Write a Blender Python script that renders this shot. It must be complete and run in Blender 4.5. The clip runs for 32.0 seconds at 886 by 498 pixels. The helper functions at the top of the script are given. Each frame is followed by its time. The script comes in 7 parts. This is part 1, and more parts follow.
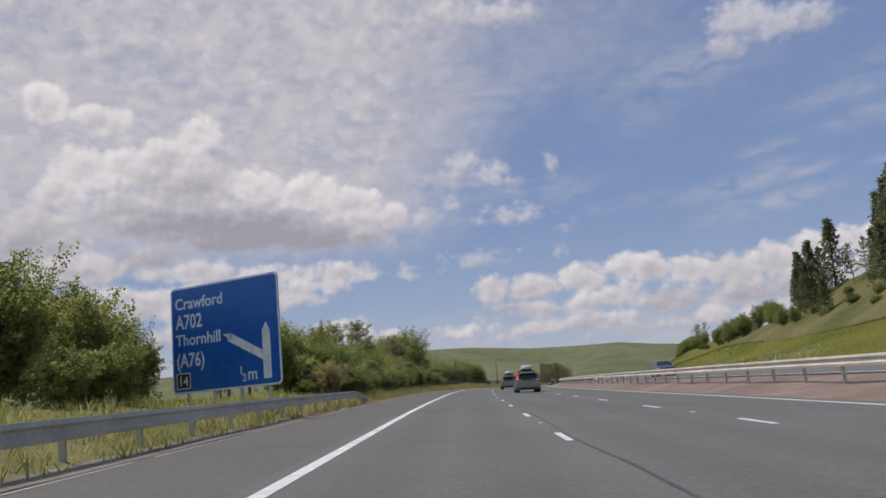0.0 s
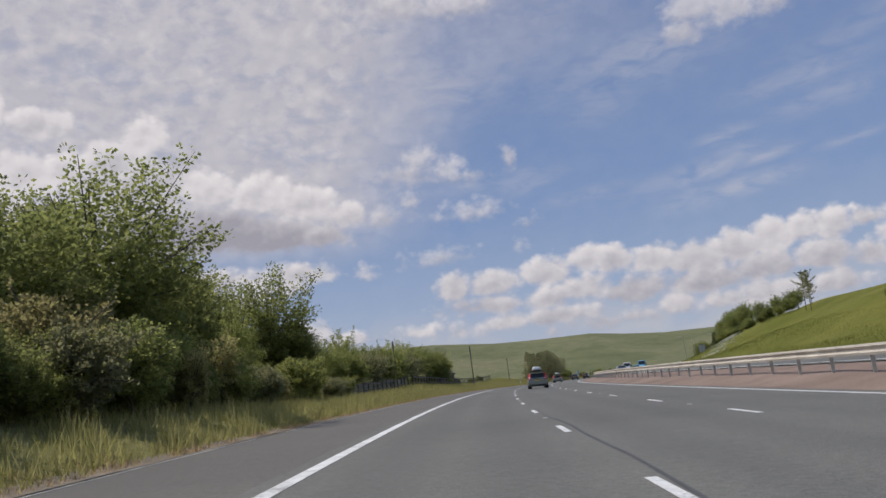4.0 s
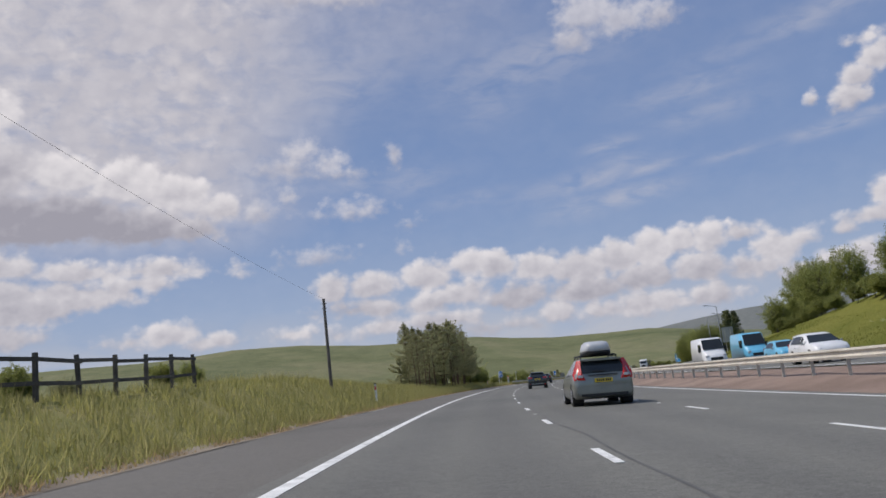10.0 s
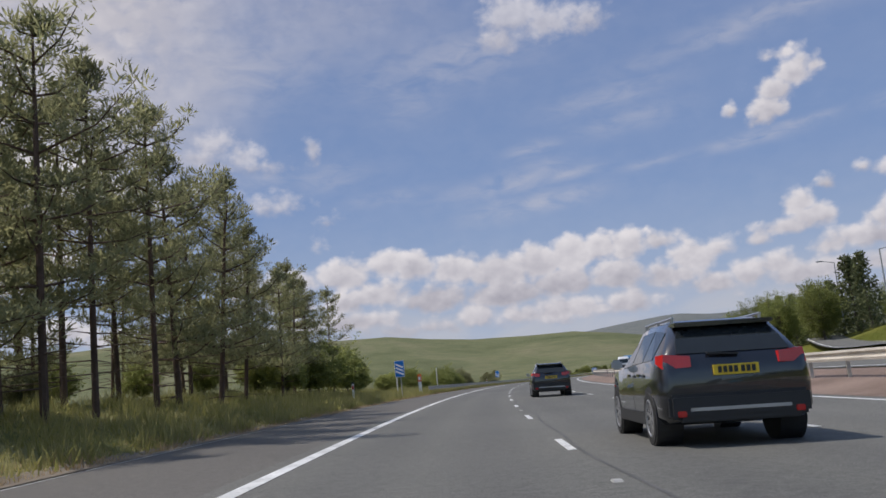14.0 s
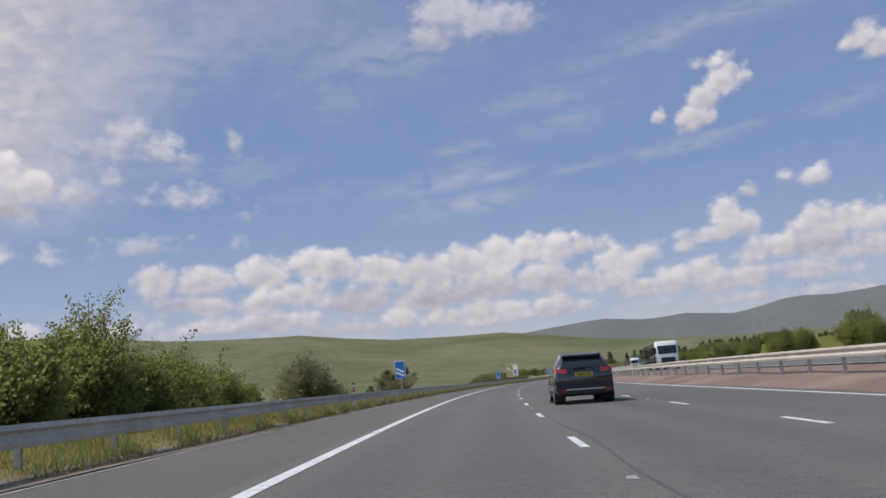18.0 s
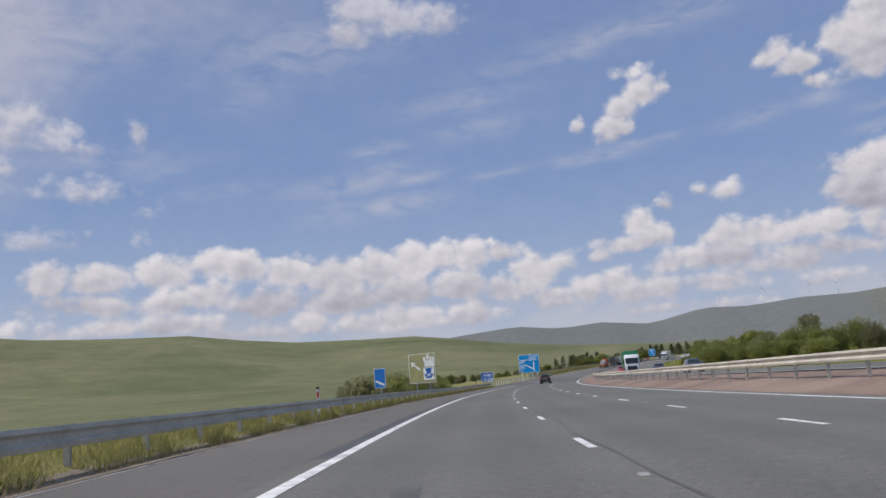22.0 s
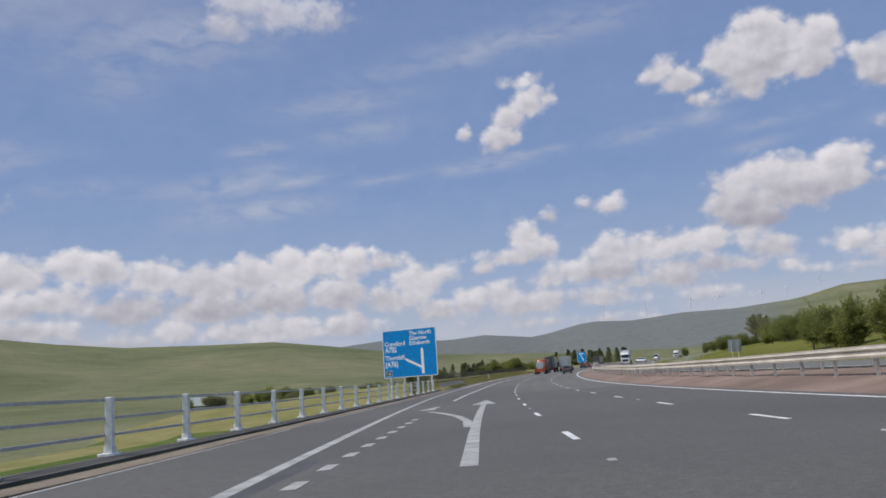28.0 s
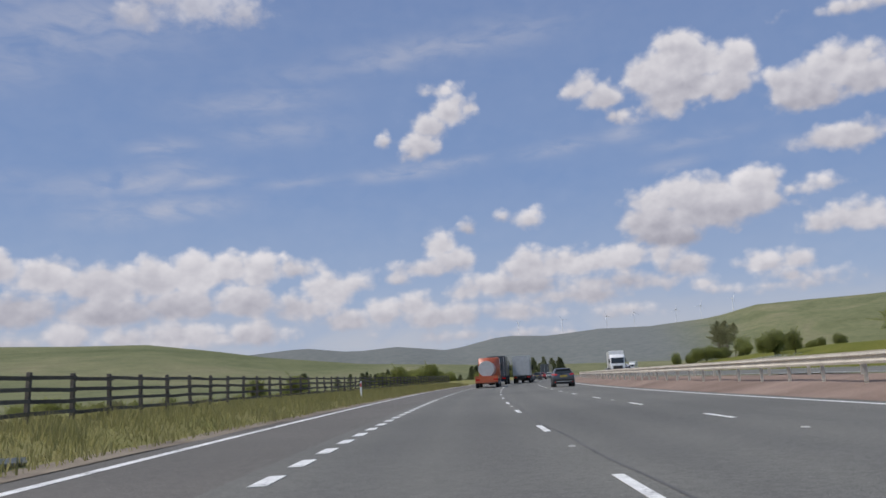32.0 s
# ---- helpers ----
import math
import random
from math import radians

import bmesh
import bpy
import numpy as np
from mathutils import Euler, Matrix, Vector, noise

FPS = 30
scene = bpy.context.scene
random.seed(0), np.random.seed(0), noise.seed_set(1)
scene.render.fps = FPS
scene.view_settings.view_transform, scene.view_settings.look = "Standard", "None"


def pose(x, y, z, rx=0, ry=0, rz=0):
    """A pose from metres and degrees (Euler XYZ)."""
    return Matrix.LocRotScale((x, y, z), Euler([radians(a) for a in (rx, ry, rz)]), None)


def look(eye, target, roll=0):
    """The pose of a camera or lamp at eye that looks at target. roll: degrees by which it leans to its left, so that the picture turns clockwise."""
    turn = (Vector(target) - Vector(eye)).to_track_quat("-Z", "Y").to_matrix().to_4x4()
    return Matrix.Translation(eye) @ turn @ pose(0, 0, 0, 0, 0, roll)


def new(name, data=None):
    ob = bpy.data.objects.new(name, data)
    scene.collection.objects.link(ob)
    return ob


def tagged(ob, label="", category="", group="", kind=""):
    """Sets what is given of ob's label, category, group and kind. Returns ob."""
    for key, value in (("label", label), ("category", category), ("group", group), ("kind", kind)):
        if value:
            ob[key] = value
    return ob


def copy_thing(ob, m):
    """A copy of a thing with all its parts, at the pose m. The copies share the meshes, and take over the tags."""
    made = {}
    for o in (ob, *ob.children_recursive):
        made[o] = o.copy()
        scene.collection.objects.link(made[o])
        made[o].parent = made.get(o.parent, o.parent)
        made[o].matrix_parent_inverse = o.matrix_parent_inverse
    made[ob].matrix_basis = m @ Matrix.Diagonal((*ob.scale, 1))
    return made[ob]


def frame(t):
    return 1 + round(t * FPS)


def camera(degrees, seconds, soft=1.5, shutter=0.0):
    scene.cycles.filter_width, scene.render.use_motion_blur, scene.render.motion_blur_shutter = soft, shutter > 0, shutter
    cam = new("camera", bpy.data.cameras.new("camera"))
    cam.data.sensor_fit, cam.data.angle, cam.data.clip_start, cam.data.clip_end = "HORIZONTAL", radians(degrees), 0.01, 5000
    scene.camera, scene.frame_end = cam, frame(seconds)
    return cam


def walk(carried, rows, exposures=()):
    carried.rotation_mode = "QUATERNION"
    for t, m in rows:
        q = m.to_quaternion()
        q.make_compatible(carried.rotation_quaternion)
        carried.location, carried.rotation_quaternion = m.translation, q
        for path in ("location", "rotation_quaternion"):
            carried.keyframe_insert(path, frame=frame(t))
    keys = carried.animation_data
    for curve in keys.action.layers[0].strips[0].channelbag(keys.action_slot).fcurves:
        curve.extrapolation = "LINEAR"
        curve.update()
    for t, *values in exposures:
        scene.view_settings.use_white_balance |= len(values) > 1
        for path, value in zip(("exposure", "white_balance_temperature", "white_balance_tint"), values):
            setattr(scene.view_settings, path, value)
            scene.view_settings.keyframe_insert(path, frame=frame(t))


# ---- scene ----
cam = camera(54.77, 32.0, soft=1.6)

# seconds, x, y, z, tilt, lean, turn
ROWS = [
    (0, 0.00, 0.00, 0.95, 9.77, 4.96, -0.01),
    (0.5, 0.37, 13.20, 1.13, 10.04, 4.46, -0.33),
    (1, 0.79, 26.44, 1.31, 9.98, 4.75, -0.48),
    (1.5, 1.25, 39.71, 1.50, 9.96, 5.10, -0.62),
    (2, 1.78, 53.02, 1.69, 9.92, 5.58, -0.89),
    (2.5, 2.38, 66.36, 1.86, 9.77, 5.94, -1.28),
    (3, 3.09, 79.72, 2.03, 9.76, 6.42, -1.67),
    (3.5, 3.92, 93.10, 2.17, 9.62, 6.94, -1.92),
    (5.5, 8.51, 146.54, 2.54, 9.35, 7.06, -4.39),
    (6, 10.01, 159.80, 2.59, 9.19, 6.69, -5.19),
    (6.5, 11.65, 172.98, 2.63, 9.14, 6.52, -5.96),
    (7, 13.41, 186.05, 2.66, 9.11, 6.31, -6.65),
    (7.5, 15.31, 199.01, 2.67, 9.12, 6.62, -7.29),
    (8, 17.33, 211.86, 2.68, 9.01, 6.34, -7.92),
    (8.5, 19.49, 224.64, 2.68, 9.26, 6.26, -8.41),
    (9, 21.80, 237.38, 2.65, 9.00, 6.15, -9.12),
    (9.5, 24.27, 250.11, 2.62, 8.77, 6.40, -9.72),
    (10, 26.91, 262.82, 2.57, 8.98, 6.34, -10.54),
    (10.5, 29.71, 275.54, 2.52, 8.65, 5.97, -11.41),
    (11, 32.69, 288.27, 2.46, 9.03, 6.02, -12.22),
    (11.5, 35.86, 301.03, 2.41, 8.60, 5.90, -13.11),
    (12, 39.21, 313.81, 2.35, 8.60, 5.82, -13.77),
    (12.5, 42.75, 326.61, 2.29, 8.66, 5.81, -14.38),
    (13, 46.46, 339.44, 2.23, 8.78, 5.67, -14.92),
    (13.5, 50.34, 352.31, 2.17, 8.78, 5.48, -15.45),
    (14, 54.40, 365.18, 2.11, 8.67, 5.49, -16.17),
    (14.5, 58.62, 378.04, 2.04, 8.66, 5.64, -16.88),
    (15, 62.99, 390.83, 1.96, 8.62, 5.78, -17.54),
    (15.5, 67.50, 403.54, 1.89, 8.57, 5.46, -18.22),
    (17.5, 86.94, 453.63, 1.53, 8.22, 4.86, -20.71),
    (18, 92.14, 466.00, 1.43, 8.47, 4.83, -21.24),
    (18.5, 97.48, 478.30, 1.33, 8.47, 4.86, -21.90),
    (19, 102.96, 490.53, 1.22, 8.50, 4.70, -22.54),
    (19.5, 108.59, 502.69, 1.11, 8.41, 4.29, -23.22),
    (20, 114.36, 514.79, 0.99, 8.44, 4.25, -24.05),
    (20.5, 120.28, 526.82, 0.87, 8.25, 4.25, -24.87),
    (21, 126.36, 538.79, 0.74, 8.38, 4.18, -25.71),
    (21.5, 132.61, 550.70, 0.60, 8.41, 4.09, -26.46),
    (22, 139.01, 562.54, 0.46, 8.55, 4.17, -27.10),
    (22.5, 145.56, 574.30, 0.32, 8.45, 4.19, -27.86),
    (23, 152.25, 585.98, 0.18, 8.46, 3.98, -28.57),
    (23.5, 159.07, 597.58, 0.04, 8.20, 3.57, -29.28),
    (24, 166.02, 609.07, -0.08, 8.30, 3.81, -29.87),
    (24.5, 173.09, 620.47, -0.21, 8.22, 3.42, -30.53),
    (25, 180.26, 631.74, -0.35, 8.47, 4.37, -31.14),
    (25.5, 187.52, 642.90, -0.48, 8.42, 4.05, -31.79),
    (27.5, 217.71, 686.47, -0.91, 8.61, 4.03, -34.36),
    (28, 225.58, 697.14, -0.96, 8.96, 3.87, -35.07),
    (28.5, 233.57, 707.73, -0.98, 8.98, 3.81, -35.77),
    (29, 241.70, 718.21, -0.97, 9.06, 3.53, -36.37),
    (29.5, 249.94, 728.59, -0.95, 9.22, 3.53, -37.10),
    (30, 258.30, 738.86, -0.91, 9.38, 3.30, -37.88),
    (30.5, 266.77, 749.02, -0.84, 9.53, 3.58, -38.76),
    (31, 275.35, 759.07, -0.76, 9.65, 3.38, -39.67),
    (31.5, 284.02, 769.00, -0.66, 9.43, 2.76, -40.42),
    (32, 292.79, 778.81, -0.54, 9.51, 2.79, -40.96),
]
walk(cam, [(t, pose(x, y, z, 90 + tilt, lean, turn)) for t, x, y, z, tilt, lean, turn in ROWS], exposures=[(0, -0.06, 6660, 11.4), (9, -0.03, 6580, 11.6), (20, 0.0, 6540, 12.2), (28, 0.0, 6490, 11.0), (32, 0.0, 6480, 10.8)])

# ---- sky and sun ----
SUN_AZ, SUN_EL = -62.0, 57.0     # degrees clockwise from +y, and above the horizon
world = bpy.data.worlds.new("world")
scene.world = world
world.use_nodes = True
wn = world.node_tree.nodes
sky = wn.new("ShaderNodeTexSky")
sky.sky_type, sky.sun_disc = "NISHITA", False
sky.sun_elevation, sky.sun_rotation = radians(SUN_EL), radians(SUN_AZ)
world.node_tree.links.new(sky.outputs[0], wn["Background"].inputs[0])
wn["Background"].inputs[1].default_value = 0.15
sun = new("sun", bpy.data.lights.new("sun", "SUN"))
sun.data.energy, sun.data.angle, sun.data.color = 3.1, radians(0.6), (1.0, 0.95, 0.87)
sd = Vector((math.sin(radians(SUN_AZ)) * math.cos(radians(SUN_EL)), math.cos(radians(SUN_AZ)) * math.cos(radians(SUN_EL)), math.sin(radians(SUN_EL))))
sun.matrix_world = look(sd * 100, (0, 0, 0))

# ---- the road's line: s metres along the left edge line, lat metres to its right ----
STEP = 60.0
HEAD = [1.359, 2.085, 3.979, 6.764, 9.692, 12.864, 16.008, 19.249, 22.378, 25.424, 28.343, 31.317, 34.341, 37.604, 40.321, 43.242, 46.088, 48.994, 51.729, 54.466, 56.603, 58.8, 60.6, 62.0, 63.0, 63.6]
LIFT = [-0.2, 0.62, 1.38, 1.73, 1.81, 1.63, 1.37, 1.08, 0.67, 0.17, -0.42, -1.03, -1.63, -1.94, -1.78, -1.19, -0.4, 0.5, 1.4, 2.3, 3.2, 4.1, 5.0, 5.8, 6.5, 7.0]
BANK = [-2.6, -3.8, -5.0, -4.5, -4.05, -3.5, -3.15, -3.2, -2.38, -0.9, -0.33, -0.16, 0.17, 0.3, 0.3, 0.3, 0.3, 0.0, -0.5, -1, -1, -1, -1, -1, -1, -1]


def eased(values, s, start=-20.0, step=STEP):
    """Catmull-Rom through evenly spaced values."""
    v = np.asarray(values, float)
    q = np.clip((np.asarray(s, float) - start) / step, 0, len(v) - 1.0001)
    i = q.astype(int)
    f = q - i
    a, b, c, d = v[np.maximum(i - 1, 0)], v[i], v[i + 1], v[np.minimum(i + 2, len(v) - 1)]
    return b + 0.5 * f * (c - a + f * (2 * a - 5 * b + 4 * c - d + f * (3 * (b - c) + d - a)))


RS = np.arange(-140.0, 1481.0, 1.0)
RH = np.radians(eased(HEAD, RS))
RX = np.concatenate([[0], np.cumsum(np.sin((RH[1:] + RH[:-1]) / 2))])
RY = np.concatenate([[0], np.cumsum(np.cos((RH[1:] + RH[:-1]) / 2))])
RX += -2.607 - np.interp(-20, RS, RX)
RY += -19.938 - np.interp(-20, RS, RY)
RZ, RB = eased(LIFT, RS), eased(BANK, RS) / 100


def on_road(s, lat, dz=0.0):
    """World x, y, z of a place in road terms (numbers or arrays); dz is above the carriageway's plane."""
    s, lat, dz = np.broadcast_arrays(np.asarray(s, float), np.asarray(lat, float), np.asarray(dz, float))
    a = np.interp(s, RS, RH)
    z = np.interp(s, RS, RZ) + np.interp(s, RS, RB) * np.clip(lat, -9, 15) + dz
    return np.stack([np.interp(s, RS, RX) + lat * np.cos(a), np.interp(s, RS, RY) - lat * np.sin(a), z], -1)


def stand(s, lat, dz=0.0, turn=0.0):
    """Upright pose at a place on the road; local +y looks along the road."""
    x, y, z = on_road(s, lat, dz)
    return pose(x, y, z, 0, 0, -math.degrees(np.interp(s, RS, RH)) + turn)


def smooth(a, b, x):
    q = np.clip((np.asarray(x, float) - a) / (b - a), 0, 1)
    return q * q * (3 - 2 * q)


# ---- materials ----
def nodes_of(name):
    m = bpy.data.materials.new(name)
    m.use_nodes = True
    n, l = m.node_tree.nodes, m.node_tree.links
    return m, n, l, n["Principled BSDF"]


def noise_node(n, l, scale, detail=4.0, rough=0.55, coord=None, distortion=0.0):
    t = n.new("ShaderNodeTexNoise")
    t.inputs["Scale"].default_value, t.inputs["Detail"].default_value = scale, detail
    t.inputs["Roughness"].default_value, t.inputs["Distortion"].default_value = rough, distortion
    if coord is not None:
        l.new(coord, t.inputs["Vector"])
    return t


def ramp_node(n, l, fac, stops):
    r = n.new("ShaderNodeValToRGB")
    while len(r.color_ramp.elements) < len(stops):
        r.color_ramp.elements.new(0.5)
    for e, (at, c) in zip(r.color_ramp.elements, stops):
        e.position, e.color = at, (*c, 1)
    l.new(fac, r.inputs[0])
    return r


def mix_node(n, l, kind, fac, a, b):
    m = n.new("ShaderNodeMix")
    m.data_type, m.blend_type = "RGBA", kind
    for sock, v in ((m.inputs["Factor"], fac), (m.inputs["A"], a), (m.inputs["B"], b)):
        if isinstance(v, (int, float)):
            sock.default_value = v
        elif isinstance(v, tuple):
            sock.default_value = (*v, 1)
        else:
            l.new(v, sock)
    return m.outputs["Result"]


def surface(name, dark, light, rough=0.7, metal=0.0, big=0.3, fine=12.0, bump=0.2, space="Object", each=0.0, spec=0.5, dist=0.02):
    """Two scales of colour noise between dark and light, with fine relief; each: brightness spread between objects."""
    m, n, l, b = nodes_of(name)
    co = n.new("ShaderNodeTexCoord").outputs[space]
    n1, n2 = noise_node(n, l, big, 5, coord=co), noise_node(n, l, fine, 6, 0.65, co)
    c1 = ramp_node(n, l, n1.outputs["Fac"], ((0.32, dark), (0.68, light)))
    c2 = ramp_node(n, l, n2.outputs["Fac"], ((0.25, (0.78, 0.78, 0.78)), (0.75, (1.18, 1.18, 1.18))))
    col = mix_node(n, l, "MULTIPLY", 1.0, c1.outputs[0], c2.outputs[0])
    if each:
        info = n.new("ShaderNodeObjectInfo")
        c3 = ramp_node(n, l, info.outputs["Random"], ((0, (1 - each,) * 3), (1, (1 + each,) * 3)))
        col = mix_node(n, l, "MULTIPLY", 1.0, col, c3.outputs[0])
    l.new(col, b.inputs["Base Color"])
    b.inputs["Roughness"].default_value, b.inputs["Metallic"].default_value = rough, metal
    b.inputs["Specular IOR Level"].default_value = spec
    if bump:
        bp = n.new("ShaderNodeBump")
        bp.inputs["Strength"].default_value, bp.inputs["Distance"].default_value = bump, dist
        l.new(n2.outputs["Fac"], bp.inputs["Height"])
        l.new(bp.outputs[0], b.inputs["Normal"])
    return m


def foliage(name, dark, light, each=0.2):
    """Leaf colour varied leaf by leaf, a little light passing through."""
    m, n, l, b = nodes_of(name)
    geo, info = n.new("ShaderNodeNewGeometry"), n.new("ShaderNodeObjectInfo")
    c1 = ramp_node(n, l, geo.outputs["Random Per Island"], ((0.0, dark), (1.0, light)))
    c3 = ramp_node(n, l, info.outputs["Random"], ((0, (1 - each,) * 3), (1, (1 + each,) * 3)))
    col = mix_node(n, l, "MULTIPLY", 1.0, c1.outputs[0], c3.outputs[0])
    l.new(col, b.inputs["Base Color"])
    b.inputs["Roughness"].default_value = 0.75
    b.inputs["Specular IOR Level"].default_value = 0.25
    tr = n.new("ShaderNodeBsdfTranslucent")
    l.new(col, tr.inputs[0])
    mx = n.new("ShaderNodeMixShader")
    mx.inputs[0].default_value = 0.74
    l.new(b.outputs[0], mx.inputs[1])
    l.new(tr.outputs[0], mx.inputs[2])
    l.new(mx.outputs[0], n["Material Output"].inputs[0])
    return m


M = {}
def asphalt(name, dark, light):
    """Worn asphalt: patches, wheel tracks along the lanes, and coarse aggregate."""
    m, n, l, b = nodes_of(name)
    co = n.new("ShaderNodeTexCoord").outputs["Object"]
    n1, n2, n3 = noise_node(n, l, 0.07, 5, 0.6, co), noise_node(n, l, 9, 6, 0.7, co), noise_node(n, l, 55, 3, 0.7, co)
    c1 = ramp_node(n, l, n1.outputs["Fac"], ((0.32, dark), (0.68, light)))
    c2 = ramp_node(n, l, n2.outputs["Fac"], ((0.25, (0.74,) * 3), (0.75, (1.24,) * 3)))
    c3 = ramp_node(n, l, n3.outputs["Fac"], ((0.3, (0.58,) * 3), (0.55, (1.0,) * 3), (0.75, (1.7,) * 3)))
    at = n.new("ShaderNodeAttribute")
    at.attribute_name = "lane"
    wob = noise_node(n, l, 0.5, 3, 0.5, co)
    mul = n.new("ShaderNodeMath")
    mul.operation = "MULTIPLY_ADD"
    l.new(wob.outputs["Fac"], mul.inputs[0])
    mul.inputs[1].default_value = 0.35
    l.new(at.outputs["Fac"], mul.inputs[2])
    c4 = ramp_node(n, l, mul.outputs[0], ((0.15, (1.07, 1.07, 1.06)), (0.75, (0.92, 0.92, 0.93))))
    col = mix_node(n, l, "MULTIPLY", 1.0, mix_node(n, l, "MULTIPLY", 1.0, c1.outputs[0], c2.outputs[0]), mix_node(n, l, "MULTIPLY", 1.0, c3.outputs[0], c4.outputs[0]))
    l.new(col, b.inputs["Base Color"])
    b.inputs["Roughness"].default_value, b.inputs["Specular IOR Level"].default_value = 0.85, 0.35
    bp = n.new("ShaderNodeBump")
    bp.inputs["Strength"].default_value, bp.inputs["Distance"].default_value = 0.5, 0.008
    l.new(n3.outputs["Fac"], bp.inputs["Height"])
    l.new(bp.outputs[0], b.inputs["Normal"])
    return m


M["asphalt"] = asphalt("asphalt", (0.118, 0.117, 0.106), (0.158, 0.156, 0.14))
M["deck"] = asphalt("bridge_asphalt", (0.088, 0.086, 0.081), (0.116, 0.112, 0.105))
M["shoulder"] = asphalt("shoulder_asphalt", (0.105, 0.099, 0.089), (0.14, 0.13, 0.117))


def worn(m):
    """Paint chipped through to the asphalt in places."""
    n, l = m.node_tree.nodes, m.node_tree.links
    b = n["Principled BSDF"]
    old = b.inputs["Base Color"].links[0].from_socket
    co = n.new("ShaderNodeTexCoord").outputs["Object"]
    chip, fade = noise_node(n, l, 11, 6, 0.75, co), noise_node(n, l, 1.1, 4, 0.6, co)
    q = n.new("ShaderNodeMath")
    q.operation = "ADD"
    l.new(chip.outputs["Fac"], q.inputs[0])
    l.new(fade.outputs["Fac"], q.inputs[1])
    r = ramp_node(n, l, q.outputs[0], ((0.0, (0, 0, 0)), (1.0, (1, 1, 1))))
    r.color_ramp.elements[0].position, r.color_ramp.elements[1].position = 0.535, 0.66
    h = n.new("ShaderNodeMath")
    h.operation = "MULTIPLY"
    h.inputs[1].default_value = 0.5
    l.new(q.outputs[0], h.inputs[0])
    l.new(h.outputs[0], r.inputs[0])
    l.new(mix_node(n, l, "MIX", r.outputs[0], old, (0.16, 0.157, 0.15)), b.inputs["Base Color"])
    return m


M["joint"] = surface("tar_joint", (0.05, 0.05, 0.05), (0.085, 0.085, 0.083), 0.7, big=0.8, fine=20, bump=0.2)
M["seam"] = surface("open_seam", (0.07, 0.069, 0.066), (0.115, 0.113, 0.108), 0.8, big=0.8, fine=20, bump=0.2)
M["paint"] = surface("road_paint", (0.55, 0.55, 0.53), (0.82, 0.82, 0.8), 0.6, big=3.0, fine=30, bump=0.2)
M["rough"] = surface("rough_hillside", (0.085, 0.095, 0.03), (0.17, 0.145, 0.07), 0.95, big=0.12, fine=1.2, bump=0.9, dist=0.3, spec=0.1)
M["old_paint"] = surface("old_road_paint", (0.26, 0.26, 0.245), (0.46, 0.455, 0.43), 0.7, big=2.0, fine=24, bump=0.2)
worn(M["paint"])
worn(M["old_paint"])
M["gravel"] = surface("median_gravel", (0.155, 0.105, 0.08), (0.27, 0.195, 0.155), 0.95, big=0.25, fine=9, bump=0.8, dist=0.03)
M["dirt"] = surface("dirt_edge", (0.14, 0.112, 0.083), (0.25, 0.208, 0.155), 0.95, big=0.5, fine=10, bump=0.6, dist=0.03)
M["edge_beam"] = surface("grimy_concrete", (0.068, 0.062, 0.054), (0.13, 0.118, 0.1), 0.95, big=0.6, fine=9, bump=0.6, dist=0.03)
M["verge"] = surface("verge_grass", (0.17, 0.172, 0.055), (0.25, 0.225, 0.1), 0.95, big=0.25, fine=5, bump=0.9, dist=0.12, spec=0.1)
M["meadow"] = surface("river_meadow", (0.06, 0.1, 0.017), (0.112, 0.142, 0.034), 0.95, big=0.12, fine=2.5, bump=0.9, dist=0.2, spec=0.1)
M["slope"] = surface("slope_grass", (0.1, 0.112, 0.018), (0.16, 0.158, 0.036), 0.95, big=0.09, fine=1.5, bump=0.9, dist=0.25, spec=0.1)
M["steel"] = surface("galvanised_steel", (0.42, 0.385, 0.33), (0.58, 0.54, 0.47), 0.75, 0.05, big=0.8, fine=14, bump=0.08)
M["rail_paint"] = surface("aluminium_rail", (0.66, 0.65, 0.62), (0.8, 0.79, 0.76), 0.55, 0.1, big=1.0, fine=10, bump=0.05)
M["parapet_rail"] = surface("parapet_rail", (0.38, 0.38, 0.39), (0.5, 0.5, 0.51), 0.5, 0.3, big=1.0, fine=10, bump=0.05)
M["wood"] = surface("weathered_timber", (0.06, 0.05, 0.042), (0.13, 0.115, 0.1), 0.9, big=2.0, fine=25, bump=0.5, each=0.2)
M["pale_board"] = surface("pale_boards", (0.2, 0.17, 0.14), (0.33, 0.29, 0.24), 0.9, big=2.0, fine=20, bump=0.4, each=0.2)
M["pole_wood"] = surface("tarred_pole", (0.1, 0.08, 0.065), (0.19, 0.16, 0.14), 0.85, big=1.0, fine=18, bump=0.3)
M["bark"] = surface("bark", (0.07, 0.055, 0.042), (0.15, 0.12, 0.095), 0.95, big=1.2, fine=14, bump=0.7)
M["pine_bark"] = surface("pine_bark", (0.07, 0.045, 0.035), (0.15, 0.095, 0.07), 0.95, big=0.8, fine=10, bump=0.7)
M["leaf"] = foliage("leaf", (0.185, 0.210, 0.068), (0.304, 0.321, 0.108))
M["leaf_light"] = foliage("leaf_light", (0.224, 0.246, 0.069), (0.355, 0.367, 0.127))
M["leaf_grey"] = foliage("leaf_grey", (0.218, 0.220, 0.110), (0.333, 0.325, 0.176))
M["leaf_rust"] = foliage("leaf_rust", (0.29, 0.26, 0.11), (0.4, 0.36, 0.17))
M["needle"] = foliage("needle", (0.208, 0.213, 0.114), (0.338, 0.329, 0.174))
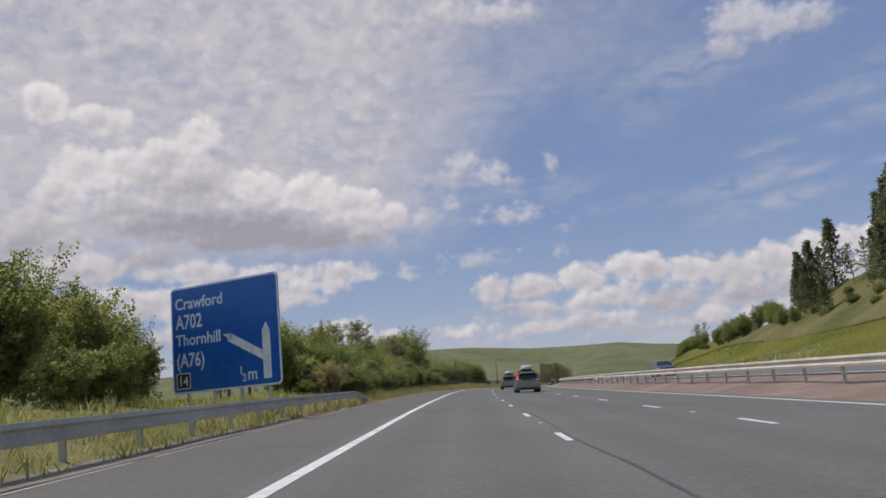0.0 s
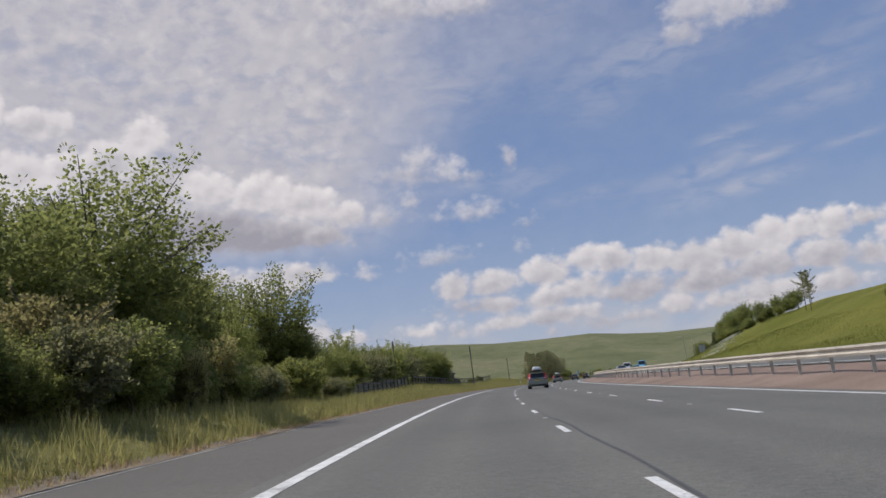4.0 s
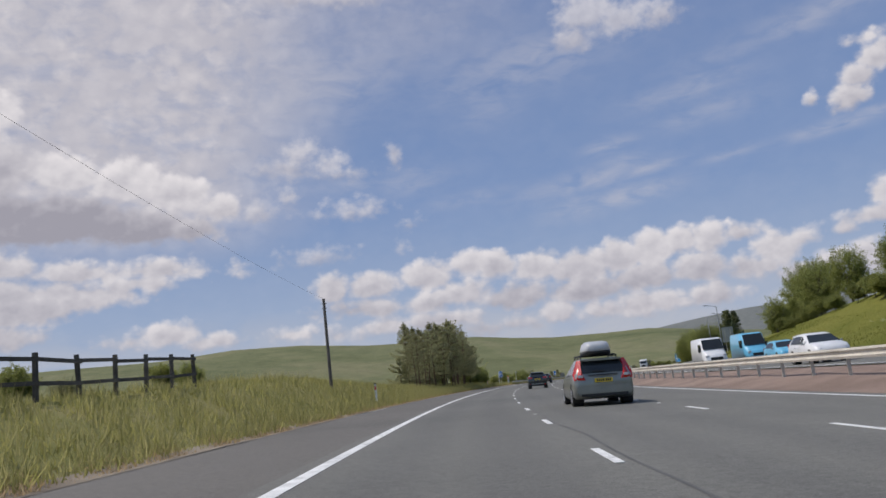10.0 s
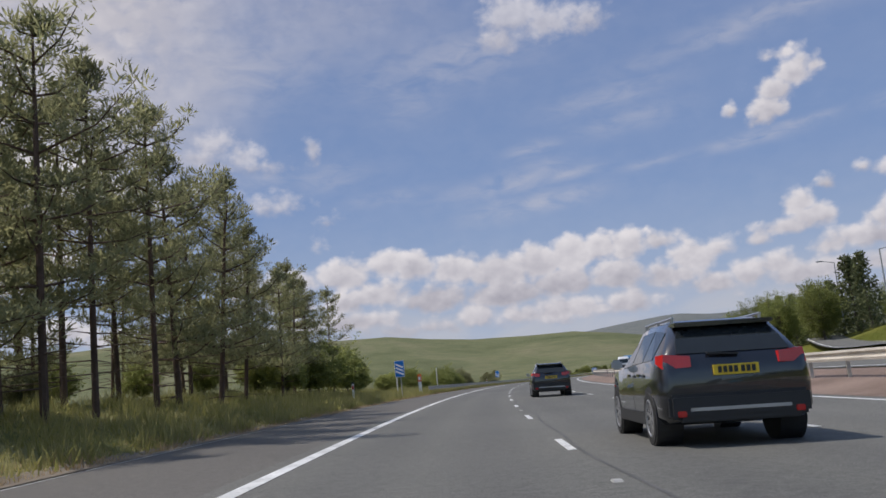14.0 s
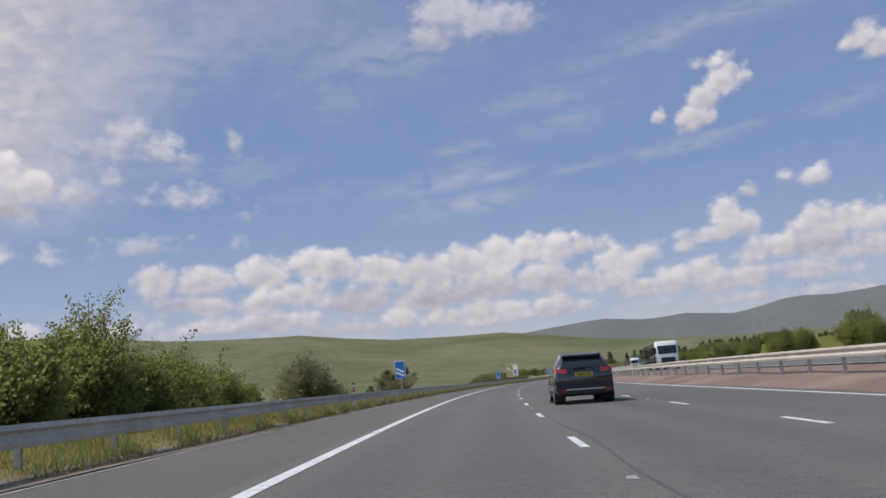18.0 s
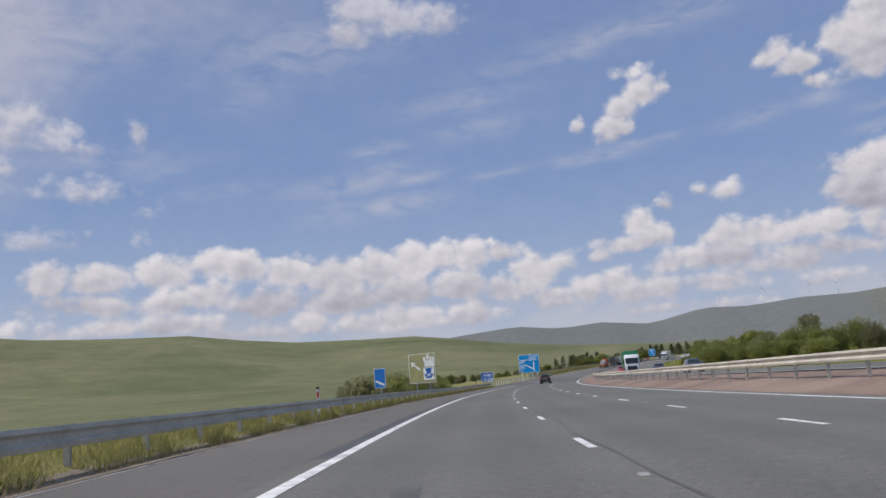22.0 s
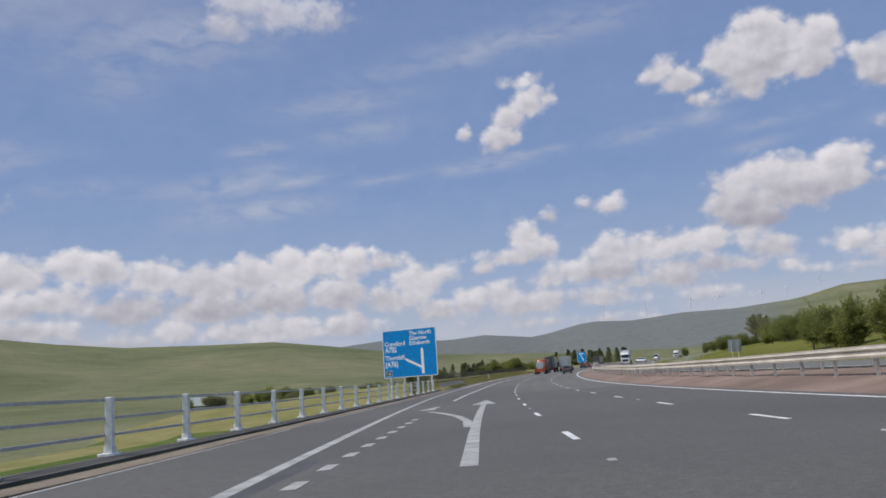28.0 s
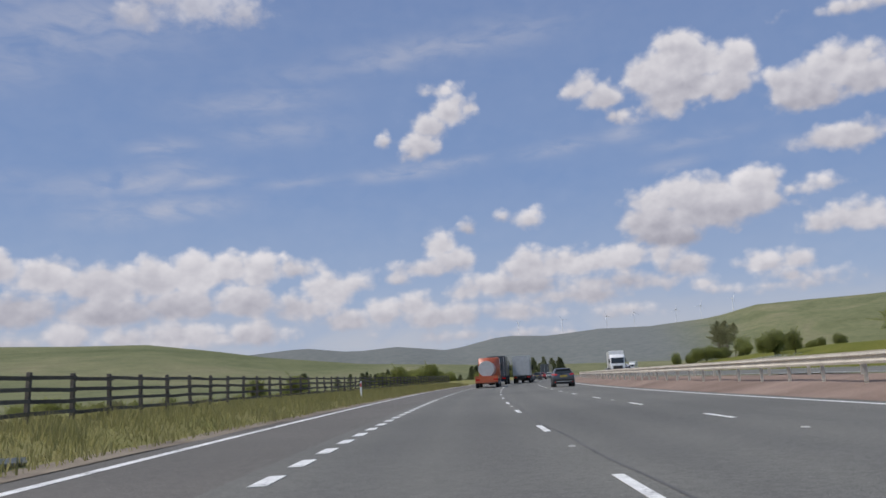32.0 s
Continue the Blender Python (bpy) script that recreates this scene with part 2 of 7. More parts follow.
M["spruce"] = foliage("spruce_needle", (0.102, 0.121, 0.063), (0.192, 0.207, 0.103))
M["blade"] = foliage("grass_blade", (0.27, 0.262, 0.1), (0.35, 0.32, 0.15))
M["straw"] = foliage("dry_straw", (0.28, 0.2, 0.11), (0.42, 0.32, 0.19))
M["blade_green"] = foliage("grass_blade_green", (0.235, 0.232, 0.075), (0.31, 0.29, 0.105))
M["slope_blade"] = foliage("slope_blade", (0.115, 0.13, 0.024), (0.18, 0.175, 0.045))
M["flower"] = foliage("white_flower", (0.5, 0.5, 0.42), (0.8, 0.8, 0.72))
M["sign_blue"] = surface("sign_blue", (0.0, 0.095, 0.4), (0.005, 0.115, 0.45), 0.4, big=0.5, fine=3, bump=0.0)
M["sign_cyan"] = surface("sign_blue_faded", (0.0, 0.215, 0.56), (0.0, 0.225, 0.58), 0.55, big=0.5, fine=3, bump=0.0, spec=0.2)
M["sign_brown"] = surface("sign_olive_brown", (0.3, 0.28, 0.13), (0.36, 0.33, 0.16), 0.5, big=0.5, fine=3, bump=0.0)
M["sign_mid"] = surface("sign_bright_blue", (0.002, 0.14, 0.5), (0.005, 0.165, 0.55), 0.4, big=0.5, fine=3, bump=0.0)
M["sign_white"] = surface("sign_white", (0.72, 0.72, 0.72), (0.82, 0.82, 0.82), 0.45, big=1.0, fine=4, bump=0.0)
M["sign_black"] = surface("sign_black", (0.02, 0.02, 0.02), (0.03, 0.03, 0.03), 0.5, bump=0.0)
M["sign_back"] = surface("sign_back_grey", (0.3, 0.31, 0.32), (0.4, 0.41, 0.42), 0.5, 0.4, bump=0.03)
M["orange"] = surface("phone_orange", (0.75, 0.16, 0.02), (0.85, 0.22, 0.03), 0.5, bump=0.0)
M["red"] = surface("reflector_red", (0.5, 0.02, 0.02), (0.6, 0.04, 0.03), 0.4, bump=0.0)
M["concrete"] = surface("concrete", (0.3, 0.28, 0.25), (0.45, 0.42, 0.38), 0.9, big=0.4, fine=9, bump=0.3)
M["slate"] = surface("slate_roof", (0.12, 0.1, 0.09), (0.2, 0.17, 0.15), 0.85, big=0.6, fine=8, bump=0.3, each=0.18)
M["stone"] = surface("barn_stone", (0.12, 0.1, 0.085), (0.24, 0.2, 0.17), 0.95, big=0.7, fine=5, bump=0.7, dist=0.04)
M["blue_cloth"] = surface("blue_tarpaulin", (0.01, 0.08, 0.3), (0.02, 0.11, 0.38), 0.55, big=0.4, fine=4, bump=0.15)
M["house_wall"] = surface("white_render", (0.6, 0.6, 0.57), (0.75, 0.74, 0.7), 0.9, big=0.4, fine=4, bump=0.1)


def gloss(name, colour, rough=0.3, metal=0.0, coat=0.5):
    m, n, l, b = nodes_of(name)
    co = n.new("ShaderNodeTexCoord").outputs["Object"]
    t = noise_node(n, l, 2.5, 4, coord=co)
    r = ramp_node(n, l, t.outputs["Fac"], ((0.3, tuple(c * 0.88 for c in colour)), (0.7, tuple(min(1, c * 1.08) for c in colour))))
    l.new(r.outputs[0], b.inputs["Base Color"])
    b.inputs["Roughness"].default_value, b.inputs["Metallic"].default_value = rough, metal
    b.inputs["Coat Weight"].default_value = coat
    return m


M["silver"] = gloss("silver_paint", (0.25, 0.255, 0.235), 0.35, 0.5)
M["black_paint"] = gloss("black_paint", (0.012, 0.013, 0.018), 0.2, 0.0, 1.0)
M["dark_paint"] = gloss("dark_grey_paint", (0.06, 0.065, 0.08), 0.3, 0.3)
M["white_paint"] = gloss("white_paint", (0.7, 0.7, 0.7), 0.35)
M["red_paint"] = gloss("red_paint", (0.35, 0.02, 0.02), 0.35)
M["orange_paint"] = gloss("orange_red_paint", (0.42, 0.09, 0.035), 0.4)
M["blue_paint"] = gloss("blue_paint", (0.03, 0.12, 0.35), 0.35)
M["pale_blue"] = gloss("pale_blue_paint", (0.12, 0.42, 0.62), 0.35)
M["green_paint"] = gloss("green_paint", (0.015, 0.25, 0.11), 0.4)
M["box_grey"] = gloss("roof_box_grey", (0.42, 0.43, 0.44), 0.4)
M["trim"] = gloss("black_trim", (0.025, 0.025, 0.026), 0.6, coat=0.0)
M["glass"] = gloss("dark_glass", (0.02, 0.024, 0.026), 0.1, 0.0, 0.0)
M["tyre"] = gloss("tyre_rubber", (0.02, 0.02, 0.02), 0.85, coat=0.0)
M["alloy"] = gloss("alloy_rim", (0.45, 0.45, 0.46), 0.35, 0.8)
M["tail"] = gloss("tail_light_red", (0.5, 0.015, 0.015), 0.2)
M["head"] = gloss("headlamp_clear", (0.6, 0.6, 0.62), 0.15)
M["plate"] = gloss("yellow_plate", (0.75, 0.52, 0.03), 0.45, coat=0.0)


# ---- small building kit ----
def box(bm, x0, y0, z0, x1, y1, z1, m=None):
    vs = [bm.verts.new(v) for v in ((x0, y0, z0), (x1, y0, z0), (x1, y1, z0), (x0, y1, z0), (x0, y0, z1), (x1, y0, z1), (x1, y1, z1), (x0, y1, z1))]
    for f in ((0, 3, 2, 1), (4, 5, 6, 7), (0, 1, 5, 4), (1, 2, 6, 5), (2, 3, 7, 6), (3, 0, 4, 7)):
        bm.faces.new([vs[i] for i in f])
    if m is not None:
        bmesh.ops.transform(bm, matrix=m, verts=vs)
    return bm


def tube(bm, a, b, r0, r1=None, n=8):
    a, b = Vector(a), Vector(b)
    r1 = r0 if r1 is None else r1
    q = (b - a).to_track_quat("Z", "Y")
    rings = []
    for c, r in ((a, r0), (b, r1)):
        rings.append([bm.verts.new(c + q @ Vector((r * math.cos(k * 2 * math.pi / n), r * math.sin(k * 2 * math.pi / n), 0))) for k in range(n)])
    for k in range(n):
        bm.faces.new((rings[0][k], rings[0][(k + 1) % n], rings[1][(k + 1) % n], rings[1][k]))
    bm.faces.new(rings[0][::-1])
    bm.faces.new(rings[1])
    return bm


def bevelled(bm, w=0.02, n=2):
    bmesh.ops.bevel(bm, geom=list(bm.edges), offset=w, segments=n, affect="EDGES", clamp_overlap=True)
    return bm


def mesh_of(bm, name, material, shade=False):
    me = bpy.data.meshes.new(name)
    bmesh.ops.recalc_face_normals(bm, faces=list(bm.faces))
    bm.to_mesh(me)
    bm.free()
    me.materials.append(material)
    if shade:
        me.shade_smooth()
    return me


def raw_mesh(name, verts, faces, material, shade=False):
    me = bpy.data.meshes.new(name)
    me.from_pydata([tuple(v) for v in verts], [], [tuple(f) for f in faces])
    me.materials.append(material)
    if shade:
        me.shade_smooth()
    return me


def part(name, bm, material, parent, label="", shade=False):
    """One mesh object under a thing; bm may be a mesh made before."""
    me = bm if isinstance(bm, bpy.types.Mesh) else mesh_of(bm, name, material, shade)
    ob = new(name, me)
    ob.parent = parent
    if label:
        ob["label"] = label
    return ob


def thing(name, label, category, group="", kind="", m=None):
    ob = tagged(new(name), label, category, group, kind)
    if m is not None:
        ob.matrix_basis = m
    return ob


def setting(name, me, label, category="", m=None):
    ob = tagged(new(name, me), label, category or name.replace("_", " "), "", "structure")
    if m is not None:
        ob.matrix_basis = m
    return ob


def strip(name, material, s_list, lats, dzs=None, fn=None, shade=True):
    """A sheet laid along the road: rows at s_list, columns at lats, heights from fn(s, lat)."""
    S, L = np.meshgrid(np.asarray(s_list, float), np.asarray(lats, float), indexing="ij")
    Z = fn(S, L) if fn else np.broadcast_to(np.asarray(dzs, float), S.shape)
    V = on_road(S, L, Z).reshape(-1, 3)
    n, k = S.shape
    i = np.arange((n - 1) * k).reshape(n - 1, k)[:, :-1].ravel()
    return raw_mesh(name, V, np.stack([i, i + 1, i + k + 1, i + k], -1), material, shade)


def text_mesh(body, size, material, name="lettering", bold=0.0):
    cu = bpy.data.curves.new(name, "FONT")
    cu.body, cu.size, cu.resolution_u, cu.offset = body, size, 3, bold * size
    ob = bpy.data.objects.new(name, cu)
    scene.collection.objects.link(ob)
    me = bpy.data.meshes.new_from_object(ob.evaluated_get(bpy.context.evaluated_depsgraph_get()))
    bpy.data.objects.remove(ob)
    me.materials.clear()
    me.materials.append(material)
    return me


# ---- sky backdrop: a far curved sheet, with cumulus, wisps, streaks and a high sheet ----
SWELLS = ([], [], [])


def cloud(kind, *swells):
    """Swells of one cloud: azimuth, elevation, half width, half height (degrees), tone; kind 0 solid, 1 wispy, 2 streak."""
    SWELLS[kind].extend(swells)


cloud(0, (-18.4, 19.3, 1.6, 1.4, 0.41), (-25.8, 16.9, 2.6, 1.7, 0.36), (-22.7, 17.0, 2.3, 1.5, 0.26), (-20.2, 17.6, 2.6, 1.8, 0.26), (-19.1, 15.9, 4.2, 1.9, -0.04), (-14.4, 15.6, 2.6, 1.5, 0.36), (-10.7, 15.1, 2.6, 1.6, 0.36), (-7.5, 14.2, 2.5, 1.6, 0.31), (-4.6, 13.2, 1.7, 1.1, 0.26), (-27.2, 15.2, 1.9, 1.5, 0.26), (-28.6, 20.9, 1.6, 1.7, 0.36), (-24.7, 20.0, 2.3, 1.2, 0.26))  # left cumulus, upper part
cloud(0, (-20.4, 13.2, 4.4, 1.7, -0.36), (-15.3, 12.7, 5.5, 1.9, -0.56), (-10.1, 12.1, 4.0, 1.5, -0.41), (-22.6, 14.0, 3.3, 1.5, -0.16), (-6.4, 11.9, 2.2, 1.0, -0.16), (-21.6, 10.9, 2.9, 1.0, -0.36))  # left cumulus, grey base
cloud(0, (-19.3, 9.9, 4.4, 1.0, 0.10), (-13.5, 9.4, 4.0, 0.9, 0.10), (-8.7, 9.4, 2.9, 0.8, 0.10), (-3.7, 9.3, 0.9, 0.5, 0.20), (-26.9, 10.2, 4.0, 1.5, 0.00), (-14.8, 8.3, 5.5, 0.9, -0.05), (-24.2, 7.7, 5.5, 1.5, 0.00), (-29.0, 12.1, 3.3, 2.2, -0.10))  # left cumulus, skirts
cloud(0, (-8.4, 5.1, 2.9, 1.0, 0.10), (-5.7, 4.5, 2.2, 0.8, 0.05), (-10.7, 4.8, 1.8, 0.7, 0.00), (-18.0, 7.6, 4.4, 1.8, 0.00), (-13.3, 7.9, 4.0, 1.1, 0.10), (-3.5, 8.9, 1.0, 0.4, 0.20), (-0.4, 4.4, 1.8, 0.6, 0.15), (-19.0, 5.6, 2.9, 1.1, -0.10), (-9.8, 8.6, 2.2, 0.7, 0.10), (2.7, 4.1, 1.2, 0.7, 0.10))  # left low bank
cloud(1, (1.1, 16.7, 1.2, 0.8, 0.20), (0.0, 15.6, 1.8, 0.7, 0.00), (3.2, 15.8, 1.1, 0.8, 0.20), (4.4, 15.1, 1.5, 0.4, 0.00), (7.7, 15.9, 0.5, 0.9, 0.00), (4.5, 12.4, 2.0, 0.7, 0.10), (-2.0, 12.9, 1.5, 0.7, 0.00), (-0.0, 13.7, 0.6, 0.5, 0.10), (8.4, 11.3, 0.7, 0.3, 0.00), (7.5, 9.7, 0.5, 0.4, 0.10), (1.6, 9.5, 1.6, 0.5, 0.00))  # wisps over the road
cloud(0, (2.6, 7.3, 1.5, 1.3, 0.10), (5.3, 7.1, 2.5, 1.3, 0.10), (9.2, 7.4, 2.2, 1.2, 0.15), (12.3, 8.0, 1.5, 1.2, 0.20), (14.1, 7.7, 1.7, 1.3, 0.20), (16.8, 7.3, 1.8, 1.3, 0.15), (19.8, 6.9, 2.2, 1.5, 0.10), (22.5, 7.1, 1.6, 1.4, 0.15), (24.7, 7.4, 1.6, 1.5, 0.20), (26.9, 7.8, 1.4, 1.2, 0.25), (28.5, 7.5, 1.4, 1.3, 0.20), (32.5, 6.3, 1.8, 1.2, 0.20), (34.0, 6.7, 1.1, 0.7, 0.10))  # bank, left tops
cloud(0, (4.6, 5.7, 3.3, 0.9, -0.15), (9.1, 5.6, 2.5, 0.9, 0.05), (11.6, 6.0, 2.2, 1.1, 0.05), (15.2, 5.4, 2.5, 1.1, -0.20), (19.7, 5.2, 2.9, 1.1, -0.25), (24.2, 5.6, 2.9, 1.2, -0.10), (27.6, 5.7, 2.5, 1.2, 0.00), (30.5, 5.4, 1.8, 1.1, 0.00), (5.9, 4.4, 2.5, 0.7, 0.05), (9.7, 4.3, 3.3, 0.8, -0.05), (18.1, 4.1, 1.8, 1.0, 0.10), (21.1, 3.8, 2.5, 0.9, 0.00), (24.4, 3.9, 2.9, 1.0, 0.10), (28.1, 3.8, 2.2, 0.9, 0.00), (13.7, 3.5, 4.0, 0.5, -0.20))  # bank, left middle
cloud(0, (39.4, 8.8, 1.2, 1.1, 0.25), (40.2, 8.0, 1.5, 0.9, 0.10), (38.5, 7.5, 2.0, 0.7, 0.00), (37.0, 6.9, 0.9, 0.5, 0.00), (44.8, 7.3, 1.7, 1.2, 0.15), (46.7, 7.3, 1.8, 1.1, 0.15), (48.9, 7.5, 1.8, 1.0, 0.15), (50.9, 7.5, 1.8, 1.0, 0.15), (52.9, 7.5, 1.1, 0.7, 0.10), (42.2, 6.2, 1.8, 0.9, 0.15), (40.8, 6.0, 1.1, 0.7, 0.05), (35.8, 4.9, 1.3, 1.1, 0.20), (37.6, 5.3, 1.7, 0.9, 0.10), (54.1, 6.7, 1.6, 0.8, 0.00), (39.7, 4.5, 3.3, 0.9, 0.00))  # bank, tower and right
cloud(0, (43.5, 4.6, 3.3, 0.8, -0.05), (47.3, 5.4, 3.3, 0.7, -0.10), (48.4, 5.8, 1.6, 0.5, 0.10), (44.3, 6.1, 3.3, 0.8, -0.20), (50.4, 6.0, 3.3, 0.7, -0.15), (50.9, 4.3, 1.5, 0.5, 0.10), (49.9, 4.0, 0.9, 0.4, 0.00), (41.7, 3.3, 4.4, 0.5, -0.10), (31.7, 6.6, 1.6, 0.7, 0.10), (33.5, 6.6, 1.5, 0.7, 0.10), (31.0, 5.3, 2.5, 0.9, -0.05), (33.7, 4.6, 1.8, 0.7, 0.00), (27.6, 8.0, 2.2, 0.7, 0.10), (30.4, 7.6, 1.5, 0.7, 0.00))  # bank, right base
cloud(0, (58.5, 6.5, 1.5, 0.8, 0.10), (60.6, 6.5, 1.2, 0.7, 0.10), (59.9, 5.7, 1.8, 0.5, 0.00), (55.3, 5.6, 0.8, 0.3, 0.10), (56.5, 5.2, 1.1, 0.4, 0.10), (58.8, 5.2, 0.9, 0.4, 0.10), (61.6, 5.3, 1.3, 0.5, 0.00), (45.1, 10.1, 0.9, 0.6, 0.15), (45.5, 10.6, 0.4, 0.4, 0.20), (41.2, 9.8, 0.5, 0.4, -0.10), (43.4, 10.4, 0.3, 0.2, 0.00))  # small right puffs
cloud(0, (52.4, 10.7, 1.5, 1.2, 0.15), (54.2, 10.8, 2.2, 1.4, 0.20), (56.5, 10.8, 2.2, 1.3, 0.20), (58.5, 11.0, 1.8, 1.2, 0.25), (59.5, 11.4, 0.9, 0.7, 0.20), (52.8, 9.6, 2.2, 1.4, -0.10), (55.7, 9.8, 3.3, 1.4, -0.15), (58.6, 10.1, 1.8, 1.0, -0.05), (53.3, 8.5, 2.2, 0.9, -0.40), (61.5, 10.7, 1.3, 0.5, 0.10), (60.5, 10.6, 0.7, 0.4, 0.10))  # loaf
cloud(0, (55.0, 19.3, 1.7, 1.5, 0.20), (53.2, 18.2, 1.8, 1.6, 0.15), (55.9, 18.5, 2.0, 1.5, 0.20), (58.3, 18.4, 1.3, 1.5, 0.20), (55.1, 17.3, 2.9, 1.4, 0.00), (57.5, 17.1, 1.8, 1.2, 0.00), (54.0, 16.4, 1.6, 1.1, -0.10), (48.6, 17.8, 1.1, 0.9, 0.10), (50.0, 17.0, 1.5, 0.9, 0.10), (50.9, 16.0, 0.9, 0.7, 0.00), (49.1, 18.6, 0.4, 0.3, 0.10))  # billow
cloud(0, (61.3, 16.7, 1.7, 1.1, 0.10), (62.9, 17.0, 1.8, 1.5, 0.20), (62.3, 15.7, 2.5, 1.1, -0.10), (60.6, 16.2, 1.1, 0.7, 0.00), (62.1, 8.4, 1.2, 0.9, 0.10), (62.6, 13.3, 1.5, 0.9, 0.00))  # edge right
cloud(0, (64.1, 17.4, 2.5, 1.0, 0.10), (65.5, 16.2, 2.2, 1.3, 0.00), (64.5, 13.2, 2.4, 1.1, 0.05), (62.7, 13.3, 1.1, 0.6, 0.00), (64.0, 8.6, 2.2, 1.0, 0.10), (62.7, 8.2, 1.5, 0.5, 0.00), (61.6, 5.6, 1.5, 0.4, 0.05), (59.4, 5.2, 0.9, 0.4, 0.10), (56.6, 5.1, 0.9, 0.3, 0.10), (64.5, 20.3, 2.2, 0.4, 0.00))  # edge, later
cloud(0, (39.9, 18.3, 1.1, 0.5, 0.20), (40.9, 17.6, 0.7, 0.5, 0.10), (41.7, 17.1, 0.8, 0.8, 0.20), (40.3, 16.8, 1.4, 1.1, 0.15), (39.2, 16.0, 1.5, 1.1, 0.10), (38.5, 15.1, 1.4, 0.9, 0.05), (37.9, 14.5, 0.8, 0.4, 0.00), (36.3, 15.3, 0.35, 0.5, 0.05))  # figure
cloud(1, (22.5, 23.7, 2.2, 1.5, 0.20), (25.1, 22.9, 2.2, 1.4, 0.20), (21.5, 22.2, 1.5, 0.8, 0.00), (27.3, 22.6, 1.5, 0.9, 0.00), (4.9, 26.8, 3.3, 0.9, 0.10), (0.6, 27.2, 2.9, 1.1, 0.00))  # high edge
cloud(2, (37.8, 13.5, 4.0, 0.5, 0.55), (40.7, 13.9, 2.2, 0.3, 0.40), (23.6, 11.3, 4.0, 0.7, 0.55), (20.4, 11.0, 2.9, 0.9, 0.40), (29.6, 15.9, 4.0, 0.9, 0.30), (23.3, 13.5, 2.2, 0.8, 0.35), (51.4, 15.0, 1.8, 0.6, 0.45), (47.1, 14.4, 2.9, 0.5, 0.35), (39.3, 20.7, 6.9, 0.9, 0.40), (17.2, 20.8, 8.0, 1.8, 0.35), (31.6, 19.3, 4.4, 0.8, 0.22), (54.1, 12.8, 2.2, 0.4, 0.30), (13.0, 12.6, 4.0, 0.6, 0.25), (44.2, 21.4, 4.4, 1.1, 0.30), (55.3, 14.1, 3.3, 0.4, 0.30), (61.2, 13.2, 2.2, 0.5, 0.30))  # streaks
cloud(2, (21.2, 12.7, 5.1, 0.8, 0.50), (25.1, 12.9, 2.5, 0.4, 0.50), (22.9, 14.8, 2.1, 0.6, 0.40), (28.5, 17.6, 4.7, 0.9, 0.35), (14.8, 18.7, 2.9, 1.5, 0.25), (19.3, 21.7, 7.3, 1.5, 0.40), (8.5, 14.2, 3.3, 1.1, 0.30), (4.5, 14.3, 2.5, 0.7, 0.35), (36.5, 20.2, 3.6, 0.9, 0.40), (2.7, 21.1, 6.5, 2.5, 0.40), (30.7, 12.9, 2.5, 0.4, 0.30))  # streaks


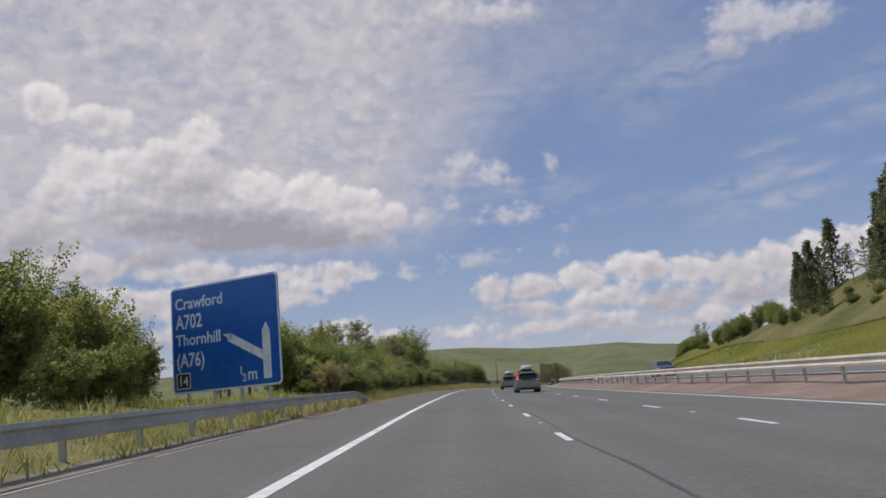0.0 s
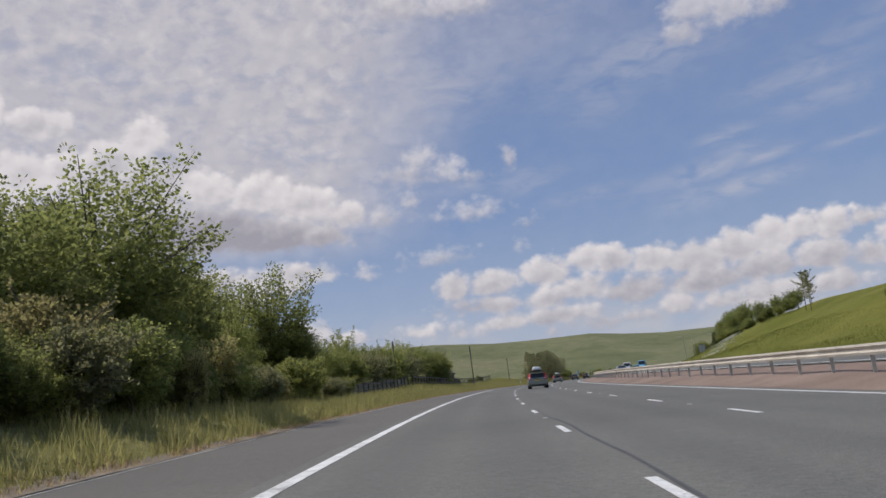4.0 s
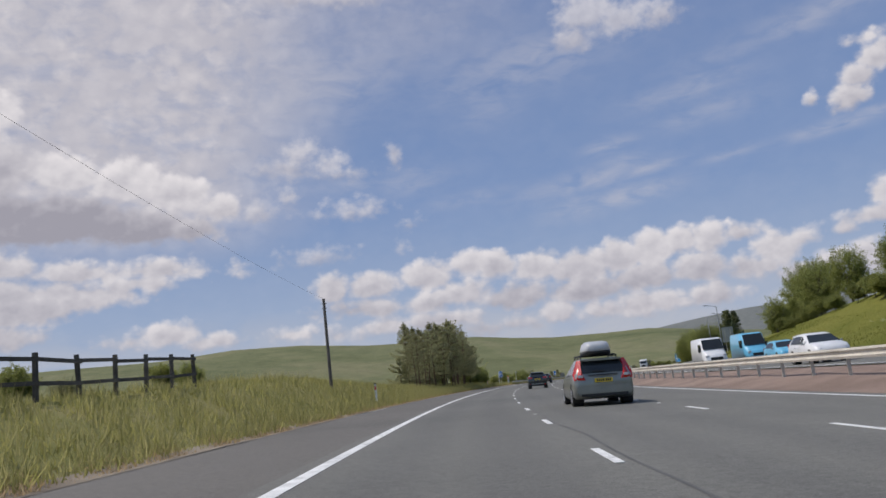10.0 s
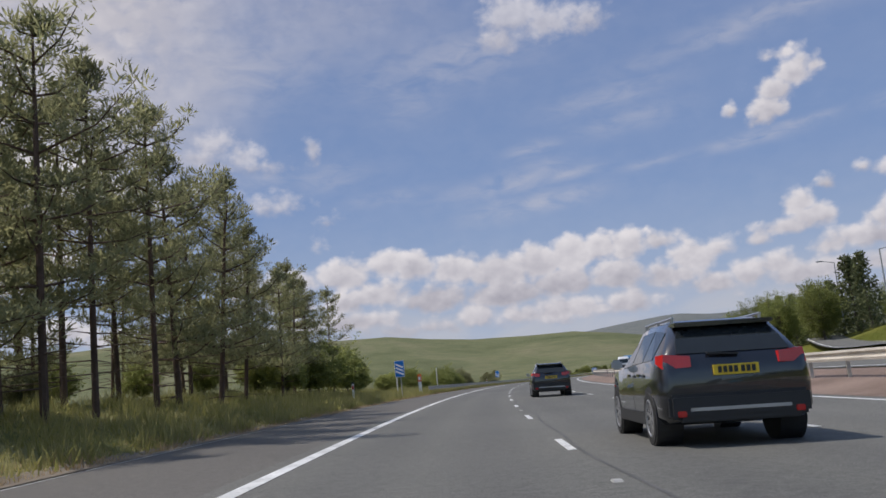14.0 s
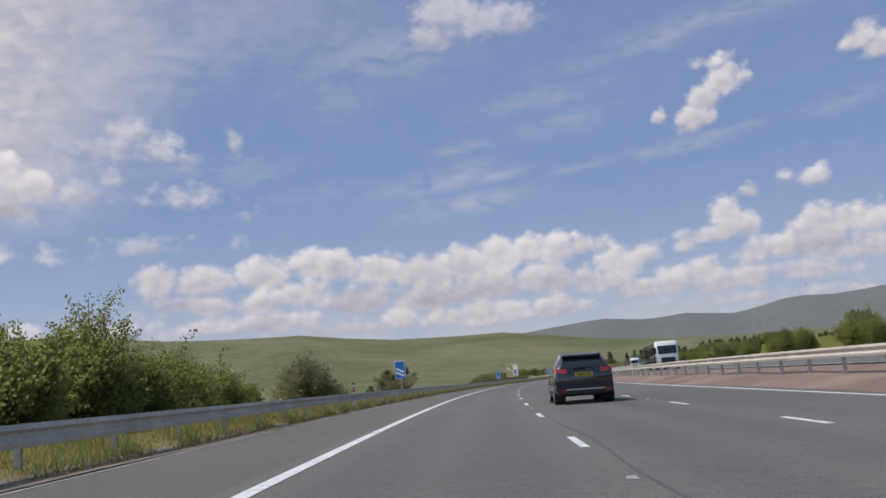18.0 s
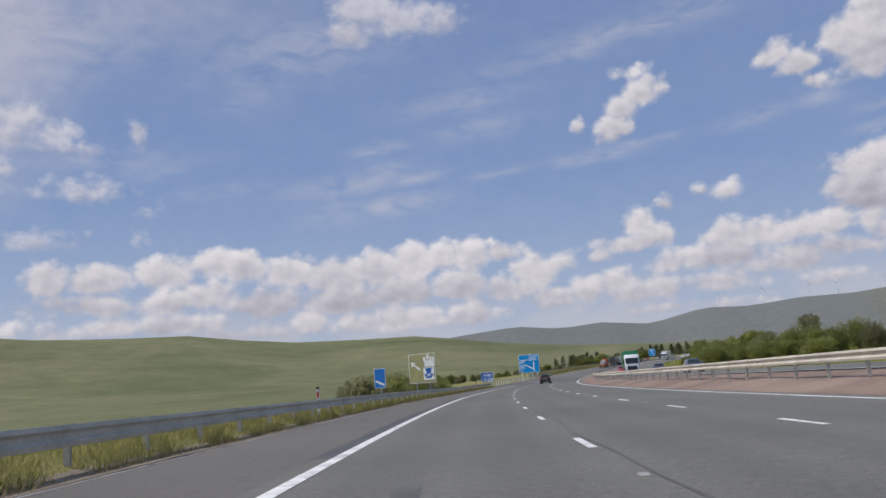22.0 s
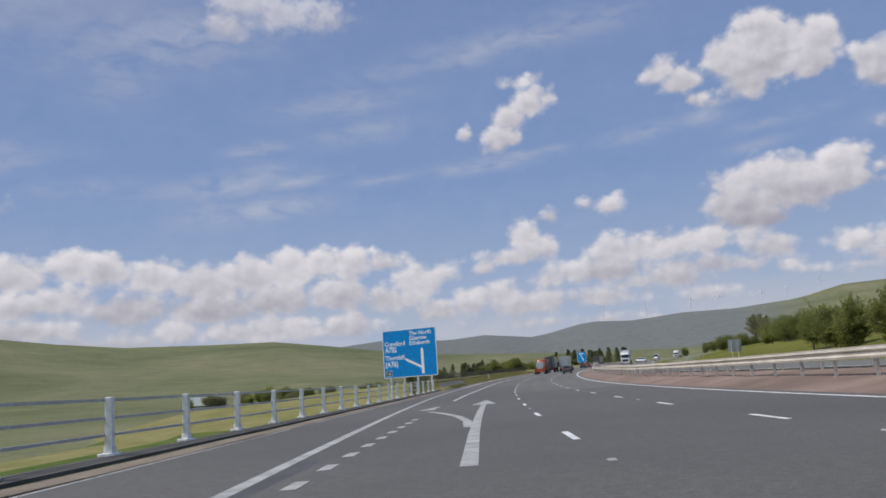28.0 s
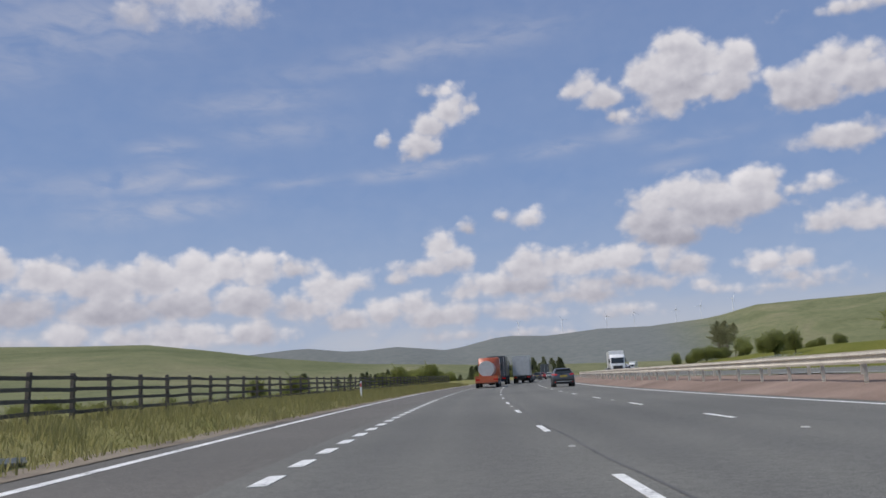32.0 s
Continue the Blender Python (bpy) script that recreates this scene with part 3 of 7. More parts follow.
def sky_backdrop():
    az, el = np.meshgrid(np.arange(-75, 106, 0.25), np.arange(-3, 32.1, 0.2), indexing="ij")

    def union(swells):
        d, tw, ww = np.full(az.shape, -4.0), np.zeros(az.shape), np.zeros(az.shape) + 1e-6
        for a, e, w, h, tone in swells:
            up = (el - e) / h
            sd = (1 - np.sqrt(((az - a) / w) ** 2 + np.where(up < 0, up * 1.3, up) ** 2)) * h
            d = np.maximum(d, sd)
            k = np.exp(np.clip(4.5 * sd, -9, 9))
            tw, ww = tw + k * (np.clip(up, -1.3, 1.3) * 0.3 + tone), ww + k
        return d, tw / ww
    cum, tone = union(SWELLS[0])
    wisp, tone1 = union(SWELLS[1])
    tone = np.where(wisp > cum, tone1, tone)
    streaks = np.zeros(az.shape)
    for a, e, w, h, k in SWELLS[2]:
        streaks = np.maximum(streaks, k * np.exp(-1.3 * (((az - a) / w) ** 2 + ((el - e - 0.1 * (az - a)) / h) ** 2)))
    sheet = 0.98 * smooth(9, -8, az - 0.35 * (el - 18)) * smooth(8, 14, el)
    sheet = np.maximum(sheet, 0.42 * smooth(30, 6, az) * smooth(18, 25, el))
    sheet = np.maximum(sheet, 0.1)
    low = smooth(7, 1.5, el) * 0.8
    r = 4400.0
    ar = np.radians(az)
    er = np.radians(el)
    V = np.stack([140 + r * np.cos(er) * np.sin(ar), 400 + r * np.cos(er) * np.cos(ar), r * np.sin(er)], -1).reshape(-1, 3)
    n, k = az.shape
    i = np.arange((n - 1) * k).reshape(n - 1, k)[:, :-1].ravel()
    m = bpy.data.materials.new("sky_backdrop")
    m.use_nodes = True
    nd, l = m.node_tree.nodes, m.node_tree.links
    nd.remove(nd["Principled BSDF"])

    def attr(name):
        a = nd.new("ShaderNodeAttribute")
        a.attribute_name = name
        return a.outputs["Fac"]

    def calc(op, a, b=0.0, c=0.0):
        q = nd.new("ShaderNodeMath")
        q.operation = op
        for sock, v in zip(q.inputs, (a, b, c)):
            if isinstance(v, (int, float)):
                sock.default_value = v
            else:
                l.new(v, sock)
        return q.outputs[0]

    def span(v, a, b, to0=0.0, to1=1.0):
        q = nd.new("ShaderNodeMapRange")
        q.interpolation_type = "SMOOTHSTEP"
        l.new(v, q.inputs[0])
        for j, x in enumerate((a, b, to0, to1)):
            q.inputs[j + 1].default_value = x
        return q.outputs[0]

    def place(daz, del_, stretch=1.0):
        q = nd.new("ShaderNodeCombineXYZ")
        l.new(calc("ADD", attr("az"), daz), q.inputs[0])
        l.new(calc("MULTIPLY", calc("ADD", attr("el"), del_), stretch), q.inputs[1])
        return q.outputs[0]

    def puffs(where, scale):
        """Rounded billows, 0 to 1."""
        q = nd.new("ShaderNodeTexVoronoi")
        q.feature = "SMOOTH_F1"
        q.inputs["Scale"].default_value, q.inputs["Smoothness"].default_value = scale, 0.25
        q.inputs["Detail"].default_value = 1.0
        l.new(where, q.inputs["Vector"])
        return calc("SUBTRACT", 1.0, q.outputs["Distance"])

    def bent(daz, del_, by=0.55):
        """The place pushed about by noise, so that edges fray."""
        p = place(daz, del_, 1.2)
        w = noise_node(nd, l, 1.0, 4, 0.55, p)
        q = nd.new("ShaderNodeVectorMath")
        q.operation = "MULTIPLY_ADD"
        l.new(w.outputs["Color"], q.inputs[0])
        q.inputs[1].default_value = (by, by, 0.0)
        l.new(p, q.inputs[2])
        return q.outputs[0]

    def body(daz, del_):
        p = bent(daz, del_)
        return calc("ADD", calc("MULTIPLY", puffs(p, 0.5), 0.85), calc("MULTIPLY", puffs(p, 1.35), 0.4))

    here, there = body(0, 0), body(-0.3, 0.45)
    grain = noise_node(nd, l, 1.3, 7, 0.6, place(0, 0, 1.2)).outputs["Fac"]
    soft = noise_node(nd, l, 0.28, 4, 0.55, place(5, 3, 1.2)).outputs["Fac"]
    fray = calc("SUBTRACT", grain, 0.5)
    dens = calc("ADD", calc("ADD", attr("cum"), calc("MULTIPLY_ADD", here, 0.85, -0.2)), calc("MULTIPLY", fray, 0.5))
    solid = span(dens, -0.2, 0.56)
    dens2 = calc("ADD", calc("ADD", attr("wisp"), calc("MULTIPLY_ADD", here, 0.9, -0.2)), calc("MULTIPLY", fray, 1.5))
    thin = calc("MULTIPLY", span(dens2, -0.45, 0.95), 0.72)
    relief = calc("MULTIPLY", calc("SUBTRACT", here, there), 0.5)
    light = calc("ADD", calc("ADD", calc("ADD", attr("tone"), 0.53), relief), calc("MULTIPLY", calc("SUBTRACT", soft, 0.5), 0.55))
    light = calc("ADD", light, span(dens, 0.1, 1.9, 0.16, -0.1))
    cloud_col = ramp_node(nd, l, calc("MULTIPLY", light, 0.72), ((0.03, (0.345, 0.34, 0.395)), (0.25, (0.435, 0.428, 0.48)), (0.47, (0.54, 0.53, 0.575)), (0.72, (0.675, 0.66, 0.69)), (1.0, (0.79, 0.765, 0.785))))
    blue = ramp_node(nd, l, calc("DIVIDE", attr("el"), 30.0), ((0.0, (0.44, 0.49, 0.58)), (0.2, (0.29, 0.392, 0.575)), (0.42, (0.172, 0.282, 0.515)), (0.9, (0.13, 0.215, 0.43))))
    streak = noise_node(nd, l, 0.16, 6, 0.55, place(0, 0, 2.4), 0.7).outputs["Fac"]
    ripple = noise_node(nd, l, 0.7, 5, 0.55, place(3, 7, 1.5), 0.3).outputs["Fac"]
    mottle = puffs(bent(9, 4, 0.8), 0.62)
    broken = span(calc("ADD", calc("MULTIPLY", streak, 0.6), calc("MULTIPLY", ripple, 0.5)), 0.34, 0.62, 0.68, 1.0)
    veil = calc("MULTIPLY", attr("sheet"), broken)
    fleece = ramp_node(nd, l, calc("ADD", calc("MULTIPLY", mottle, 0.55), calc("MULTIPLY", ripple, 0.6)), ((0.3, (0.51, 0.505, 0.56)), (0.6, (0.57, 0.56, 0.605)), (0.85, (0.65, 0.63, 0.66))))
    sky1 = mix_node(nd, l, "MIX", veil, blue.outputs[0], fleece.outputs[0])
    comb = noise_node(nd, l, 0.4, 6, 0.55, place(1, 2, 2.8), 0.5).outputs["Fac"]
    sky1 = mix_node(nd, l, "MIX", calc("MULTIPLY", attr("streaks"), span(comb, 0.22, 0.7)), sky1, (0.55, 0.55, 0.605))
    sky1 = mix_node(nd, l, "MIX", calc("MULTIPLY", attr("low"), span(streak, 0.3, 0.65)), sky1, (0.5, 0.515, 0.565))
    col = mix_node(nd, l, "MIX", calc("MULTIPLY", calc("MAXIMUM", solid, thin), 0.97), sky1, cloud_col.outputs[0])
    em = nd.new("ShaderNodeEmission")
    l.new(col, em.inputs[0])
    l.new(em.outputs[0], nd["Material Output"].inputs[0])
    me = raw_mesh("sky_backdrop", V, np.stack([i, i + 1, i + k + 1, i + k], -1), m, True)
    for name, data in (("az", az), ("el", el), ("cum", cum), ("wisp", wisp), ("tone", tone), ("streaks", streaks), ("sheet", sheet), ("low", low)):
        me.attributes.new(name, "FLOAT", "POINT").data.foreach_set("value", data.astype(np.float32).ravel())
    setting("sky_backdrop", me, "blue summer sky with white cumulus banks and high thin cloud", "backdrop")


sky_backdrop()


# ---- ground: one sheet to the hills ----
def profile(at, values, x):
    return np.interp(x, at, values)


def road_near(x, y):
    """Distance to the road's line, its height and s there."""
    k = slice(None, None, 8)
    best, zz, ss = np.full(x.shape, 1e9), np.zeros(x.shape), np.zeros(x.shape)
    for rx, ry, rz, rs in zip(RX[k], RY[k], RZ[k], RS[k]):
        d = np.hypot(x - rx, y - ry)
        b = d < best
        best, zz, ss = np.where(b, d, best), np.where(b, rz, zz), np.where(b, rs, ss)
    return best, zz, ss


def ground_height(x, y):
    dx, dy = x - 150.0, y - 420.0
    r, az = np.hypot(dx, dy), np.degrees(np.arctan2(dx, dy))
    near = profile([-180, -90, -40, -14, -9, -4, 1, 5, 9, 12, 15, 19, 22, 24.5, 27, 31, 38, 50, 58, 70, 100, 180],
                   [70, 75, 70, 86, 93, 90, 80, 77, 75, 65, 58, 56, 56, 49, 40, 31, 24, 20, 24, 60, 80, 70], az)
    far = profile([-180, -60, -14, 10, 22, 27, 30.7, 33.5, 36, 39.3, 42.5, 45, 48, 51, 54.5, 57, 60, 64, 75, 100, 180],
                  [90, 90, 90, 90, 110, 146, 166, 147, 155, 134, 175, 170, 184, 180, 193, 228, 237, 243, 230, 190, 90], az)
    wave = np.sin(x / 173 + 1) * np.sin(y / 141 + x / 390) + 0.5 * np.sin(x / 67 + y / 83)
    z = -4.0 + (near + 4) * smooth(480, 1280, r) ** 1.9 + 2.2 * wave * smooth(350, 900, r)
    z = z - (near * 0.45) * smooth(1350, 1900, r)
    z = np.maximum(z, -4 + (far + 4) * smooth(1900, 3300, r) + 5 * wave * smooth(1700, 3000, r))
    d, rz, rs = road_near(x, y)
    w = smooth(45, 130, d)
    return z * w + (1 - w) * (np.minimum(rz, 0.5) - 3.6)


def ground():
    rings = np.concatenate([np.arange(0, 700, 14), np.arange(700, 2000, 45), np.arange(2000, 4300, 110)])
    a = np.radians(np.arange(-180, 180, 1.0))
    R, A = np.meshgrid(rings, a, indexing="ij")
    X, Y = 150 + R * np.sin(A), 420 + R * np.cos(A)
    V = np.stack([X, Y, ground_height(X, Y)], -1).reshape(-1, 3)
    n, k = R.shape
    F = []
    for i in range(n - 1):
        j = np.arange(k)
        F.append(np.stack([i * k + j, i * k + (j + 1) % k, (i + 1) * k + (j + 1) % k, (i + 1) * k + j], -1))
    m, nd, l, b = nodes_of("hill_grass")
    co = nd.new("ShaderNodeTexCoord").outputs["Object"]
    n1, n2, n3 = noise_node(nd, l, 0.006, 6, 0.6, co, 1.0), noise_node(nd, l, 0.05, 6, 0.65, co), noise_node(nd, l, 0.6, 4, 0.6, co)
    c1 = ramp_node(nd, l, n1.outputs["Fac"], ((0.3, (0.12, 0.135, 0.068)), (0.5, (0.16, 0.17, 0.09)), (0.7, (0.21, 0.2, 0.12))))
    c2 = ramp_node(nd, l, n2.outputs["Fac"], ((0.3, (0.8, 0.82, 0.8)), (0.7, (1.15, 1.12, 1.1))))
    c3 = ramp_node(nd, l, n3.outputs["Fac"], ((0.3, (0.85, 0.85, 0.85)), (0.7, (1.12, 1.12, 1.12))))
    col = mix_node(nd, l, "MULTIPLY", 1.0, mix_node(nd, l, "MULTIPLY", 1.0, c1.outputs[0], c2.outputs[0]), c3.outputs[0])
    # bluish distance haze, mixed into the far hills' base colour
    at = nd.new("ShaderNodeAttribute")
    at.attribute_name = "far_haze"
    far_haze = ramp_node(nd, l, n2.outputs["Fac"], ((0.35, (0.13, 0.143, 0.138)), (0.65, (0.17, 0.18, 0.172))))
    l.new(mix_node(nd, l, "MIX", at.outputs["Fac"], col, far_haze.outputs[0]), b.inputs["Base Color"])
    b.inputs["Roughness"].default_value, b.inputs["Specular IOR Level"].default_value = 0.95, 0.1
    bp = nd.new("ShaderNodeBump")
    bp.inputs["Strength"].default_value, bp.inputs["Distance"].default_value = 0.7, 1.5
    l.new(n3.outputs["Fac"], bp.inputs["Height"])
    l.new(bp.outputs[0], b.inputs["Normal"])
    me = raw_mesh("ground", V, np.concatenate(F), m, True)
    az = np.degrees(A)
    # haze tint mask: far rings only, within a span of azimuth
    far_haze_v = smooth(1900, 2500, R) * smooth(56, 50, az) * smooth(18, 24, az)
    me.attributes.new("far_haze", "FLOAT", "POINT").data.foreach_set("value", far_haze_v.astype(np.float32).ravel())
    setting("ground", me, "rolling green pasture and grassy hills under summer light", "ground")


ground()

# ---- carriageways ----
S_ALL = np.arange(-60, 1476, 4.0)


def verge_left_height(s, lat):
    bank = np.interp(s, [-60, 60, 110, 150, 180, 196, 208, 222, 240, 290, 303, 315, 330, 345, 365, 440, 480], [0.25, 0.3, 0.5, 0.3, 0.15, 0.3, 0.68, 0.6, 0.45, 0.6, 0.85, 1.05, 0.92, 0.62, 0.46, 0.3, 0.0])
    out = -lat - 3.6
    rise = 0.3 * smooth(0.1, 1.6, out) + bank * (1.75 * smooth(0.6, 6.0, out)) + 0.1 * np.sin(s / 9.0) * smooth(0.5, 3, out)
    late = smooth(455, 500, s)
    fall = 0.28 * smooth(0.1, 1.3, out) - 1.9 * smooth(2.2, 8, out) - 1.2 * smooth(8, 26, out)
    river = smooth(735, 750, s) * smooth(850, 838, s)
    fall = fall * (1 - river) + river * (-3.4 * smooth(1.3, 2.2, out))
    after = smooth(842, 862, s)
    fall = fall * (1 - after) + after * (0.3 * smooth(0.1, 2, out) + 0.2 * smooth(3, 8, out) - 1.5 * smooth(14, 40, out))
    z = rise * (1 - late) + fall * late
    return z - 5.5 * smooth(38, 64, out)


def slope_right_height(s, lat):
    out = lat - 28.0
    amp = np.interp(s, [-60, 0, 60, 150, 290, 340, 400, 470, 540, 640, 760, 900, 1000, 1500], [0.42, 0.5, 0.6, 0.55, 0.63, 0.68, 0.62, 0.35, 0.14, 0.08, 0.1, 0.2, 0.22, 0.2])
    z = 0.4 + amp * (15.0 * smooth(0.5, 36, out) + 4 * smooth(36, 75, out)) + 0.35 * np.sin(s / 13 + lat / 5) * smooth(3, 10, out)
    z = z + (0.7 * smooth(10, 17, out) + 3.0 * smooth(19, 31, out) + 8.0 * smooth(31, 60, out)) * smooth(40, 80, s) * smooth(185, 135, s)
    return z - (8 + 16 * amp) * smooth(82, 110, out)


def gravel_height(s, lat):
    return 0.004 + 0.3 * smooth(11.8, 14.0, lat) + 0.18 * smooth(14.0, 15.4, lat) + 0.035 * np.sin(s * 0.9 + lat * 3) * smooth(12.2, 13, lat) * smooth(16.3, 15.5, lat)


LANES = [-0.35, 0.4, 0.95, 1.8, 2.7, 3.2, 3.65, 4.1, 4.6, 5.45, 6.35, 6.85, 7.3, 7.75, 8.25, 9.1, 10.0, 10.5, 11.0, 11.75]
TRACK = [0, 0.2, 0.8, 0.1, 0.8, 0.2, 0, 0.2, 0.7, 0.1, 0.7, 0.2, 0, 0.1, 0.4, 0.1, 0.4, 0.1, 0, 0]
road_mesh = strip("road", M["asphalt"], S_ALL, LANES, 0.0)
road_mesh.attributes.new("lane", "FLOAT", "POINT").data.foreach_set("value", np.tile(TRACK, len(S_ALL)).astype(np.float32))
setting("road", road_mesh, "grey three-lane motorway carriageway, worn asphalt", "road")
setting("hard_shoulder", strip("hard_shoulder", M["shoulder"], S_ALL, [-3.6, -2, -0.35], 0.0), "darker brownish asphalt hard shoulder", "road")
setting("road_opposite", strip("road_opposite", M["asphalt"], S_ALL, [16.4, 19, 22, 25, 28.2], 0.52), "grey asphalt of the opposite carriageway", "road")
setting("median", strip("median", M["gravel"], S_ALL, [11.75, 12.3, 12.9, 13.5, 14.2, 15.2, 16.4], fn=gravel_height), "reddish brown gravel central reservation", "median")
setting("verge_left", strip("verge_left", M["verge"], S_ALL, [-3.6, -3.9, -4.3, -5, -5.7, -6.5, -7.5, -9, -11, -14, -18, -24, -32, -42, -52, -68], fn=verge_left_height), "rough grass verge and field edge beside the shoulder", "grass verge")
setting("slope_right", strip("slope_right", M["slope"], S_ALL, [28.2, 29, 30.5, 33, 36, 40, 45, 51, 58, 66, 75, 86, 98, 112], fn=slope_right_height), "bright yellow-green grass cutting slope", "grass slope")
setting("rough_hillside", strip("rough_hillside", M["rough"], np.arange(44, 186, 6.0), [43, 45, 47, 50, 53, 57, 62, 68, 76, 86, 98], fn=lambda s, l: slope_right_height(s, l) + 0.28 * smooth(43, 45.5, l) + 0.03), "rough brownish hillside above the cutting", "hillside")
setting("river_meadow", strip("river_meadow", M["meadow"], np.arange(744, 845, 4.0), [-6.2, -7, -8, -10, -13, -18, -25, -34, -45, -60], fn=lambda s, l: verge_left_height(s, l) + 0.03), "green rushy meadow below the bridge", "meadow")
setting("dirt_edge", strip("dirt_edge", M["dirt"], S_ALL, [-4.1, -3.8, -3.47], fn=lambda s, l: 0.012 + verge_left_height(s, l) + 0.01 * np.sin(s)), "crumbling earth strip at the shoulder's edge", "dirt edge")


def ribbon(name, material, s0, s1, lat, width, dz=0.006, step=3.0):
    """A painted or tarred line; lat may be a function of s."""
    s = np.linspace(s0, s1, max(2, int((s1 - s0) / step) + 1))
    c = lat(s) if callable(lat) else np.full(s.shape, float(lat))
    a, b = on_road(s, c - width / 2, dz), on_road(s, c + width / 2, dz)
    V = np.stack([a, b], 1).reshape(-1, 3)
    i = np.arange(len(s) - 1) * 2
    return raw_mesh(name, V, np.stack([i, i + 1, i + 3, i + 2], -1), material)


def slip_edge(s):
    return np.interp(s, [742, 758, 780, 812, 865, 930, 1476], [0, -0.5, -1.2, -2.1, -2.8, -3.45, -3.5])


marking = thing("road_markings", "worn white painted lines on the asphalt", "road marking", kind="structure")
part("edge_line", ribbon("edge_line", M["paint"], -60, 742, 0, 0.2), None, marking)
part("edge_line", ribbon("edge_line", M["old_paint"], 742, 842, slip_edge, 0.2), None, marking)
part("edge_line", ribbon("edge_line", M["paint"], 842, 1470, slip_edge, 0.2), None, marking)
part("median_line", ribbon("median_line", M["paint"], -60, 1470, 11.15, 0.2), None, marking)
for a, b in ((-60, 14), (15, 47), (50, 92), (93, 128), (131, 166), (172, 181), (186, 190), (214, 221), (240, 247), (263, 266), (300, 312), (338, 349), (371, 404), (409, 431), (436, 512), (514, 538), (546, 588), (590, 637), (641, 700), (702, 742), (744, 772), (776, 800)):
    part("shoulder_line", ribbon("shoulder_line", M["old_paint"], a, b, lambda s: -3.36 + 0.03 * np.sin(s / 7), 0.07), None, marking)
part("opposite_line", ribbon("opposite_line", M["paint"], -60, 1470, 17.0, 0.2, 0.53), None, marking)
part("opposite_line", ribbon("opposite_line", M["paint"], -60, 1470, 27.8, 0.2, 0.53), None, marking)
part("seam", ribbon("seam", M["joint"], -60, 130, lambda s: 3.83 + 0.05 * np.sin(s / 3.1) + 0.03 * np.sin(s / 1.3), 0.055, 0.004, 0.8), None, marking, "dark tarred seam")
for a, b in ((130, 262), (268, 372), (375, 520), (532, 640), (655, 742), (842, 960), (968, 1200)):
    part("seam", ribbon("seam", M["seam"], a, b, lambda s: 3.83 + 0.05 * np.sin(s / 3.1) + 0.04 * np.sin(s / 1.3), 0.045, 0.004, 0.8), None, marking, "faint open seam")
part("seam", ribbon("seam", M["joint"], 600, 760, lambda s: -0.32 + 0.05 * np.sin(s / 5), 0.35, 0.004, 1.0), None, marking, "dark patch beside the line")
SKID = lambda s: np.interp(s, [500, 515, 525, 540, 557, 567, 588, 600], [6.5, 5.83, 5.17, 4.1, 3.4, 2.7, 1.57, 1.3])
part("tyre_mark", ribbon("tyre_mark", M["seam"], 500, 596, SKID, 0.26, 0.0035, 2.0), None, marking, "dark skid mark")
part("tyre_mark", ribbon("tyre_mark", M["joint"], 538, 560, lambda s: SKID(s) + 0.03, 0.12, 0.0045, 2.0), None, marking, "dark skid mark")
part("tyre_mark", ribbon("tyre_mark", M["seam"], 504, 532, lambda s: SKID(s) + 1.5, 0.2, 0.0035, 2.0), None, marking, "faint skid mark")
part("tyre_mark", ribbon("tyre_mark", M["seam"], 566, 592, lambda s: SKID(s) - 0.3, 0.12, 0.0035, 2.0), None, marking, "faint skid mark")
part("tyre_mark", ribbon("tyre_mark", M["dirt"], 832.6, 841.0, lambda s: np.interp(s, [832.6, 833.7, 834.5, 836.1, 841], [2.9, 4.2, 5.05, 6.5, 10.6]), 0.13, 0.0045, 0.4), None, marking, "curved brown mud track")
# darker bands: right-hand lanes s 744 to 803, left side s 742 to 842
part("deck_surfacing", ribbon("deck_surfacing", M["deck"], 744, 803, lambda s: 7.65 + 0 * s, 8.2, 0.003), None, marking, "darker asphalt band over the bridge")
part("deck_surfacing", ribbon("deck_surfacing", M["deck"], 742, 842, lambda s: 0.1 + 0 * s, 6.9, 0.003), None, marking, "darker asphalt band over the bridge")


def dash_mesh(length, width, name, paint="paint"):
    bm = bmesh.new()
    box(bm, -width / 2, -length / 2, 0.0, width / 2, length / 2, 0.006)
    return mesh_of(bm, name, M[paint])


def flat_on_road(s, lat, dz=0.003):
    p0, p1, p2 = (Vector(on_road(a, b, dz)) for a, b in ((s - 0.5, lat), (s + 0.5, lat), (s, lat + 0.5)))
    c = Vector(on_road(s, lat, dz))
    y = (p1 - p0).normalized()
    x = (p2 - c).normalized()
    z = x.cross(y).normalized()
    return Matrix(((x.x, y.x, z.x, c.x), (x.y, y.y, z.y, c.y), (x.z, y.z, z.z, c.z), (0, 0, 0, 1)))


dash, block, faded = dash_mesh(2.0, 0.115, "lane_dash"), dash_mesh(1.0, 0.2, "slip_dash"), dash_mesh(0.8, 0.17, "slip_dash", "old_paint")
for lat, phase in ((3.65, 5.6), (7.3, 6.95)):
    s = phase - 54
    while s < 1090:
        part("lane_dash", dash, None, marking).matrix_basis = flat_on_road(s, lat)
        s += 9.0
s = 752.6
while s < 980:
    if s < 773:
        part("slip_dash", faded, None, marking, "worn slip road dash").matrix_basis = flat_on_road(s, 0.2)
    elif s > 794:
        part("slip_dash", block, None, marking).matrix_basis = flat_on_road(s, 0.28 if s < 840 else 0.1)
    s += 2.0 if s < 900 else 4.0


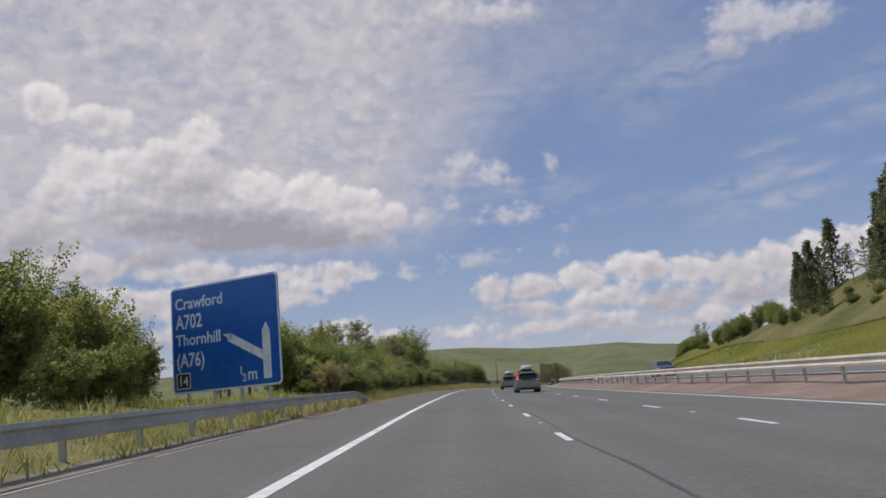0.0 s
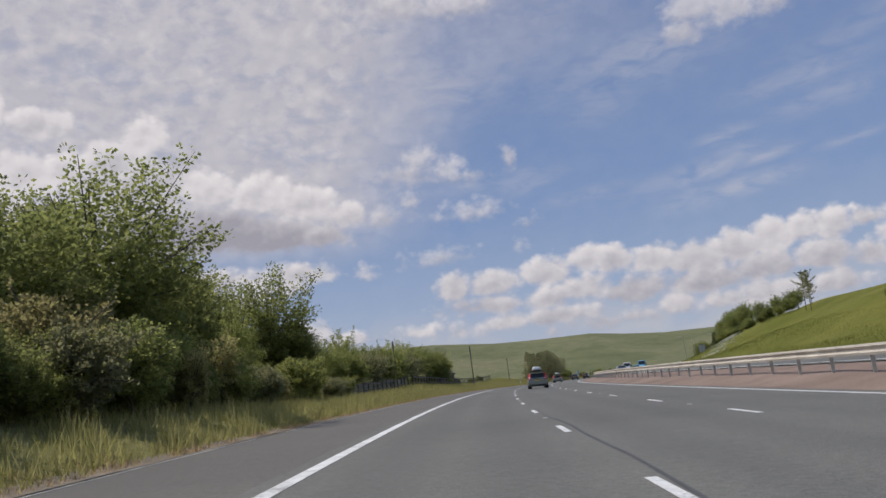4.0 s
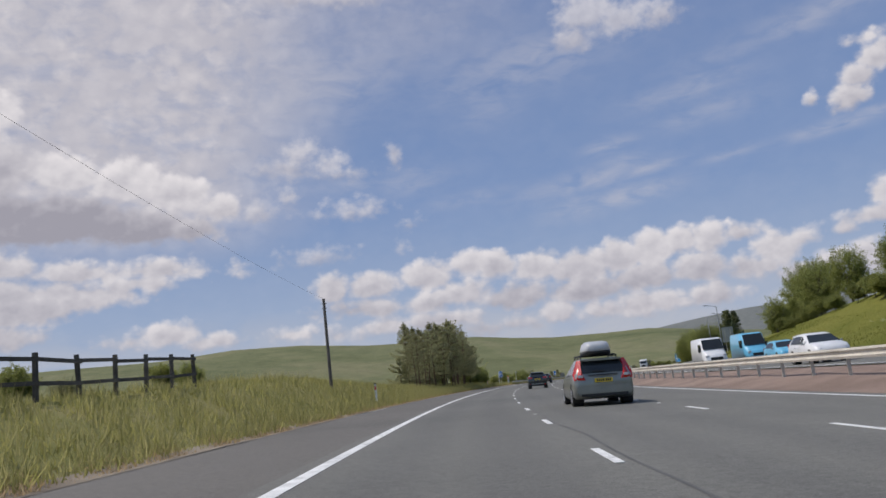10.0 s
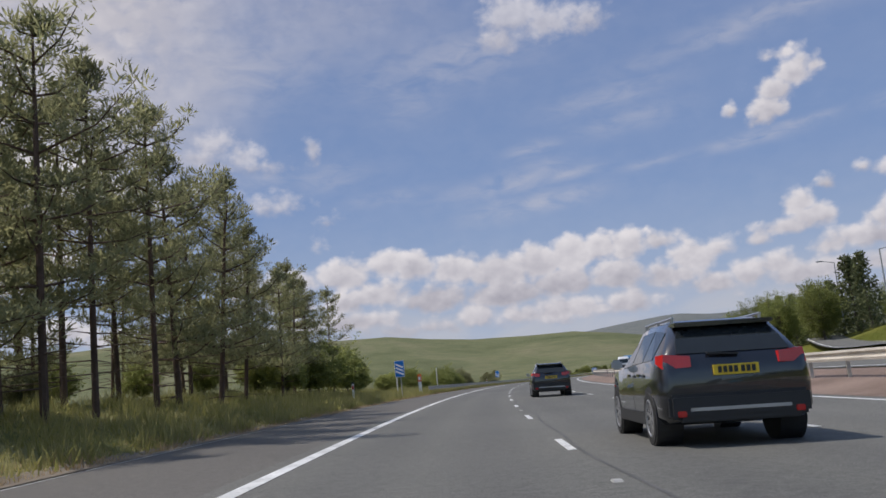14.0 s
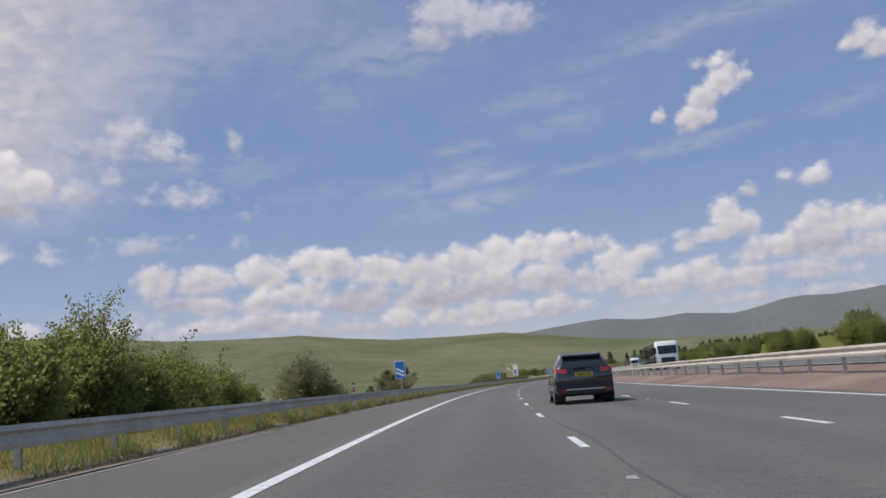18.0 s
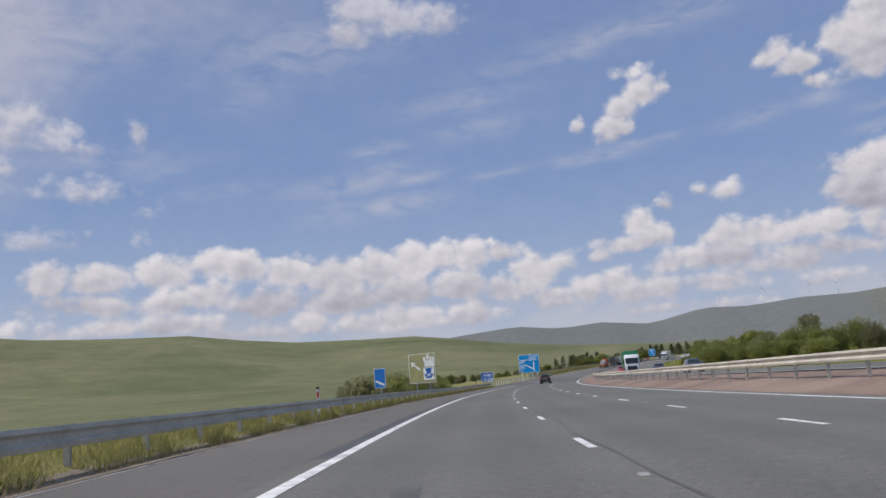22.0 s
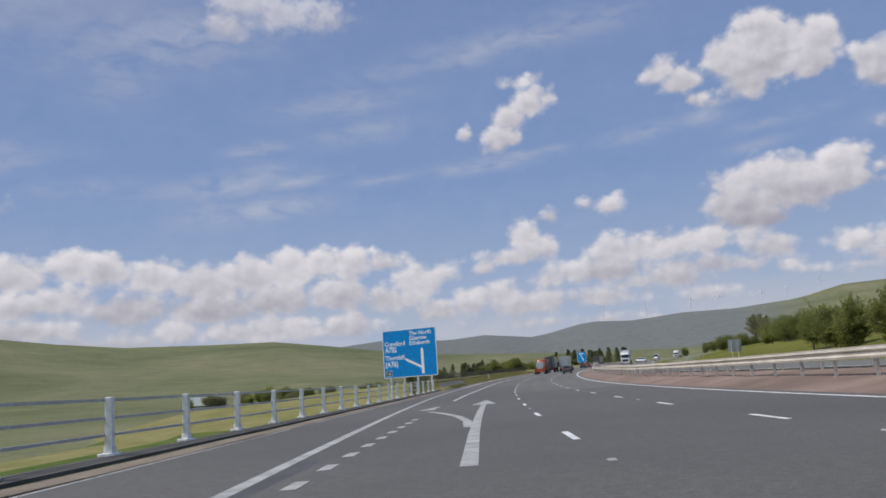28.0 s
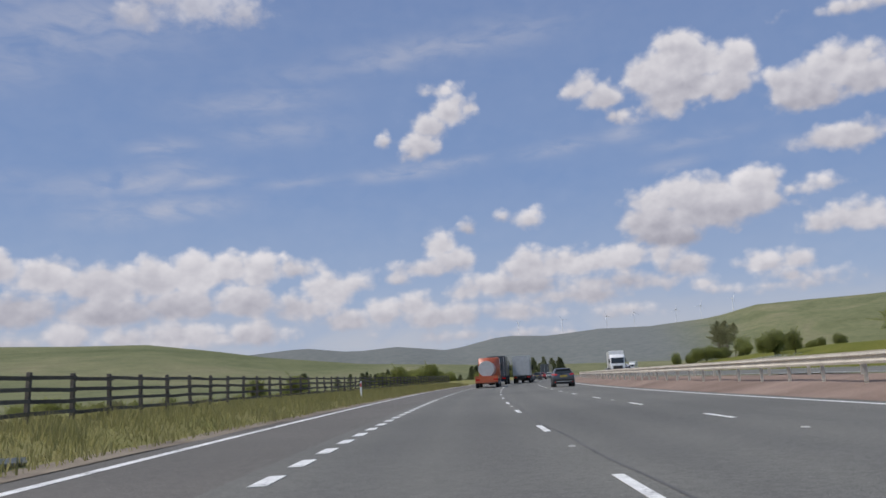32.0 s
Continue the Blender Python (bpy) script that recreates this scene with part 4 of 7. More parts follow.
def arrow(s0, s1, lat, lean, half=False):
    """A long lane arrow painted on the road; lean shifts its head sideways."""
    V, F = [], []

    def quad(pts):
        F.append(tuple(range(len(V), len(V) + len(pts))))
        V.extend(on_road(a, b, 0.007) for a, b in pts)
    n = 4
    s2 = s1 - 3.4 if half else s1
    for k in range(n):
        a, b = k / n, (k + 1) / n
        sa, sb, la, lb = s0 + (s2 - s0) * a, s0 + (s2 - s0) * b, lat + lean * a * a, lat + lean * b * b
        quad(((sa, la - 0.11), (sa, la + 0.11), (sb, lb + 0.11), (sb, lb - 0.11)))
    e = lat + lean
    quad(((s1, e - 0.52), (s1, e + 0.52), (s1 + 7.0, e)) if not half else ((s1 - 1.4, e - 0.62), (s1 - 1.4, e), (s1 + 3.2, e)))
    return raw_mesh("lane_arrow", V, F, M["old_paint"])


part("lane_arrow", arrow(757.5, 783.6, 2.05, 0.03), None, marking)
part("lane_arrow", arrow(766.5, 782.2, 1.9, -1.72, True), None, marking)

# reflecting studs between the dashes
V, F = [], []
for lat, phase in ((3.65, 1.1), (7.3, 2.45)):
    for s in np.arange(phase - 36, 1000, 18):
        i = len(V)
        V += [on_road(s + a, lat + b, c) for a, b, c in ((-0.09, -0.05, 0.004), (-0.09, 0.05, 0.004), (0.09, 0.05, 0.004), (0.09, -0.05, 0.004), (-0.05, -0.04, 0.022), (-0.05, 0.04, 0.022), (0.05, 0.04, 0.022), (0.05, -0.04, 0.022))]
        F += [(i + 4, i + 5, i + 6, i + 7)] + [(i + a, i + b, i + b + 4, i + a + 4) for a, b in ((0, 1), (1, 2), (2, 3), (3, 0))]
tagged(new("road_stud", raw_mesh("road_stud", V, F, M["old_paint"])), "small white reflecting road studs set in asphalt", "road stud", kind="stuff")


# ---- barriers ----
def loft(name, material, outline, s_list, lat, dz):
    """An outline of (lat, height) offsets drawn along the road and closed."""
    o = np.asarray(outline, float)
    s = np.asarray(s_list, float)
    L = (lat(s) if callable(lat) else np.full(s.shape, float(lat)))[:, None] + o[None, :, 0]
    Z = (dz(s) if callable(dz) else np.full(s.shape, float(dz)))[:, None] + o[None, :, 1]
    V = on_road(np.broadcast_to(s[:, None], L.shape), L, Z).reshape(-1, 3)
    n, k = L.shape
    F = []
    for i in range(n - 1):
        for j in range(k):
            F.append((i * k + j, i * k + (j + 1) % k, (i + 1) * k + (j + 1) % k, (i + 1) * k + j))
    F += [tuple(range(k))[::-1], tuple(range((n - 1) * k, n * k))]
    return raw_mesh(name, V, F, material)


W_BEAM = tuple((x * 1.15, z * 1.1) for x, z in ((0.04, 0.31), (0.06, 0.24), (0.0, 0.19), (0.0, 0.12), (0.06, 0.07), (0.04, 0.0), (0.02, 0.0), (0.035, 0.06), (-0.025, 0.115), (-0.025, 0.195), (0.035, 0.25), (0.02, 0.31)))


def post_mesh(h, name="post"):
    bm = bmesh.new()
    box(bm, -0.055, -0.03, -0.4, 0.055, -0.02, h)
    box(bm, -0.055, 0.02, -0.4, 0.055, 0.03, h)
    box(bm, -0.004, -0.02, -0.4, 0.004, 0.02, h)
    return mesh_of(bm, name, M["steel"])


BARRIER_POST = post_mesh(0.68)


def crash_barrier(s0, s1, lat, dz, side, label, step=3.2, ramp=False, group="motorway crash barriers"):
    ob = thing("crash_barrier", label, "crash barrier", group)
    o = [(side * x, z) for x, z in W_BEAM]
    s = np.arange(s0, s1 + 0.1, 2.0)
    top = (lambda q: dz(q) + 0.37 - (0.6 * smooth(s1 - 7, s1, q) if ramp else 0)) if callable(dz) else (lambda q: dz + 0.42 - (0.6 * smooth(s1 - 7, s1, q) if ramp else 0 * q))
    part("beam", loft("beam", M["steel"], o, s, lat, top), None, ob, "galvanised corrugated beam")
    for q in np.arange(s0 + 1, s1 - (6 if ramp else 0), step):
        base = float(dz(q)) if callable(dz) else dz
        part("post", BARRIER_POST, None, ob).matrix_basis = stand(q, lat - side * 0.09, base)
    return ob


crash_barrier(-45, 54, -4.2, lambda s: 0.06 + 0 * s, 1, "grey galvanised crash barrier on the grass verge", 3.2, True)
crash_barrier(452, 742, -4.2, lambda s: 0.07 + 0 * s, 1, "grey galvanised crash barrier in front of the fields", 3.2)
crash_barrier(836, 866, -4.3, lambda s: 0.07 + 0 * s, 1, "grey crash barrier end section after the bridge", 2.4, True)
crash_barrier(-50, 470, 13.95, 0.42, -1, "galvanised central barrier on the gravel reservation", 3.2)
crash_barrier(472, 1100, 13.95, 0.42, -1, "galvanised central barrier on the gravel reservation", 3.2)
crash_barrier(690, 1000, 15.6, 0.5, 1, "galvanised barrier facing the opposite carriageway", 4.8)


def bridge_parapet(s0, s1):
    ob = thing("bridge_parapet", "pale aluminium post and rail parapet on the river bridge", "bridge parapet")
    s = np.arange(s0, s1 + 0.1, 2.0)
    for z in (0.44, 0.76, 1.1):
        part("rail", loft("rail", M["parapet_rail"], ((-0.03, 0), (0.03, 0), (0.03, 0.055), (-0.03, 0.055)), s, -4.9, z), None, ob)
    bm = bmesh.new()
    box(bm, -0.07, -0.07, 0.03, 0.07, 0.07, 1.1)
    box(bm, -0.17, -0.18, 0.0, 0.17, 0.18, 0.06)
    box(bm, -0.12, -0.015, 0.06, 0.12, 0.015, 0.18)
    me = mesh_of(bevelled(bm, 0.008, 1), "post", M["rail_paint"])
    for q in np.arange(s0 + 1.6, s1, 4.17):
        part("post", me, None, ob).matrix_basis = stand(q, -4.8, 0.08)
    part("plinth", loft("plinth", M["edge_beam"], ((-0.3, -0.7), (0.3, -0.7), (0.3, 0.06), (-0.3, 0.09)), s, -4.55, 0.0), None, ob, "low grimy concrete edge beam")
    return ob


bridge_parapet(741, 837)


def timber_fence(s0, s1, lat, label, rails=3, height=1.25, step=2.4, board=False, wood="wood"):
    ob = thing("timber_fence", label, "fence", "timber roadside fences")
    rnd = random.Random(int(s0))
    bm = bmesh.new()
    box(bm, -0.06, -0.06, -0.3, 0.06, 0.06, height + 0.12)
    post = mesh_of(bevelled(bm, 0.01, 1), "post", M["wood"])
    base = lambda q: float(verge_left_height(np.array(float(q)), np.array(float(lat))))
    qs = np.arange(s0, s1, step)
    for q in qs:
        part("post", post, None, ob).matrix_basis = stand(q, lat, base(q), 0) @ pose(0, 0, 0, rnd.uniform(-2, 2), rnd.uniform(-2, 2), rnd.uniform(-5, 5))
    bm = bmesh.new()
    box(bm, -0.02, -0.02, -0.055, 0.02, 1.02, 0.055)
    rail = mesh_of(bm, "rail", M["wood"])
    for a, b in zip(qs[:-1], qs[1:]):
        for k in range(rails):
            z = height * (k + 0.75) / (rails - 0.15)
            pa, pb = Vector(on_road(a, lat + 0.08, base(a) + z + rnd.uniform(-0.03, 0.03))), Vector(on_road(b, lat + 0.08, base(b) + z + rnd.uniform(-0.03, 0.03)))
            part("rail", rail, None, ob).matrix_basis = Matrix.Translation(pa) @ (pb - pa).to_track_quat("Y", "Z").to_matrix().to_4x4() @ Matrix.Diagonal((1, (pb - pa).length, 1, 1))
    if board:
        bm = bmesh.new()
        box(bm, -0.012, -0.06, 0.12, 0.012, 0.06, height + 0.05)
        slat = mesh_of(bm, "board", M[wood])
        for q in np.arange(s0, qs[-1], 0.19):
            part("board", slat, None, ob).matrix_basis = stand(q, lat + 0.12, base(q) + rnd.uniform(-0.05, 0.05)) @ pose(0, 0, 0, rnd.uniform(-2, 2), 0, 0)
    return ob


timber_fence(166, 208, -9.2, "dark weathered post and rail fence in long grass", 2, 1.1, 2.4)
timber_fence(237, 259, -9.45, "pale close-boarded fence in front of the barn", 2, 0.95, 2.4, True, "pale_board")
timber_fence(182, 222, -11.8, "pale close-boarded fence below the garden trees", 2, 1.05, 2.4, True, "pale_board")
timber_fence(210, 301, -9.1, "dark weathered post and rail fence above the bank", 2, 1.15)
timber_fence(326, 372, -19.0, "dark weathered post and rail fence behind the bank", 2, 1.15)
timber_fence(850, 1010, -9.5, "dark weathered four-rail timber fence beside the slip road", 4, 1.25, 2.6)


# ---- road signs ----
def rounded(w, h, r, n=5):
    pts = []
    for cx, cz, a0 in ((w - r, r, -90), (w - r, h - r, 0), (r, h - r, 90), (r, r, 180)):
        for k in range(n + 1):
            a = radians(a0 + 90 * k / n)
            pts.append((cx + r * math.cos(a), cz + r * math.sin(a)))
    return pts


def plate_mesh(pts, y0, y1, material, name):
    """A flat plate in the x-z plane between y0 (front) and y1 (back)."""
    n = len(pts)
    V = [(x, y0, z) for x, z in pts] + [(x, y1, z) for x, z in pts]
    F = [tuple(range(n)), tuple(range(2 * n - 1, n - 1, -1))] + [(k, k + n, (k + 1) % n + n, (k + 1) % n) for k in range(n)]
    return raw_mesh(name, V, F, material)


def bar(a, b, w, y=-0.034, name="symbol", material=None):
    a, b = Vector((a[0], 0, a[1])), Vector((b[0], 0, b[1]))
    d = (b - a).normalized()
    q = Vector((d.z, 0, -d.x)) * w / 2
    return plate_mesh([(p.x, p.z) for p in (a - q, b - q, b + q, a + q)], y, y + 0.012, material or M["sign_white"], name)


def sign_board(name, label, w, h, face, m, legs=2, clear=1.5, radius=0.12, border=0.07, category="road sign", legmat="steel", girth=0.06):
    """A sign whose lower left corner stands clear metres over its foot; local -y faces the traffic."""
    ob = thing(name, label, category, m=m)
    up = lambda pts, x, z: [(a + x, b + z) for a, b in pts]
    part("panel", plate_mesh(up(rounded(w, h, radius), 0, clear), -0.02, 0.02, M["sign_back"], "panel"), None, ob, "grey panel back")
    part("border", plate_mesh(up(rounded(w, h, radius), 0, clear), -0.024, -0.0205, M["sign_white"], "border"), None, ob, "white border")
    part("face", plate_mesh(up(rounded(w - 2 * border, h - 2 * border, radius * 0.75), border, clear + border), -0.03, -0.0245, face, "face"), None, ob)
    for k in range(legs):
        x = w * (k + 0.5) / legs if legs > 1 else w / 2
        bm = bmesh.new()
        tube(bm, (x, 0.09, -2.2), (x, 0.09, clear + h * (0.85 if legs > 1 else 0.3)), girth if legs > 1 else 0.04, n=10)
        part("leg", bm, M[legmat], ob, shade=False)
    return ob


def glyphs(me):
    """The word's mesh cut into its letters: pieces whose spans in x overlap belong together."""
    V = np.array([v.co for v in me.vertices])
    root = list(range(len(V)))

    def top(i):
        while root[i] != i:
            root[i] = root[root[i]]
            i = root[i]
        return i
    polys = [tuple(p.vertices) for p in me.polygons]
    for p in polys:
        for j in p[1:]:
            root[top(j)] = top(p[0])
    piece = {}
    for p in polys:
        piece.setdefault(top(p[0]), []).append(p)
    spans = sorted((min(V[i][0] for p in ps for i in p), max(V[i][0] for p in ps for i in p), k) for k, ps in piece.items())
    groups = []
    for a, b, k in spans:
        if groups and (min(b, groups[-1][1]) - a) > 0.4 * min(b - a, groups[-1][1] - groups[-1][0]):
            groups[-1][1] = max(b, groups[-1][1])
            groups[-1][2].extend(piece[k])
        else:
            groups.append([a, b, list(piece[k])])
    for _, _, ps in groups:
        used = sorted({i for p in ps for i in p})
        at = {i: n for n, i in enumerate(used)}
        yield [V[i] for i in used], [[at[i] for i in p] for p in ps]


def letters(ob, body, x, z, size, material=None, stretch=1.0, y=-0.034, bold=0.02):
    """Words on a sign's face, one part a letter."""
    material = material or M["sign_white"]
    for V, F in glyphs(text_mesh(body, size, material, bold=bold)):
        part("letter", raw_mesh("letter", V, F, material), None, ob).matrix_basis = pose(x, y, z, 90, 0, 0) @ Matrix.Diagonal((stretch, 1, 1, 1))


def junction_box(ob, x, z, w, h):
    part("symbol", plate_mesh([(a + x, b + z) for a, b in rounded(w, h, 0.05)], -0.034, -0.031, M["sign_white"], "symbol"), None, ob)
    part("symbol", plate_mesh([(a + x + 0.04, b + z + 0.04) for a, b in rounded(w - 0.08, h - 0.08, 0.03)], -0.038, -0.0345, M["sign_black"], "symbol"), None, ob, "black junction panel")
    letters(ob, "14", x + w * 0.13, z + h * 0.2, h * 0.85, y=-0.041, bold=0.01)


def place_sign(right, left, bottom):
    """Pose and width of a board from its right and left edge, each (s, lat), and its lower edge's height over the road."""
    a, b = Vector(on_road(*left, 0)), Vector(on_road(*right, 0))
    d = b - a
    return pose(a.x, a.y, a.z, 0, 0, math.degrees(math.atan2(d.y, d.x))), math.hypot(d.x, d.y)


m, w = place_sign((30.1, -4.3), (32.4, -8.95), 1.0)
sg = sign_board("direction_sign", "large blue motorway exit sign, half a mile ahead, behind the barrier", w, 4.0, M["sign_blue"], m, 4, 1.03, 0.18, 0.07)
u = w / 5.3
letters(sg, "Crawford", 0.22 * u, 4.2, 0.62 * u)
letters(sg, "A702", 0.25 * u, 3.46, 0.76 * u, None, 0.82)
letters(sg, "Thornhill", 0.22 * u, 2.82, 0.62 * u)
letters(sg, "(A76)", 0.22 * u, 2.02, 0.74 * u, None, 0.85)
letters(sg, "m", 3.72 * u, 1.3, 0.62 * u)
letters(sg, "1", 3.32 * u, 1.52, 0.4 * u)
letters(sg, "2", 3.46 * u, 1.26, 0.4 * u)
part("symbol", bar((4.66 * u, 1.28), (4.66 * u, 3.0), 0.36), None, sg, "white route arrow")
part("symbol", plate_mesh([(4.48 * u, 2.98), (4.84 * u, 2.98), (4.66 * u, 3.3)], -0.034, -0.022, M["sign_white"], "symbol"), None, sg)
part("symbol", bar((4.62 * u, 2.05), (2.9 * u, 2.92), 0.3, -0.036), None, sg)
part("symbol", plate_mesh([(2.98 * u, 2.76), (3.12 * u, 3.02), (2.62 * u, 3.05)], -0.036, -0.024, M["sign_white"], "symbol"), None, sg)
junction_box(sg, 0.2 * u, 1.2, 0.72 * u, 0.6)

m, w = place_sign((840.9, -4.95), (843.2, -11.3), 1.65)
sg = sign_board("direction_sign", "large pale blue exit sign on four posts behind the parapet", w, 5.3, M["sign_cyan"], m, 4, 1.65, 0.2, 0.08, girth=0.1, legmat="rail_paint")
u = w / 6.4
for body, x, z, size in (("The North", 3.25, 6.24, 0.6), ("Glasgow", 3.25, 5.7, 0.6), ("Edinburgh", 3.25, 5.16, 0.6), ("Crawford", 0.25, 5.2, 0.63), ("Thornhill", 0.25, 3.66, 0.63)):
    letters(sg, body, x * u, z, size * u)
letters(sg, "A702", 0.28 * u, 4.5, 0.8 * u, None, 0.82)
letters(sg, "(A76)", 0.22 * u, 2.88, 0.8 * u, None, 0.85)
part("symbol", bar((4.7 * u, 1.95), (4.7 * u, 4.55), 0.32), None, sg, "white route arrow")
part("symbol", plate_mesh([(4.54 * u, 4.54), (4.86 * u, 4.54), (4.7 * u, 4.82)], -0.034, -0.022, M["sign_white"], "symbol"), None, sg)
part("symbol", bar((4.68 * u, 2.62), (2.75 * u, 3.6), 0.26, -0.036), None, sg)
part("symbol", plate_mesh([(2.83 * u, 3.45), (2.95 * u, 3.68), (2.48 * u, 3.72)], -0.036, -0.024, M["sign_white"], "symbol"), None, sg)
junction_box(sg, 0.22 * u, 1.85, 0.78 * u, 0.62)

m, w = place_sign((1116, -4.8), (1117, -8.8), 1.6)
sg = sign_board("direction_sign", "blue exit sign with a white arrow far up the road", w, 4.2, M["sign_cyan"], m, 2, 1.8, 0.15, 0.07)
part("symbol", bar((w * 0.7, 2.3), (w * 0.35, 5.2), 0.35), None, sg)
part("symbol", bar((w * 0.2, 5.3), (w * 0.75, 5.3), 0.3, -0.036), None, sg)

for (s, lat), bars, zb in (((435.4, -4.03), 3, 1.6), ((539.1, -4.06), 2, 1.5), ((640.5, -4.25), 1, 1.12)):
    m, w = place_sign((s, lat), (s + 0.22, lat - 0.72), zb)
    sg = sign_board("countdown_sign", "blue countdown marker with %s white diagonal %s on a grey pole" % (("one", "two", "three")[bars - 1], "bar" if bars == 1 else "bars"), 0.78, 1.22, M["sign_mid"], m, 1, zb, 0.06, 0.03)
    for k in range(bars):
        z = zb + 0.3 + 0.26 * k
        part("symbol", bar((0.09, z + 0.15), (0.69, z - 0.12), 0.12), None, sg)

m, w = place_sign((670.6, -3.95), (671.7, -6.68), 1.44)
sg = sign_board("tourist_sign", "brown tourist sign with arrow, castle and emblem on two posts", w, 2.85, M["sign_brown"], m, 2, 1.44, 0.08, 0.05, legmat="sign_back")
part("symbol", bar((1.25, 2.72), (0.55, 3.3), 0.17), None, sg, "white arrow")
part("symbol", plate_mesh([(0.25, 3.52), (0.78, 3.46), (0.36, 2.98)], -0.034, -0.022, M["sign_white"], "symbol"), None, sg)
for x0, z0, x1, z1 in ((1.75, 3.0, 2.85, 3.62), (1.62, 3.6, 1.92, 3.95), (2.02, 3.7, 2.3, 4.18), (2.38, 3.6, 2.6, 3.98), (2.66, 3.55, 2.86, 3.9)):
    part("symbol", plate_mesh([(x0, z0), (x1, z0), (x1, z1), (x0, z1)], -0.034, -0.022, M["sign_white"], "symbol"), None, sg, "white castle outline")
part("symbol", plate_mesh([(1.62, 1.72), (2.78, 1.72), (2.78, 2.92), (1.62, 2.92)], -0.034, -0.022, M["sign_white"], "symbol"), None, sg, "white emblem panel")
part("symbol", plate_mesh([(2.2 + 0.33 * math.cos(a * 0.5236), 2.22 + 0.36 * math.sin(a * 0.5236)) for a in range(12)], -0.04, -0.0345, M["sign_blue"], "symbol"), None, sg, "blue emblem")
part("symbol", plate_mesh([(1.95, 2.5), (2.45, 2.5), (2.58, 2.85), (1.82, 2.85)], -0.04, -0.0345, M["sign_blue"], "symbol"), None, sg, "blue emblem")
part("symbol", bar((1.72, 2.3), (2.0, 1.86), 0.1, -0.041, material=M["sign_blue"]), None, sg)
part("symbol", bar((2.68, 2.3), (2.4, 1.86), 0.1, -0.041, material=M["sign_blue"]), None, sg)
part("symbol", bar((2.0, 2.36), (2.4, 2.06), 0.07, -0.046), None, sg)
part("symbol", bar((2.4, 2.36), (2.0, 2.06), 0.07, -0.05), None, sg)

m, w = place_sign((746.8, -4.3), (747.3, -6.6), 1.5)
sg = sign_board("river_sign", "blue sign with the river's name, below the bridge approach", w, 1.75, M["sign_blue"], m, 2, 1.0, 0.12, 0.06)
letters(sg, "RIVER", 0.42, 1.96, 0.66)
letters(sg, "CLYDE", 0.36, 1.22, 0.66)

for s, lat, w, h, clear in ((447, 42.0, 2.2, 3.0, 2.0), (871, 33.6, 1.7, 1.7, 1.5)):
    m = stand(s, lat, float(slope_right_height(np.array(s), np.array(lat))), 180)
    sg = sign_board("direction_sign", "grey back of a sign facing the opposite carriageway", w, h, M["sign_blue"], m, 2, clear)


def emergency_phone(s, lat):
    ob = thing("emergency_phone", "orange and white roadside emergency phone post", "emergency phone", m=stand(s, lat, 0.3))
    bm = bmesh.new()
    box(bm, -0.13, -0.11, -0.3, 0.13, 0.11, 0.95)
    part("post", bevelled(bm, 0.02), M["sign_white"], ob, "white post")
    bm = bmesh.new()
    box(bm, -0.17, -0.15, 0.95, 0.17, 0.15, 1.62)
    part("housing", bevelled(bm, 0.03), M["orange"], ob, "orange telephone housing")
    part("face", plate_mesh([(-0.1, 1.08), (0.1, 1.08), (0.1, 1.4), (-0.1, 1.4)], -0.158, -0.151, M["sign_white"], "face"), None, ob)


emergency_phone(450.1, -4.7)
bm = bmesh.new()
tube(bm, (0, 0, -0.5), (0, 0, 2.6), 0.05)
tagged(new("pole", mesh_of(bm, "pole", M["rail_paint"])), "plain white metal pole on the verge", "pole").matrix_basis = stand(471.4, -5.6, 0.2)
bm = bmesh.new()
tube(bm, (0, 0, -0.5), (0, 0, 2.3), 0.05)
tagged(new("pole", mesh_of(bm, "pole", M["rail_paint"])), "plain grey metal pole beside the emergency phone", "pole").matrix_basis = stand(441.5, -5.5, 0.2)


def marker_post(s, lat, dz):
    ob = thing("marker_post", "white plastic roadside marker post with red reflector", "marker post", "marker posts", m=stand(s, lat, dz))
    bm = bmesh.new()
    box(bm, -0.06, -0.03, -0.3, 0.06, 0.03, 0.95)
    part("post", bevelled(bm, 0.015), M["sign_white"], ob)
    part("reflector", plate_mesh([(-0.045, 0.55), (0.045, 0.55), (0.045, 0.8), (-0.045, 0.8)], -0.037, -0.031, M["red"], "reflector"), None, ob)
    bm = bmesh.new()
    box(bm, -0.065, -0.035, 0.9, 0.065, 0.035, 0.99)
    part("cap", bm, M["sign_black"], ob)


for s, lat, dz in ((319, -4.9, 0.5), (420.5, -5.2, 0.35), (521.6, -4.45, 0.3), (621.6, -4.5, 0.3), (722, -4.5, 0.3), (908, -5.2, 0.35)):
    marker_post(s, lat, dz)


# ---- poles, wires, lamps ----
def telegraph_pole(s, lat, foot, top):
    ob = thing("telegraph_pole", "tall grey-brown wooden telegraph pole", "telegraph pole", "telegraph poles", m=stand(s, lat, foot))
    bm = bmesh.new()
    tube(bm, (0, 0, -1), (0, 0, top - foot), 0.115, 0.085, 12)
    part("shaft", bm, M["pole_wood"], ob)
    bm = bmesh.new()
    for k in range(2):
        tube(bm, (-0.16, 0, top - foot - 0.3 - 0.3 * k), (0.16, 0, top - foot - 0.3 - 0.3 * k), 0.025)
    part("insulator_bar", bm, M["sign_back"], ob)
    return Vector(on_road(s, lat, top))


tops = [telegraph_pole(*q) for q in ((214.5, -11.8, 1.6, 7.3), (251.9, -6.05, 1.4, 7.5), (316.7, -7.2, 1.3, 6.8))]
tops = [Vector(on_road(150, -14, 8.5))] + tops


